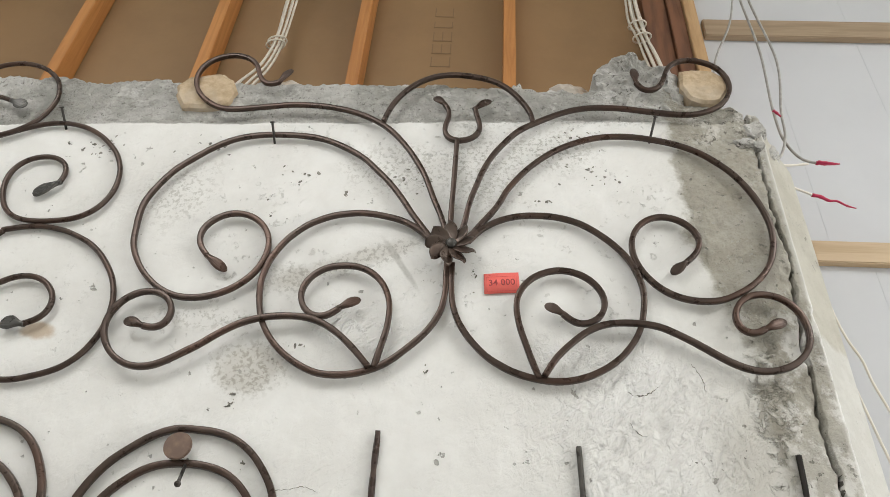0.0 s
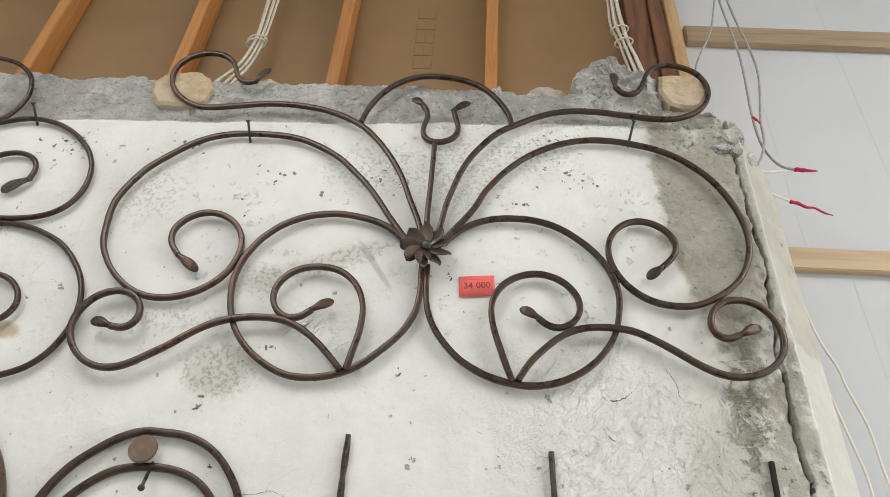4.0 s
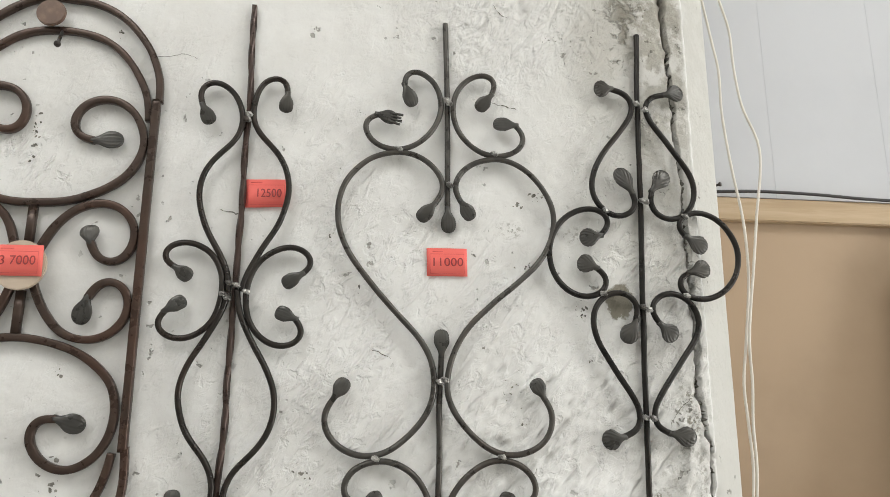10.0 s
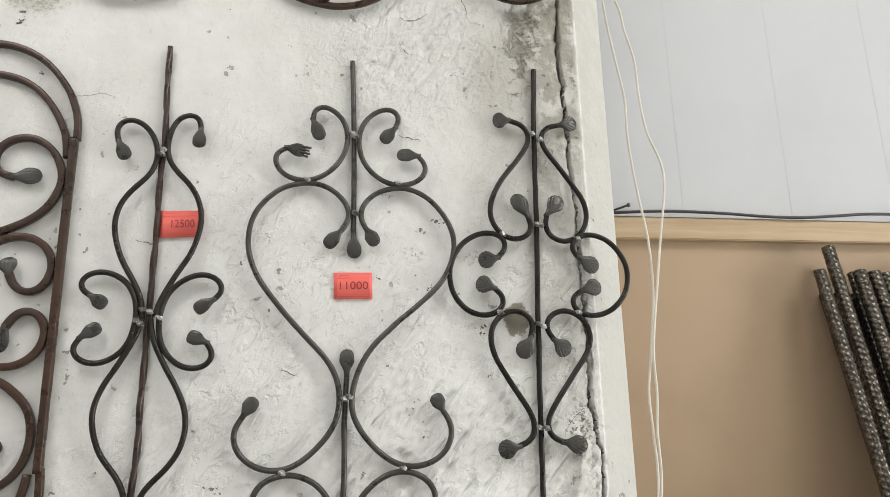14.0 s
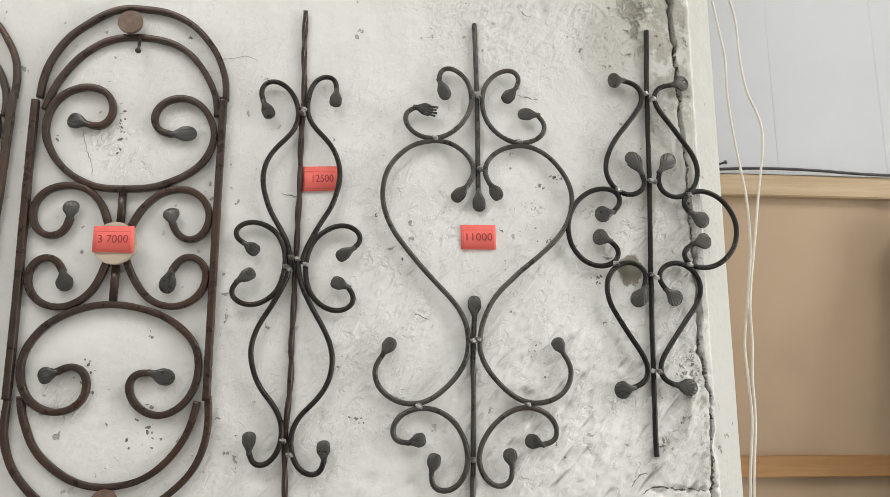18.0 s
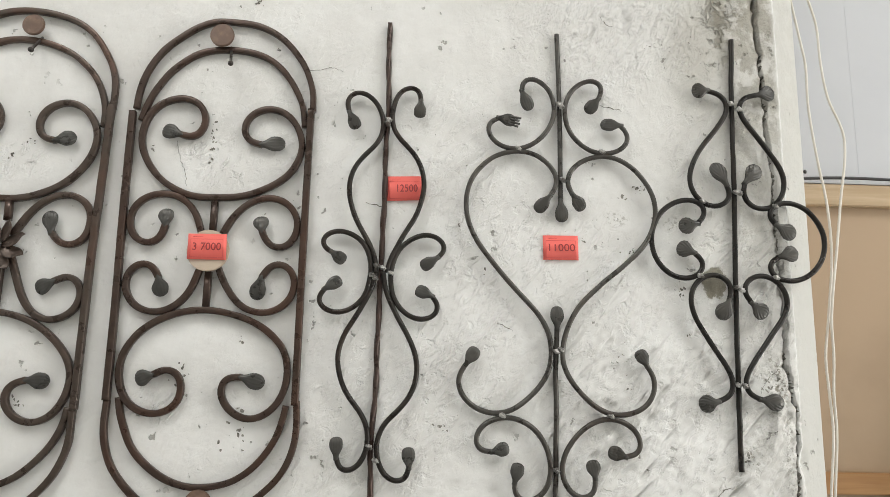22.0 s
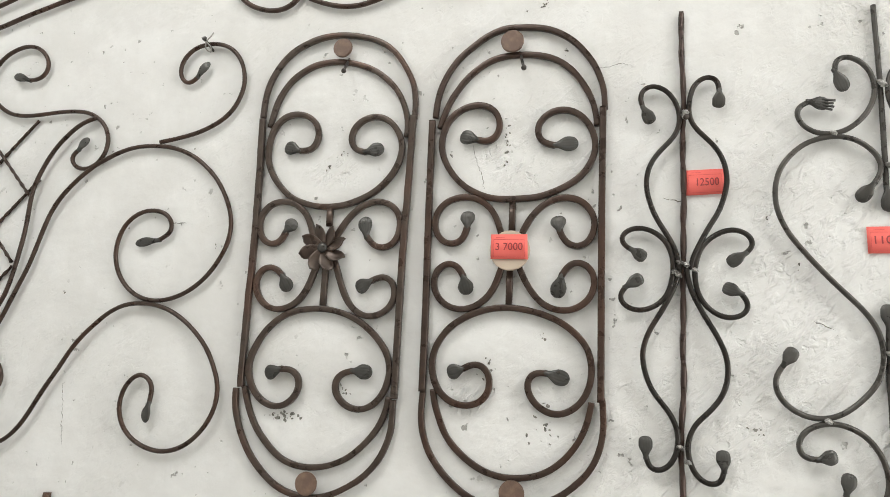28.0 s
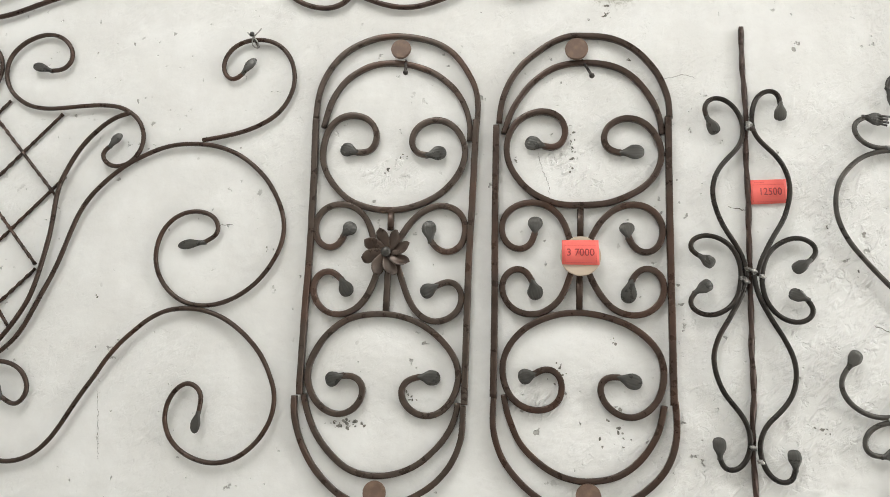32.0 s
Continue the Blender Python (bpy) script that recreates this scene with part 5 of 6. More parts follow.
IRON_OF[slim.name] = IRON_DARK
bar(slim, "scroll", [(-368, 1973), (-373, 1994), (-364, 2009), (-346, 2011), (-327, 1999), (-315, 1981), (-309, 1960), (-310, 1939), (-318, 1920), (-332, 1904), (-346, 1888), (-357, 1869), (-362, 1849), (-362, 1827), (-357, 1806), (-350, 1786), (-340, 1767), (-329, 1749), (-319, 1730), (-313, 1710), (-311, 1690)], 4.4, ROUND, -4, first=(-354, 1945))
bar(slim, "scroll", [(-244, 1998), (-248, 2019), (-264, 2024), (-281, 2014), (-290, 1993), (-293, 1970), (-290, 1948), (-279, 1930), (-264, 1914), (-250, 1897), (-240, 1877), (-235, 1856), (-235, 1834), (-240, 1812), (-247, 1791), (-258, 1772), (-269, 1753), (-279, 1733), (-288, 1713), (-293, 1692)], 4.4, ROUND, -4, first=(-246, 1969))
bar(slim, "scroll", [(-386, 1724), (-401, 1735), (-402, 1748), (-390, 1758), (-372, 1761), (-354, 1756), (-339, 1746), (-328, 1731), (-322, 1714), (-320, 1695), (-322, 1677), (-326, 1659), (-335, 1643), (-349, 1631), (-366, 1624), (-385, 1625), (-400, 1634), (-405, 1648), (-395, 1662)], 4.4, ROUND, -4, first=(-364, 1709), last=(-369, 1679))
bar(slim, "scroll", [(-209, 1719), (-197, 1731), (-200, 1746), (-214, 1756), (-233, 1758), (-251, 1751), (-266, 1740), (-277, 1725), (-283, 1708), (-286, 1690), (-285, 1671), (-281, 1653), (-272, 1637), (-259, 1624), (-242, 1616), (-224, 1616), (-209, 1625), (-206, 1640), (-216, 1654)], 4.4, ROUND, -4, first=(-235, 1702), last=(-243, 1665))
bar(slim, "scroll", [(-311, 1690), (-316, 1669), (-324, 1650), (-334, 1631), (-344, 1613), (-355, 1595), (-363, 1576), (-368, 1556), (-367, 1535), (-362, 1515), (-354, 1496), (-342, 1479), (-329, 1463), (-319, 1445), (-314, 1425), (-316, 1403), (-324, 1384), (-340, 1371), (-356, 1373), (-363, 1391)], 4.4, ROUND, -4, last=(-364, 1422))
bar(slim, "scroll", [(-299, 1694), (-296, 1673), (-290, 1653), (-281, 1634), (-271, 1615), (-260, 1597), (-250, 1578), (-242, 1559), (-238, 1538), (-239, 1517), (-245, 1496), (-256, 1478), (-270, 1462), (-285, 1447), (-295, 1429), (-299, 1408), (-296, 1387), (-286, 1367), (-269, 1356), (-252, 1359), (-246, 1378)], 4.4, ROUND, -4, last=(-248, 1408))
bar(slim, "rod", [(-304, 2150), (-304, 2125), (-304, 2100), (-304, 2075), (-303, 2051), (-302, 2026), (-301, 2001), (-301, 1976), (-302, 1951), (-303, 1926), (-303, 1901), (-303, 1877), (-302, 1852), (-302, 1827), (-302, 1802), (-303, 1777), (-303, 1752), (-303, 1727), (-303, 1702), (-304, 1678), (-304, 1653), (-304, 1628), (-304, 1603), (-305, 1578), (-305, 1553), (-304, 1528), (-304, 1504), (-305, 1479), (-307, 1454), (-308, 1429), (-309, 1404), (-308, 1379), (-307, 1354), (-306, 1330), (-305, 1305), (-305, 1280), (-305, 1255)], 3.9, TWIST, 3)
weld(slim, -299, 1962)
weld(slim, -301, 1955)
weld(slim, -310, 1703)
weld(slim, -300, 1700)
weld(slim, -286, 1691)
weld(slim, -317, 1687)
weld(slim, -312, 1682)
weld(slim, -311, 1408)
weld(slim, -300, 1387)
heart = thing("baluster", "black iron baluster with a large heart and leaf-tipped scrolls", "wall ornament", "wrought ironwork on the wall", (0.0, 0, 1.29))
IRON_OF[heart.name] = IRON_GREY
bar(heart, "rod", [(-4, 1606), (-5, 1580), (-6, 1553), (-7, 1527), (-6, 1501), (-6, 1474), (-6, 1448), (-7, 1422), (-7, 1395), (-7, 1369), (-8, 1343), (-8, 1316), (-8, 1290)], 4.4, ROUND, 3, first=(-4, 1643))
bar(heart, "scroll", [(-65, 2024), (-63, 2042), (-48, 2049), (-30, 2041), (-16, 2026), (-9, 2006), (-8, 1986), (-13, 1967), (-23, 1949), (-37, 1934), (-54, 1923), (-73, 1918), (-94, 1920), (-112, 1930), (-123, 1947), (-122, 1964), (-106, 1973)], 4.4, ROUND, -4, first=(-51, 1990), last=(-77, 1967), combed=(-77, 1967))
bar(heart, "scroll", [(71, 2014), (78, 2033), (69, 2047), (50, 2047), (31, 2036), (18, 2019), (12, 1999), (12, 1978), (17, 1958), (28, 1940), (43, 1926), (62, 1916), (83, 1914), (103, 1919), (119, 1932), (122, 1950), (110, 1966)], 4.4, ROUND, -4, first=(50, 1989), last=(75, 1967))
bar(heart, "scroll", [(-17, 1832), (-5, 1853), (-7, 1874), (-22, 1894), (-43, 1908), (-67, 1913), (-92, 1910), (-115, 1901), (-134, 1885), (-149, 1866), (-158, 1843), (-161, 1819), (-159, 1795), (-152, 1773), (-141, 1751), (-126, 1730), (-111, 1711), (-95, 1692), (-78, 1673), (-61, 1655), (-44, 1637), (-29, 1617), (-19, 1595), (-15, 1570), (-17, 1545), (-26, 1522), (-41, 1502), (-59, 1485), (-80, 1471), (-103, 1465), (-128, 1468), (-150, 1480), (-165, 1499), (-168, 1522), (-156, 1544)], 4.4, ROUND, -4, first=(-40, 1806), last=(-139, 1570))
bar(heart, "scroll", [(24, 1837), (15, 1858), (21, 1879), (39, 1897), (62, 1906), (87, 1908), (110, 1901), (131, 1887), (147, 1869), (160, 1848), (167, 1826), (167, 1802), (161, 1779), (150, 1757), (135, 1738), (117, 1721), (98, 1704), (79, 1689), (61, 1672), (43, 1655), (28, 1636), (16, 1614), (8, 1591), (4, 1566), (7, 1542), (18, 1520), (33, 1501), (51, 1484), (72, 1471), (96, 1466), (121, 1470), (142, 1482), (155, 1503), (156, 1526), (144, 1548)], 4.4, ROUND, -4, first=(41, 1810), last=(131, 1572))
bar(heart, "scroll", [(-111, 1404), (-132, 1407), (-138, 1425), (-128, 1444), (-108, 1455), (-84, 1458), (-62, 1452), (-43, 1440), (-29, 1422), (-20, 1401), (-17, 1378), (-21, 1356), (-34, 1337), (-55, 1329), (-73, 1337), (-75, 1358)], 4.4, ROUND, -4, first=(-85, 1411), last=(-69, 1387))
bar(heart, "scroll", [(105, 1400), (126, 1406), (130, 1426), (117, 1446), (95, 1457), (70, 1458), (48, 1449), (29, 1434), (14, 1415), (4, 1393), (3, 1368), (14, 1346), (34, 1335), (53, 1344), (55, 1367)], 4.4, ROUND, -4, first=(78, 1409), last=(50, 1394))
bar(heart, "rod", [(-1, 2140), (3, 1996), (4, 1826)], 4.4, ROUND, 3, last=(6, 1790))
weld(heart, 1, 2002)
weld(heart, 5, 1997)
weld(heart, -72, 1918)
weld(heart, 76, 1916)
weld(heart, 6, 1863)
weld(heart, -7, 1567)
weld(heart, 0, 1570)
weld(heart, -96, 1462)
weld(heart, 82, 1464)
weld(heart, -8, 1377)
diamond = thing("baluster", "black iron baluster with heart and clover scrolls and leaf tips", "wall ornament", "wrought ironwork on the wall", (0.31, 0, 1.38))
IRON_OF[diamond.name] = IRON_BLACK
bar(diamond, "rod", [(321, 2142), (320, 2117), (319, 2091), (317, 2066), (316, 2040), (315, 2015), (315, 1989), (314, 1964), (313, 1939), (313, 1913), (312, 1888), (312, 1862), (311, 1837), (310, 1811), (309, 1786), (308, 1761), (307, 1735), (306, 1710), (305, 1684), (305, 1659), (304, 1633), (303, 1608), (302, 1583), (302, 1557), (301, 1532), (301, 1506), (300, 1481), (300, 1455), (299, 1430), (299, 1404), (299, 1379)], 4.6, ROUND, 3)
bar(diamond, "scroll", [(268, 2038), (290, 2031), (302, 2015), (300, 1995), (288, 1975), (274, 1956), (260, 1939), (247, 1920), (237, 1900), (231, 1878), (233, 1856), (245, 1837), (265, 1825), (286, 1828), (300, 1843), (295, 1864)], 4.6, ROUND, -4, first=(241, 2036), last=(272, 1902))
bar(diamond, "scroll", [(360, 2033), (337, 2027), (326, 2011), (330, 1990), (343, 1970), (357, 1951), (370, 1932), (383, 1913), (394, 1893), (398, 1870), (393, 1848), (379, 1830), (357, 1822), (336, 1829), (325, 1847), (329, 1869)], 4.6, ROUND, -4, first=(391, 2038), last=(354, 1900))
bar(diamond, "scroll", [(240, 1792), (253, 1807), (251, 1824), (235, 1833), (215, 1833), (195, 1825), (179, 1812), (168, 1795), (161, 1776), (160, 1755), (164, 1735), (174, 1718), (189, 1704), (209, 1697), (230, 1699), (245, 1711), (246, 1728), (232, 1741)], 4.6, ROUND, -4, first=(208, 1785), last=(203, 1751))
bar(diamond, "scroll", [(380, 1794), (368, 1810), (377, 1826), (397, 1834), (420, 1830), (439, 1818), (452, 1801), (461, 1781), (462, 1759), (457, 1738), (445, 1719), (428, 1705), (407, 1697), (385, 1698), (367, 1709), (365, 1726), (382, 1738)], 4.6, ROUND, -4, first=(411, 1773), last=(414, 1747))
bar(diamond, "scroll", [(289, 1659), (294, 1682), (281, 1699), (259, 1703), (238, 1692), (226, 1672), (225, 1649), (232, 1626), (244, 1605), (256, 1585), (269, 1565), (282, 1544), (289, 1521), (283, 1502), (262, 1491)], 4.6, ROUND, -4, first=(271, 1628), last=(230, 1485))
bar(diamond, "scroll", [(329, 1656), (317, 1677), (326, 1696), (348, 1704), (371, 1696), (387, 1676), (389, 1653), (380, 1631), (365, 1611), (351, 1591), (337, 1572), (323, 1551), (312, 1529), (315, 1507), (335, 1496)], 4.6, ROUND, -4, first=(352, 1633), last=(373, 1489))
weld(diamond, 309, 2014)
weld(diamond, 323, 2004)
weld(diamond, 310, 1850)
weld(diamond, 316, 1849)
weld(diamond, 250, 1832)
weld(diamond, 378, 1827)
weld(diamond, 241, 1701)
weld(diamond, 372, 1701)
weld(diamond, 302, 1682)
weld(diamond, 311, 1678)
weld(diamond, 296, 1519)
weld(diamond, 308, 1518)
lattice = thing("lattice_grille", "large dark iron panel with lattice centre and big scrolls", "wall ornament", "wrought ironwork on the wall", (-1.763, 0, 1.45))
IRON_OF[lattice.name] = IRON_BROWN
for side in (False, True):
    bar(lattice, "scroll", [(-1315, 1939), (-1290, 1943), (-1265, 1948), (-1240, 1954), (-1217, 1962), (-1194, 1973), (-1173, 1987), (-1156, 2006), (-1145, 2028), (-1139, 2053), (-1141, 2078), (-1149, 2102), (-1164, 2123), (-1184, 2138), (-1208, 2145), (-1233, 2145), (-1257, 2138), (-1276, 2122), (-1286, 2098), (-1281, 2074), (-1263, 2063), (-1244, 2077)], 4.5, ROUND, 0, last=(-1222, 2106), mirror=-1763 if side else None)
    bar(lattice, "scroll", [(-1741, 1481), (-1712, 1500), (-1683, 1519), (-1658, 1542), (-1639, 1571), (-1625, 1602), (-1611, 1634), (-1597, 1665), (-1585, 1697), (-1575, 1730), (-1565, 1763), (-1553, 1795), (-1535, 1825), (-1512, 1851), (-1487, 1874), (-1459, 1894), (-1428, 1910), (-1396, 1923), (-1363, 1930), (-1328, 1931), (-1294, 1928), (-1261, 1919), (-1230, 1904), (-1202, 1883), (-1178, 1859), (-1159, 1831), (-1144, 1799), (-1137, 1766), (-1141, 1732), (-1155, 1700), (-1174, 1672), (-1199, 1648), (-1228, 1630), (-1261, 1619), (-1295, 1617), (-1328, 1626), (-1356, 1646), (-1376, 1673), (-1386, 1706), (-1383, 1741), (-1368, 1771), (-1341, 1791), (-1307, 1796), (-1275, 1783), (-1267, 1755), (-1293, 1736)], 4.5, ROUND, 0, last=(-1343, 1729), mirror=-1763 if side else None)
    bar(lattice, "scroll", [(-1663, 1434), (-1632, 1422), (-1613, 1448), (-1627, 1481), (-1659, 1498), (-1695, 1498), (-1727, 1481), (-1747, 1451), (-1750, 1415), (-1738, 1381), (-1716, 1353), (-1687, 1331), (-1653, 1319), (-1617, 1321), (-1584, 1335), (-1557, 1359), (-1536, 1389), (-1518, 1420), (-1499, 1451), (-1479, 1481), (-1460, 1512), (-1437, 1541), (-1411, 1566), (-1383, 1589), (-1350, 1605), (-1314, 1610), (-1278, 1607), (-1243, 1596), (-1212, 1578), (-1184, 1555), (-1160, 1528), (-1142, 1496), (-1130, 1462), (-1131, 1426), (-1145, 1392), (-1168, 1364), (-1198, 1344), (-1233, 1336), (-1268, 1341), (-1301, 1357), (-1325, 1384), (-1333, 1418), (-1322, 1454), (-1295, 1474), (-1269, 1457), (-1269, 1421)], 4.5, ROUND, -4, first=(-1683, 1464), last=(-1274, 1386), mirror=-1763 if side else None)
    bar(lattice, "scroll", [(-1659, 2089), (-1634, 2091), (-1617, 2106), (-1616, 2129), (-1630, 2150), (-1651, 2164), (-1676, 2168), (-1700, 2163), (-1723, 2152), (-1742, 2135), (-1754, 2114), (-1757, 2089), (-1751, 2065), (-1737, 2043), (-1718, 2027), (-1696, 2015), (-1672, 2009), (-1647, 2007), (-1621, 2008), (-1596, 2010), (-1571, 2012), (-1546, 2013), (-1521, 2012), (-1496, 2008), (-1473, 1997), (-1454, 1981), (-1442, 1959), (-1439, 1934), (-1447, 1911), (-1464, 1893), (-1489, 1886), (-1512, 1894), (-1521, 1913), (-1505, 1929)], 4.5, ROUND, 0, first=(-1699, 2101), last=(-1486, 1952), mirror=-1763 if side else None)
    bar(lattice, "frame_bar", [(-1472, 1995), (-1497, 1987), (-1519, 1974), (-1538, 1957), (-1556, 1938), (-1571, 1917), (-1583, 1895), (-1594, 1871), (-1602, 1847), (-1606, 1821), (-1607, 1796), (-1608, 1770), (-1610, 1744), (-1614, 1718), (-1618, 1693), (-1623, 1668), (-1629, 1642), (-1637, 1618), (-1649, 1595), (-1662, 1573), (-1677, 1552), (-1693, 1531), (-1710, 1512), (-1729, 1495), (-1751, 1481)], 4.5, ROUND, -3, mirror=-1763 if side else None)
bar(lattice, "lattice_bar", [(-1807, 2033), (-1608, 1823)], 3.1, TWIST, 0)
bar(lattice, "lattice_bar", [(-1926, 2005), (-1634, 1688)], 3.1, TWIST, 0)
bar(lattice, "lattice_bar", [(-1947, 1902), (-1670, 1563)], 3.1, TWIST, 0)
bar(lattice, "lattice_bar", [(-1916, 1758), (-1736, 1511)], 3.1, TWIST, 0)
bar(lattice, "lattice_bar", [(-1908, 1691), (-1622, 1997)], 3.1, TWIST, 5)
bar(lattice, "lattice_bar", [(-1920, 1830), (-1742, 2027)], 3.1, TWIST, 5)
bar(lattice, "lattice_bar", [(-1869, 1580), (-1598, 1866)], 3.1, TWIST, 5)
bar(lattice, "lattice_bar", [(-1810, 1505), (-1636, 1680)], 3.1, TWIST, 5)
fan = thing("ornamental_fan", "fan of long curved brown iron bars hung high on the wall", "wall ornament", "wrought ironwork on the wall", (-1.9, 0, 2.22))
IRON_OF[fan.name] = IRON_BROWN
bar(fan, "curved_bar", [(-2146, 2208), (-2121, 2211), (-2097, 2214), (-2072, 2217), (-2048, 2219), (-2023, 2221), (-1999, 2221), (-1974, 2219), (-1949, 2216), (-1925, 2213), (-1900, 2210), (-1876, 2208), (-1851, 2208), (-1826, 2209), (-1802, 2210), (-1777, 2214), (-1754, 2220), (-1730, 2228), (-1707, 2236), (-1683, 2244), (-1660, 2251), (-1636, 2258), (-1613, 2265), (-1589, 2272), (-1565, 2278), (-1541, 2284), (-1517, 2291), (-1494, 2299), (-1470, 2306), (-1447, 2315), (-1425, 2326), (-1403, 2338), (-1383, 2351), (-1363, 2366), (-1344, 2382), (-1326, 2399), (-1311, 2418), (-1297, 2439), (-1284, 2459), (-1270, 2480)], 5.0, ROUND, 0)
bar(fan, "curved_bar", [(-2101, 2231), (-2076, 2233), (-2051, 2235), (-2026, 2237), (-2001, 2237), (-1976, 2235), (-1951, 2232), (-1926, 2231), (-1901, 2233), (-1877, 2237), (-1852, 2243), (-1828, 2249), (-1804, 2257), (-1780, 2265), (-1757, 2273), (-1733, 2282), (-1710, 2291), (-1687, 2302), (-1665, 2312), (-1642, 2323), (-1620, 2335), (-1598, 2347), (-1577, 2361), (-1556, 2375), (-1536, 2390), (-1517, 2406), (-1498, 2422), (-1480, 2440), (-1464, 2459), (-1450, 2480), (-1435, 2500), (-1420, 2520)], 5.0, ROUND, -3)
bar(fan, "curved_bar", [(-2096, 2257), (-2070, 2257), (-2045, 2258), (-2019, 2258), (-1994, 2258), (-1968, 2256), (-1942, 2256), (-1917, 2258), (-1892, 2262), (-1867, 2268), (-1842, 2276), (-1818, 2285), (-1795, 2295), (-1772, 2306), (-1751, 2320), (-1730, 2336), (-1711, 2352), (-1691, 2369), (-1671, 2385), (-1652, 2401), (-1632, 2418), (-1613, 2436), (-1596, 2455), (-1581, 2475), (-1567, 2497), (-1554, 2518), (-1540, 2540)], 5.0, ROUND, 0)
bar(fan, "curved_bar", [(-2112, 2276), (-2086, 2276), (-2061, 2276), (-2035, 2276), (-2010, 2276), (-1984, 2275), (-1959, 2274), (-1933, 2274), (-1908, 2276), (-1883, 2281), (-1858, 2289), (-1835, 2298), (-1812, 2310), (-1790, 2323), (-1770, 2338), (-1750, 2355), (-1732, 2373), (-1715, 2392), (-1700, 2413), (-1687, 2435), (-1677, 2458), (-1668, 2482), (-1659, 2506), (-1650, 2530)], 5.0, ROUND, -3)
bar(fan, "curved_bar", [(-2077, 2305), (-2050, 2302), (-2023, 2299), (-1996, 2298), (-1969, 2299), (-1943, 2305), (-1920, 2319), (-1901, 2338), (-1885, 2359), (-1870, 2382), (-1857, 2406), (-1847, 2430), (-1838, 2456), (-1830, 2481), (-1822, 2508), (-1816, 2534), (-1810, 2560)], 5.0, ROUND, 0)
short = thing("iron_bar", "short end of a rusty iron bar hung low on the wall", "iron bar", "loose bars on the wall", (-1.677, 0, 0.8))
IRON_OF[short.name] = IRON_RUST
bar(short, "bar", [(-1677, 1230), (-1653, 990), (-1629, 750)], 6, SQUARE, 0)
short = thing("iron_bar", "short end of a rusty iron bar hung low on the wall", "iron bar", "loose bars on the wall", (-1.471, 0, 0.8))
IRON_OF[short.name] = IRON_RUST
bar(short, "bar", [(-1471, 1242), (-1485, 1002), (-1500, 762)], 6, SQUARE, 0)

# ---- price tags ----
price_tag("34 000", ((-150, 2449), (-89, 2455), (-86, 2412), (-148, 2407)), FACE - 0.0032, "small red paper price tag stuck to the plaster wall")
price_tag("12500", ((-300, 1863), (-237, 1865), (-235, 1822), (-298, 1819)), 0.006, "small red paper price tag tucked behind a black iron baluster", 0.003, 0.56)
price_tag("11000", ((-27, 1766), (34, 1767), (35, 1724), (-26, 1723)), FACE - 0.0032, "small red paper price tag on the wall inside the iron heart")
price_tag("3 7000", ((-623, 1746), (-560, 1747), (-558, 1703), (-622, 1703)), -0.021, "small red paper price tag stuck on a pale disc")

# ---- nails that hold the ironwork ----
for head, foot in (((-586, 2779), (-585, 2755)), ((185, 2821), (176, 2782)), ((-1035, 2807), (-1035, 2782))):
    nail(head[0] / 1000, head[1] / 1000, foot[0] / 1000, foot[1] / 1000, -0.030, FACE + 0.004)
nail(-0.573, 2.044, -0.588, 2.098, -0.036, FACE + 0.004)
nail(-0.913, 2.056, -0.923, 2.104, -0.036, FACE + 0.004)
nail(-1.224, 2.147, -1.223, 2.135, -0.024, FACE + 0.004)
cable("wire_tie", "thin pale wire twisted round a nail above a scroll", [(-1.238, -0.012, 2.156), (-1.229, -0.018, 2.146), (-1.220, -0.020, 2.140), (-1.213, -0.016, 2.132), (-1.217, -0.008, 2.124), (-1.226, -0.012, 2.130), (-1.222, -0.020, 2.141), (-1.211, -0.022, 2.152), (-1.207, -0.020, 2.160)], 0.0013, CABLE_GREY, "wire ties")
nail(-0.300, 1.945, -0.301, 1.958, -0.03, FACE + 0.004)
nail(0.608, 1.990, 0.575, 1.987, 0.30, 0.352, "dark steel nail sticking out of the panelled wall")

# ---- back wall, boards and panels behind the plastered wall ----
BACK = 0.35
tagged(new("wall_back", box("wall_back", (-2.7, BACK + 0.012, 0), (4.2, BACK + 0.10, 4.2), ROOM_WHITE, 0)), "plain wall behind the panels and boards", "wall", kind="structure")
cladding = thing("panel_cladding", "white plastic wall panels with thin joints", "wall panels", at=(1.4, BACK, 1.98))
tagged(cladding, kind="structure")
for lo, hi, shift in ((1.98, 2.765, 0.0), (2.77, 3.60, -0.083), (3.605, 4.2, -0.083)):
    x = 0.487 + shift
    edges = [x + 0.271 * k + 0.003 for k in range(14)]
    edges = [0.40] + [e for e in edges if e > 0.45] + [4.2]
    for a, b in zip(edges, edges[1:]):
        if b - a < 0.02:
            continue
        part("panel", box("panel", (a, BACK, lo), (b - 0.0001, BACK + 0.011, hi), PVC, 0.0004), cladding)
hard = thing("hardboard_sheet", "pale brown hardboard sheet fixed between battens", "board", at=(1.4, BACK, 0.0))
part("sheet", box("sheet", (0.40, BACK, 0.0), (4.2, BACK + 0.011, 1.975), BOARD_PALE, 0.001), hard)
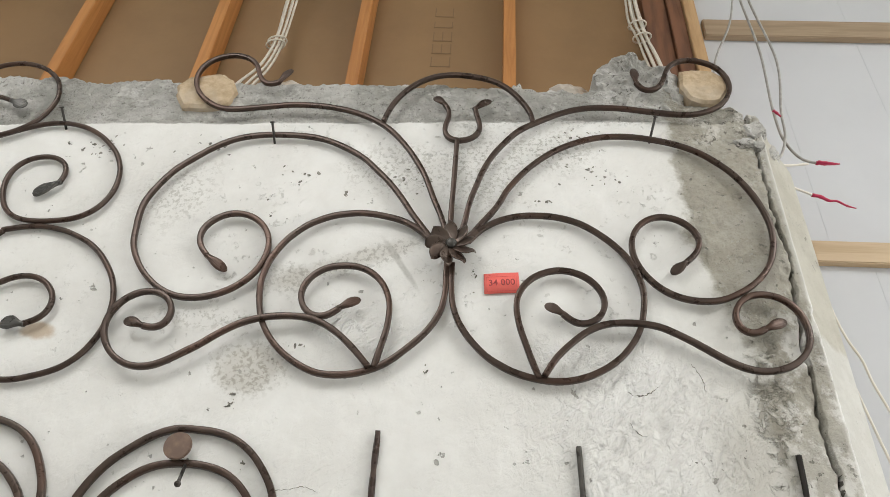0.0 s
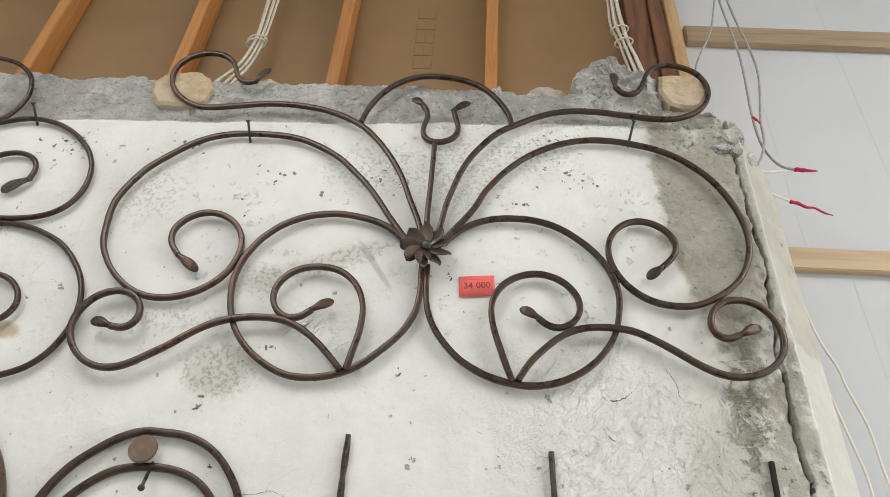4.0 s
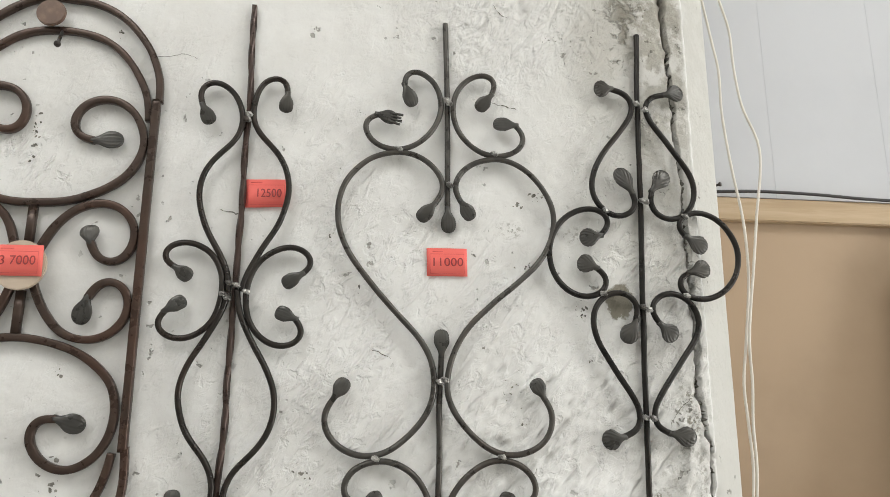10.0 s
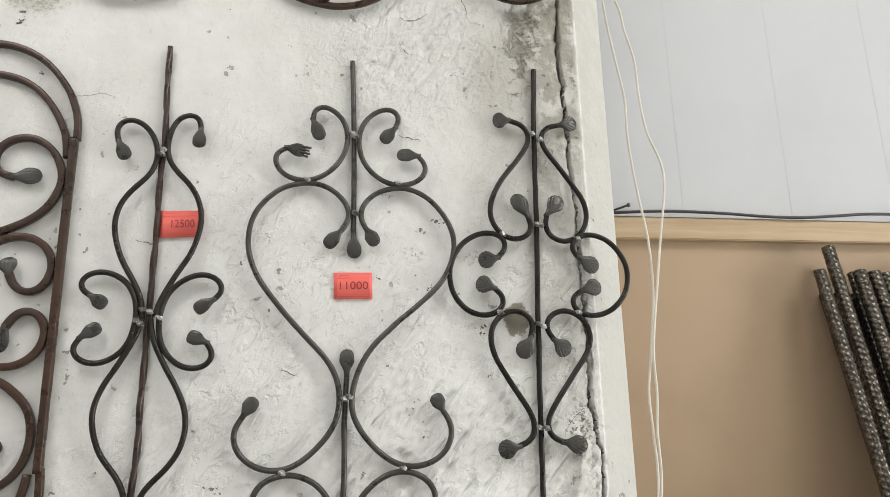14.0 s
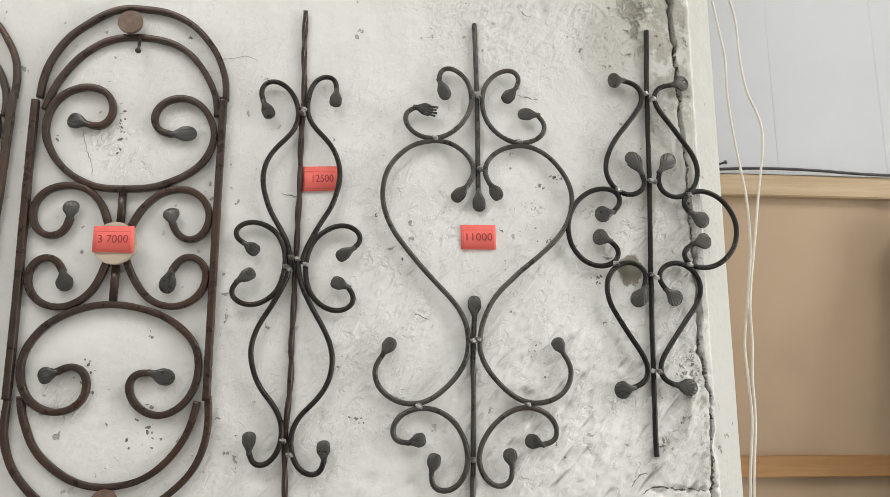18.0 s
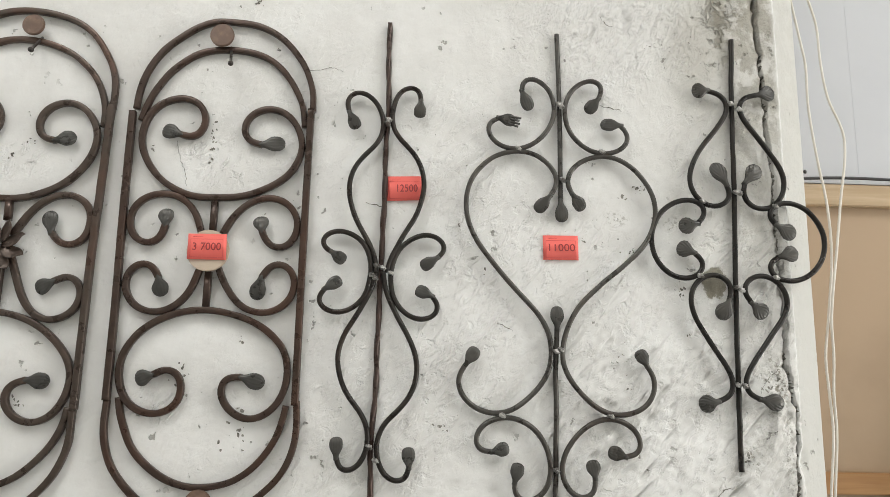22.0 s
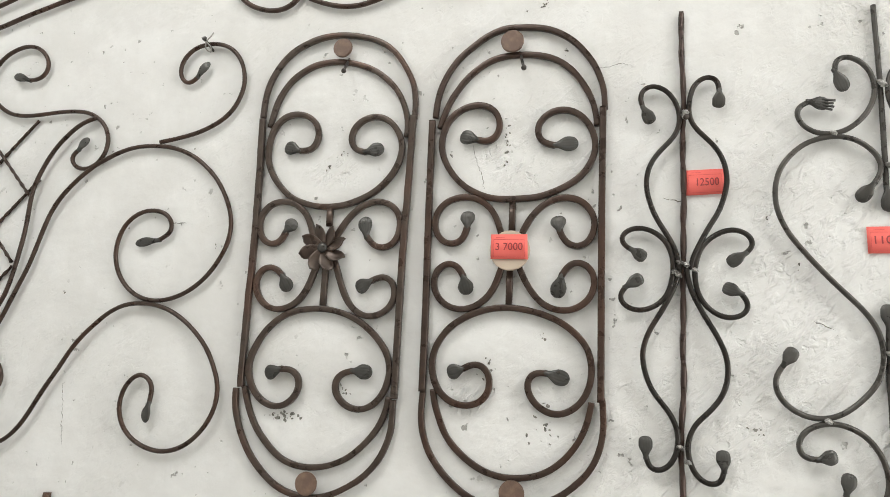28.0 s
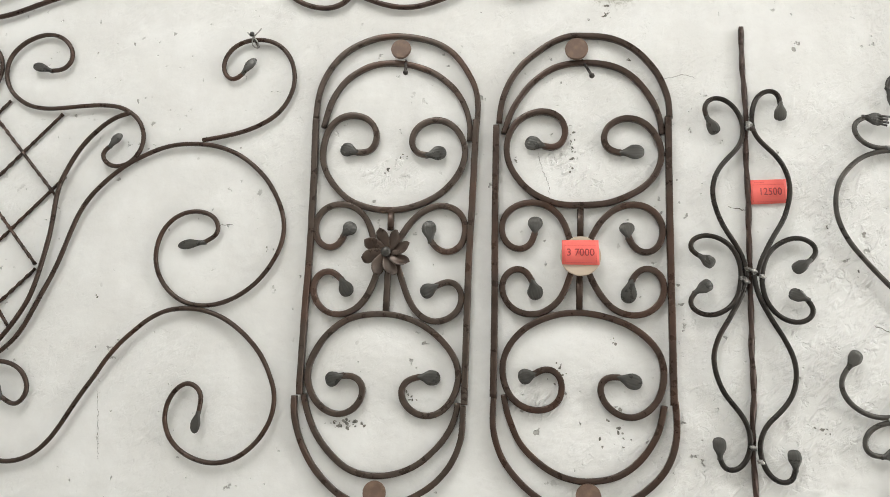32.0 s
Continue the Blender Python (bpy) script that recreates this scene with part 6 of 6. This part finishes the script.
for z0, z1, x0 in ((1.922, 1.972, 0.42), (1.302, 1.346, 0.42), (2.737, 2.799, 0.42), (3.566, 3.645, 0.50)):
    b = thing("batten", "pale sawn pine batten nailed across the wall", "batten", "horizontal battens", (1.4, BACK - 0.02, z0))
    part("board", box("board", (x0, BACK - 0.022, z0), (4.2, BACK - 0.001, z1), BATTEN_ORANGE if z1 < 1.5 else BATTEN_GREY if z1 > 3 else BATTEN_WOOD, 0.0025), b)
loft = thing("hardboard_sheet", "brown hardboard sheets behind upright studs above the wall", "board", at=(-1.0, BACK, 2.7))
for a, b in ((-2.7, -1.385), (-1.385, -0.09), (-0.09, 0.44)):
    part("sheet", box("sheet", (a + 0.001, BACK - 0.004, 2.6), (b - 0.001, BACK + 0.011, 4.2), BOARD, 0.0012), loft)
for x in (-2.25, -1.82, -1.39, -0.967, -0.526, -0.09):
    s = thing("stud", "upright orange pine stud fixed on edge to the boards", "stud", "upright studs", (x, 0.32, 2.7))
    part("board", box("board", (x - 0.019, 0.275, 2.7), (x + 0.016, BACK - 0.005, 4.2), STUD_WOOD, 0.002), s)
post = thing("corner_post", "corner post of dark and pale pine boards above the wall", "post", at=(0.42, 0.3, 2.75))
part("dark_board", box("dark_board", (0.318, 0.306, 2.75), (0.388, BACK - 0.005, 4.2), STUD_DARK, 0.002), post, "dark brown pine board")
part("middle_board", box("middle_board", (0.390, 0.296, 2.75), (0.434, BACK - 0.005, 4.2), STUD_DARK, 0.002), post, "dark brown pine board")
part("pale_board", box("pale_board", (0.436, 0.286, 2.75), (0.470, BACK - 0.001, 4.2), STUD_PALE, 0.002), post, "pale pine board")
# faint stamp on the board: unreadable, as strokes
stamp = thing("board_stamp", "faint dark stamp on the brown hardboard", "stamp", at=(-0.28, BACK - 0.005, 3.5))
for k, (z, tall, bars) in enumerate(((3.415, 0.045, 2), (3.475, 0.045, 3), (3.535, 0.045, 3), (3.60, 0.030, 2), (3.655, 0.045, 2))):
    for b in range(bars):
        x = -0.322 + 0.055 * b / (bars - 1)
        part("stroke", box("stroke", (x, BACK - 0.0055, z), (x + 0.003, BACK - 0.0045, z + tall), STAMP, 0), stamp)
    part("stroke", box("stroke", (-0.319, BACK - 0.0055, z), (-0.267, BACK - 0.0045, z + 0.003), STAMP, 0), stamp)

# ---- log ends and mortar on top of the wall ----


def slab(name, outline, front, back, material, seed, jag=0.05, rough=0.004):
    """A rough block: its outline (x, z) in the wall's plane, broken edges, an uneven front face."""
    o = np.array(outline)
    mid, k, rings = o.mean(0), 72, 9
    ang = np.arctan2(o[:, 1] - mid[1], o[:, 0] - mid[0])
    order = np.argsort(ang)
    closed = np.vstack([o[order], o[order][:1]]) - mid
    rim = []
    for i in range(k):
        a = -math.pi + 2 * math.pi * i / k
        d = np.array((math.cos(a), math.sin(a)))
        best = 0.0
        for p, q in zip(closed, closed[1:]):
            e = q - p
            den = d[0] * e[1] - d[1] * e[0]
            if abs(den) < 1e-9:
                continue
            r, u = (p[0] * e[1] - p[1] * e[0]) / den, (p[0] * d[1] - p[1] * d[0]) / den
            if r > 0 and -1e-6 <= u <= 1 + 1e-6:
                best = max(best, r)
        best *= 1 + jag * noise.noise(Vector((d[0] * 5, d[1] * 5, seed))) + jag * 0.6 * noise.noise(Vector((d[0] * 14, d[1] * 14, seed)))
        rim.append(d * best)
    verts, faces = [], []
    for r in range(rings):
        s = (r + 0.4) / (rings - 0.6)
        for p in rim:
            x, z = mid + p * s
            dip = rough * noise.noise(Vector((x * 22, seed, z * 22))) + rough * 0.6 * noise.noise(Vector((x * 70, seed, z * 70)))
            verts.append((x, front + dip + (0.006 if r == rings - 1 else 0), z))
    for depth, s in ((0.35, 1.0), (1.0, 0.97)):
        for p in rim:
            x, z = mid + p * s * (1 + 0.03 * noise.noise(Vector((p[0] * 60, p[1] * 60, depth))))
            verts.append((x, front + (back - front) * depth, z))
    for r in range(rings + 1):
        for i in range(k):
            faces.append((r * k + i, (r + 1) * k + i, (r + 1) * k + (i + 1) % k, r * k + (i + 1) % k))
    faces.append(tuple(range(k)))
    faces.append(tuple(range((rings + 2) * k - 1, (rings + 1) * k - 1, -1)))
    return mesh_of(name, verts, faces, material, False)


for x, z, outline in (
    (-0.768, 2.905, [(-0.832, 2.919), (-0.813, 2.946), (-0.786, 2.953), (-0.740, 2.958), (-0.712, 2.940), (-0.697, 2.909), (-0.708, 2.869), (-0.734, 2.852), (-0.804, 2.850), (-0.825, 2.885)]),
    (0.312, 2.955, [(0.264, 2.999), (0.290, 3.004), (0.336, 3.001), (0.359, 2.978), (0.358, 2.938), (0.336, 2.902), (0.305, 2.899), (0.278, 2.908), (0.259, 2.945)]),
):
    log = thing("log_end", "sawn pale end of a ceiling log bedded in the wall top", "log", "log ends", (x, 0.1, z))
    part("log", slab("log", outline, -0.002, 0.34, LOG_WOOD, x * 7, 0.035, 0.003), log)


def lump(label, centre, size, seed):
    ob = thing("mortar_lump", label, "mortar lump", "mortar lumps on the wall top", (centre[0], centre[1], centre[2] - size[2]))
    bm = bmesh.new()
    bmesh.ops.create_icosphere(bm, subdivisions=4, radius=1)
    for v in bm.verts:
        d = v.co.copy()
        k = 1 + 0.35 * noise.noise(d * 1.4 + Vector((seed, 0, 0))) + 0.14 * noise.noise(d * 4.5 + Vector((0, seed, 0))) + 0.05 * noise.noise(d * 15)
        d = Vector([max(-0.82, min(0.82, c * k)) for c in d])
        v.co = Vector((centre[0] + d.x * size[0], centre[1] + d.y * size[1], centre[2] + d.z * size[2]))
    me = bpy.data.meshes.new("chunk")
    bm.to_mesh(me)
    bm.free()
    me.materials.append(MORTAR)
    part("chunk", me, ob)


n = Nodes("grey_mortar", 0.95)
f, g = n.noise(60, 6, 0.7), n.noise(9, 4)
c = n.mix(n.ramp(g, 0.38, 0.62), n.mix(n.ramp(f, 0.3, 0.7), (0.24, 0.23, 0.205), (0.50, 0.49, 0.46)), (0.64, 0.63, 0.605))
c = n.mix(n.ramp(n.noise(95, 4, 0.7), 0.58, 0.66, 0.0, 0.85), c, (0.085, 0.08, 0.068))
MORTAR = n.finish(c, 0.95, n.math("ADD", f, n.math("MULTIPLY", g, 0.8)), 1.0, 0.010)
n = Nodes("tan_rubble", 0.95)
f, g = n.noise(55, 6, 0.7), n.noise(12, 4)
RUBBLE = n.finish(n.mix(n.ramp(g, 0.38, 0.62), n.mix(n.ramp(f, 0.3, 0.7), (0.36, 0.27, 0.20), (0.52, 0.43, 0.345)), (0.56, 0.51, 0.45)), 0.95, f, 0.9, 0.006)
plate = thing("mortar_lump", "rough grey slab of broken mortar on the wall top", "mortar lump", "mortar lumps on the wall top", (0.172, 0.075, 2.88))
part("chunk", slab("chunk", [(0.076, 2.994), (0.099, 3.031), (0.129, 3.064), (0.160, 3.065), (0.234, 3.019), (0.262, 2.994), (0.268, 2.905), (0.216, 2.878), (0.146, 2.880), (0.106, 2.895), (0.086, 2.948)], 0.009, 0.13, MORTAR, 3.3, 0.09, 0.020), plate)
for outline in (
    [(-1.100, 2.92), (-1.095, 2.972), (-1.070, 2.990), (-1.020, 2.980), (-0.960, 3.002), (-0.900, 2.983), (-0.875, 2.92)],
    [(-0.730, 2.92), (-0.718, 2.982), (-0.665, 3.005), (-0.600, 3.012), (-0.562, 2.990), (-0.550, 2.92)],
    [(-0.020, 2.92), (-0.012, 3.010), (0.040, 3.032), (0.076, 3.010), (0.085, 2.92)],
):
    slice_x = sum(p[0] for p in outline) / len(outline)
    rubble = thing("rubble_slab", "broken tan slab of rubble bedded on the wall top", "rubble", "rubble on the wall top", (slice_x, 0.1, 2.93))
    part("chunk", slab("chunk", outline, 0.06, 0.17, RUBBLE, slice_x * 9, 0.05, 0.010), rubble)
lump("small broken lump of mortar on the wall corner", (0.432, 0.075, 2.81), (0.024, 0.04, 0.024), 8.1)
for x, z, sx, sz in ((0.366, 2.789, 0.026, 0.013), (0.391, 2.781, 0.016, 0.015), (0.418, 2.786, 0.022, 0.019), (0.441, 2.790, 0.012, 0.013), (0.396, 2.829, 0.027, 0.026)):
    lump("broken grey stone bedded in the wall corner", (x, max(0.014, (x - 0.40) * 0.95 + 0.020), z), (sx, 0.017, sz), x * 61 + z)
lump("small broken lump of mortar on the wall top", (-0.088, 0.05, 2.955), (0.014, 0.03, 0.03), 5.7)
for k in range(16):
    px = -2.2 + 0.155 * k + 0.05 * noise.noise(Vector((k * 3.1, 0, 0)))
    if not (-0.86 < px < -0.66) and px < 0.03:
        lump("small broken lump of mortar on the wall top", (px, 0.05, wall_top(px) + 0.002), (0.03 + 0.02 * noise.noise(Vector((k * 1.3, 5, 0))), 0.035, 0.016), k * 1.7)

# ---- cables ----
for dx, dy in ((-0.014, 0.0), (-0.006, -0.008), (0.002, 0.004), (0.009, -0.006), (0.016, 0.002)):
    cable("cable", "pale twin cable of a tied bundle running up the boards", [(-0.835 + dx * 0.6, 0.20 + dy, 2.93), (-0.822 + dx * 1.5, 0.255 + dy, 3.20), (-0.783 + dx, 0.272 + dy, 3.312), (-0.764 + dx * 0.8, 0.275 + dy, 3.426), (-0.762 + dx, 0.275 + dy, 3.63), (-0.76 + dx, 0.275 + dy, 4.2)], 0.0038, CABLE_AGED, "cable bundles")
    cable("cable", "pale twin cable of a tied bundle beside the corner post", [(0.302 + dx, 0.16 + dy, 3.02), (0.298 + dx * 1.2, 0.262 + dy, 3.39), (0.289 + dx, 0.272 + dy, 3.47), (0.277 + dx * 1.3, 0.275 + dy, 3.55), (0.273 + dx, 0.275 + dy, 3.66), (0.27 + dx, 0.275 + dy, 4.2)], 0.0038, CABLE_AGED, "cable bundles")
for x, y, z in ((-0.766, 0.272, 3.426), (-0.768, 0.272, 3.41), (0.288, 0.27, 3.47), (0.281, 0.272, 3.53)):
    ring = [(x + 0.026 * math.cos(a), y + 0.018 * math.sin(a), z + 0.006 * math.cos(a)) for a in np.linspace(0, 6.3, 20)]
    cable("cable_tie", "pale wire wound round a bundle of cables", ring, 0.0026, CABLE_AGED, "cable ties")
W = 0.25
cable("cable", "loose white cable hanging beside the wall corner", [(0.545, W, 2.90), (0.555, W, 2.66), (0.570, W, 2.42), (0.588, W, 2.29), (0.598, W, 2.22), (0.597, W, 2.13), (0.603, W, 2.05), (0.610, W, 1.99), (0.622, W, 1.90), (0.623, W, 1.79), (0.606, W, 1.66), (0.594, W, 1.58), (0.596, W, 1.51), (0.598, W, 1.43), (0.582, W, 1.28), (0.58, W, 0.9), (0.59, W, 0.3), (0.60, W, 0.02)], 0.0028, CABLE)
cable("cable", "loose white cable hanging beside the wall corner", [(0.56, W, 2.88), (0.568, W, 2.66), (0.578, W, 2.54), (0.589, W, 2.485), (0.605, W, 2.44), (0.611, W, 2.395), (0.629, W, 2.315), (0.632, W, 2.23), (0.642, W, 2.145), (0.671, W, 2.053), (0.650, W, 1.90), (0.631, W - 0.01, 1.814), (0.608, W - 0.008, 1.66), (0.611, W, 1.58), (0.603, W - 0.004, 1.51), (0.605, W, 1.43), (0.590, W, 1.28), (0.585, W, 0.9), (0.60, W, 0.3), (0.62, W, 0.02)], 0.0028, CABLE)
cable("cable", "grey twin cable hanging down to bare red ends", [(0.565, 0.22, 3.95), (0.571, 0.22, 3.58), (0.58, 0.22, 3.351), (0.566, 0.22, 3.108), (0.572, 0.22, 3.009), (0.600, 0.22, 2.955), (0.632, 0.22, 2.944)], 0.0034, CABLE_GREY)
cable("cable", "grey twin cable hanging down to bare red ends", [(0.585, 0.22, 3.95), (0.595, 0.22, 3.582), (0.616, 0.22, 3.306), (0.584, 0.22, 3.109), (0.574, 0.215, 3.029), (0.530, 0.19, 2.93), (0.49, 0.16, 2.90)], 0.0034, CABLE_GREY)
cable("cable", "pale cable curving from the post over the wall end", [(0.557, 0.22, 3.62), (0.52, 0.22, 3.47), (0.462, 0.23, 3.33), (0.447, 0.24, 3.25), (0.45, 0.25, 3.0)], 0.003, CABLE_GREY)
cable("cable", "short pale cable end sticking out of the wall corner", [(0.488, 0.17, 2.90), (0.55, 0.21, 2.925), (0.609, 0.22, 2.941)], 0.0028, CABLE)
cable("cable", "short pale cable end sticking out of the wall corner", [(0.488, 0.17, 2.84), (0.56, 0.21, 2.852), (0.60, 0.22, 2.842)], 0.0028, CABLE)
for pts in ([(0.628, 0.22, 2.945), (0.652, 0.22, 2.942), (0.678, 0.22, 2.943)], [(0.630, 0.215, 2.943), (0.655, 0.21, 2.936), (0.676, 0.21, 2.934)], [(0.594, 0.22, 2.844), (0.612, 0.22, 2.840), (0.628, 0.22, 2.829), (0.646, 0.22, 2.828), (0.664, 0.22, 2.815), (0.683, 0.22, 2.808)], [(0.566, 0.218, 3.118), (0.572, 0.216, 3.108), (0.580, 0.218, 3.098)]):
    end = thing("cable_end", "frayed red taped end of a loose cable", "cable", "red cable ends", pts[0])
    frayed = lambda s: (1.15 - 0.75 * s) * (1 + 0.45 * noise.noise(Vector((s * 9, pts[0][0] * 40, 0))))
    part("tape", sweep("tape", spline(pts, 0.004), 0.0042, CABLE_RED, ROUND, 10, taper=frayed), end)
cable("cable", "black cable lying along the top of a batten", [(0.50, 0.325, 1.974), (0.60, 0.322, 1.980), (0.702, 0.322, 1.985), (0.841, 0.322, 1.983), (0.94, 0.322, 1.978), (1.029, 0.322, 1.977), (1.12, 0.322, 1.983), (1.212, 0.322, 1.990), (1.386, 0.322, 1.988), (1.7, 0.322, 1.980), (4.1, 0.322, 1.978)], 0.0036, CABLE_BLACK)

# ---- steel bars leaning on the back wall ----


def rebar(x, z, r, lean, ribbed, y=0.27, out=0.42):
    """A bar from its top (x, y, z) down to the floor."""
    foot = (x + lean * z, y - out, r)
    kind = "ribbed grey steel reinforcing bar leaning on the wall" if ribbed else "rusty brown steel bar leaning on the wall"
    ob = thing("reinforcing_bar" if ribbed else "steel_bar", kind, "steel bar", "steel bars leaning on the wall", foot)
    top = Vector((x, y, z))
    steps = 860 if ribbed else 24
    path = [tuple(Vector(foot).lerp(top, i / steps)) for i in range(steps + 1)]
    rib = (lambda s, k: 1 + 0.15 * max(0, math.sin(2 * math.pi * (s / 0.0135 - 4 * k))) ** 1.5 * (0.35 + 0.65 * abs(math.cos(2 * math.pi * k + 0.6)))) if ribbed else None
    part("bar", sweep("bar", path, r, REBAR if ribbed else PIPE, ROUND, 24 if ribbed else 14, rib=rib), ob)


for x, z, r, ribbed, y in (
    (1.035, 1.844, 0.0125, True, 0.29), (1.076, 1.902, 0.0135, True, 0.305), (1.100, 1.855, 0.010, True, 0.328),
    (1.128, 1.842, 0.0145, True, 0.285), (1.142, 1.848, 0.010, True, 0.326), (1.168, 1.842, 0.0135, True, 0.29),
    (1.203, 1.841, 0.0125, True, 0.30), (1.234, 1.819, 0.0125, False, 0.285), (1.267, 1.858, 0.0135, False, 0.30), (1.280, 1.80, 0.011, False, 0.33),
    (1.315, 1.870, 0.0135, False, 0.30), (1.345, 1.80, 0.012, False, 0.28), (1.372, 1.85, 0.0135, False, 0.30), (1.405, 1.83, 0.0125, True, 0.29),
    (1.44, 1.86, 0.0135, True, 0.30), (1.475, 1.82, 0.0125, True, 0.29), (1.51, 1.85, 0.0135, False, 0.30), (1.545, 1.84, 0.0125, True, 0.29),
    # the last four, mostly out of view, are added to block light from the right
    (1.072, 1.80, 0.0115, True, 0.336), (1.10, 1.80, 0.0125, True, 0.338), (1.150, 1.80, 0.0125, True, 0.335), (1.19, 1.81, 0.0125, False, 0.335), (1.225, 1.80, 0.0125, False, 0.335), (1.255, 1.80, 0.0125, False, 0.336), (1.33, 1.79, 0.013, False, 0.245), (1.39, 1.80, 0.013, False, 0.245), (1.455, 1.79, 0.013, False, 0.245), (1.52, 1.80, 0.013, False, 0.245),
):
    rebar(x, z, r, -0.005, ribbed, y)
# mostly unseen bars added behind and past the front ones to block side light
for k in range(18):
    rebar(1.16 + 0.021 * k, 1.72 + 0.05 * noise.noise(Vector((k * 2.7, 0, 0))), 0.0125, 0.02, False, 0.336, 0.08 + 0.08 * (k % 4))
for k in range(16):
    rebar(1.58 + 0.027 * k, 1.82 + 0.06 * noise.noise(Vector((k * 3.3, 0, 0))), 0.0135, -0.005, k % 3 == 0, 0.23 + 0.03 * (k % 3), 0.45)


# ---- unseen shell of the room, added to bounce the lamps' light ----
tagged(new("floor", box("floor", (-2.7, -3.2, -0.1), (4.2, 0.45, 0.0), CONCRETE, 0)), "plain grey concrete floor", "floor", kind="structure")
# unseen ceiling, its two openings made for the added overhead lamps
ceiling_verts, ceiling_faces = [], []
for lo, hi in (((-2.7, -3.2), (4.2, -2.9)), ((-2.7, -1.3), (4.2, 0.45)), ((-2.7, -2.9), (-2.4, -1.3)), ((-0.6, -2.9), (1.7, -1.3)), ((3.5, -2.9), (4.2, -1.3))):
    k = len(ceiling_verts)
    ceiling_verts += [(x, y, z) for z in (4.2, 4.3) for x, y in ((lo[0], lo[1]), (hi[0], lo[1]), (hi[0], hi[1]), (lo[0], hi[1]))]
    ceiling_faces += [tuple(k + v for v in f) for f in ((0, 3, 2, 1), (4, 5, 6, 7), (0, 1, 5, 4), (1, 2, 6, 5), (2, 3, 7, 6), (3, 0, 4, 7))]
tagged(new("ceiling", mesh_of("ceiling", ceiling_verts, ceiling_faces, ROOM_WHITE, False)), "unseen pale ceiling with two openings for added lamps", "ceiling", kind="structure")
tagged(new("wall_west", box("wall_west", (-2.8, -3.2, 0), (-2.7, 0.45, 4.2), ROOM_WHITE, 0)), "plain pale side wall", "wall", kind="structure")
# unseen east wall, left open where the added side lamp stands
east = [(-3.2, -2.2, 0.0, 4.2), (-1.0, 0.45, 0.0, 4.2), (-2.2, -1.0, 2.15, 4.2)]
east_verts, east_faces = [], []
for y0, y1, z0, z1 in east:
    k = len(east_verts)
    east_verts += [(x, y, z) for x in (4.2, 4.3) for y, z in ((y0, z0), (y1, z0), (y1, z1), (y0, z1))]
    east_faces += [tuple(k + v for v in f) for f in ((0, 3, 2, 1), (4, 5, 6, 7), (0, 1, 5, 4), (1, 2, 6, 5), (2, 3, 7, 6), (3, 0, 4, 7))]
tagged(new("wall_east", mesh_of("wall_east", east_verts, east_faces, ROOM_WHITE, False)), "unseen pale side wall with an opening for an added lamp", "wall", kind="structure")
tagged(new("wall_south", box("wall_south", (-2.7, -3.3, 0), (4.2, -3.2, 4.2), ROOM_WHITE, 0)), "plain pale wall", "wall", kind="structure")
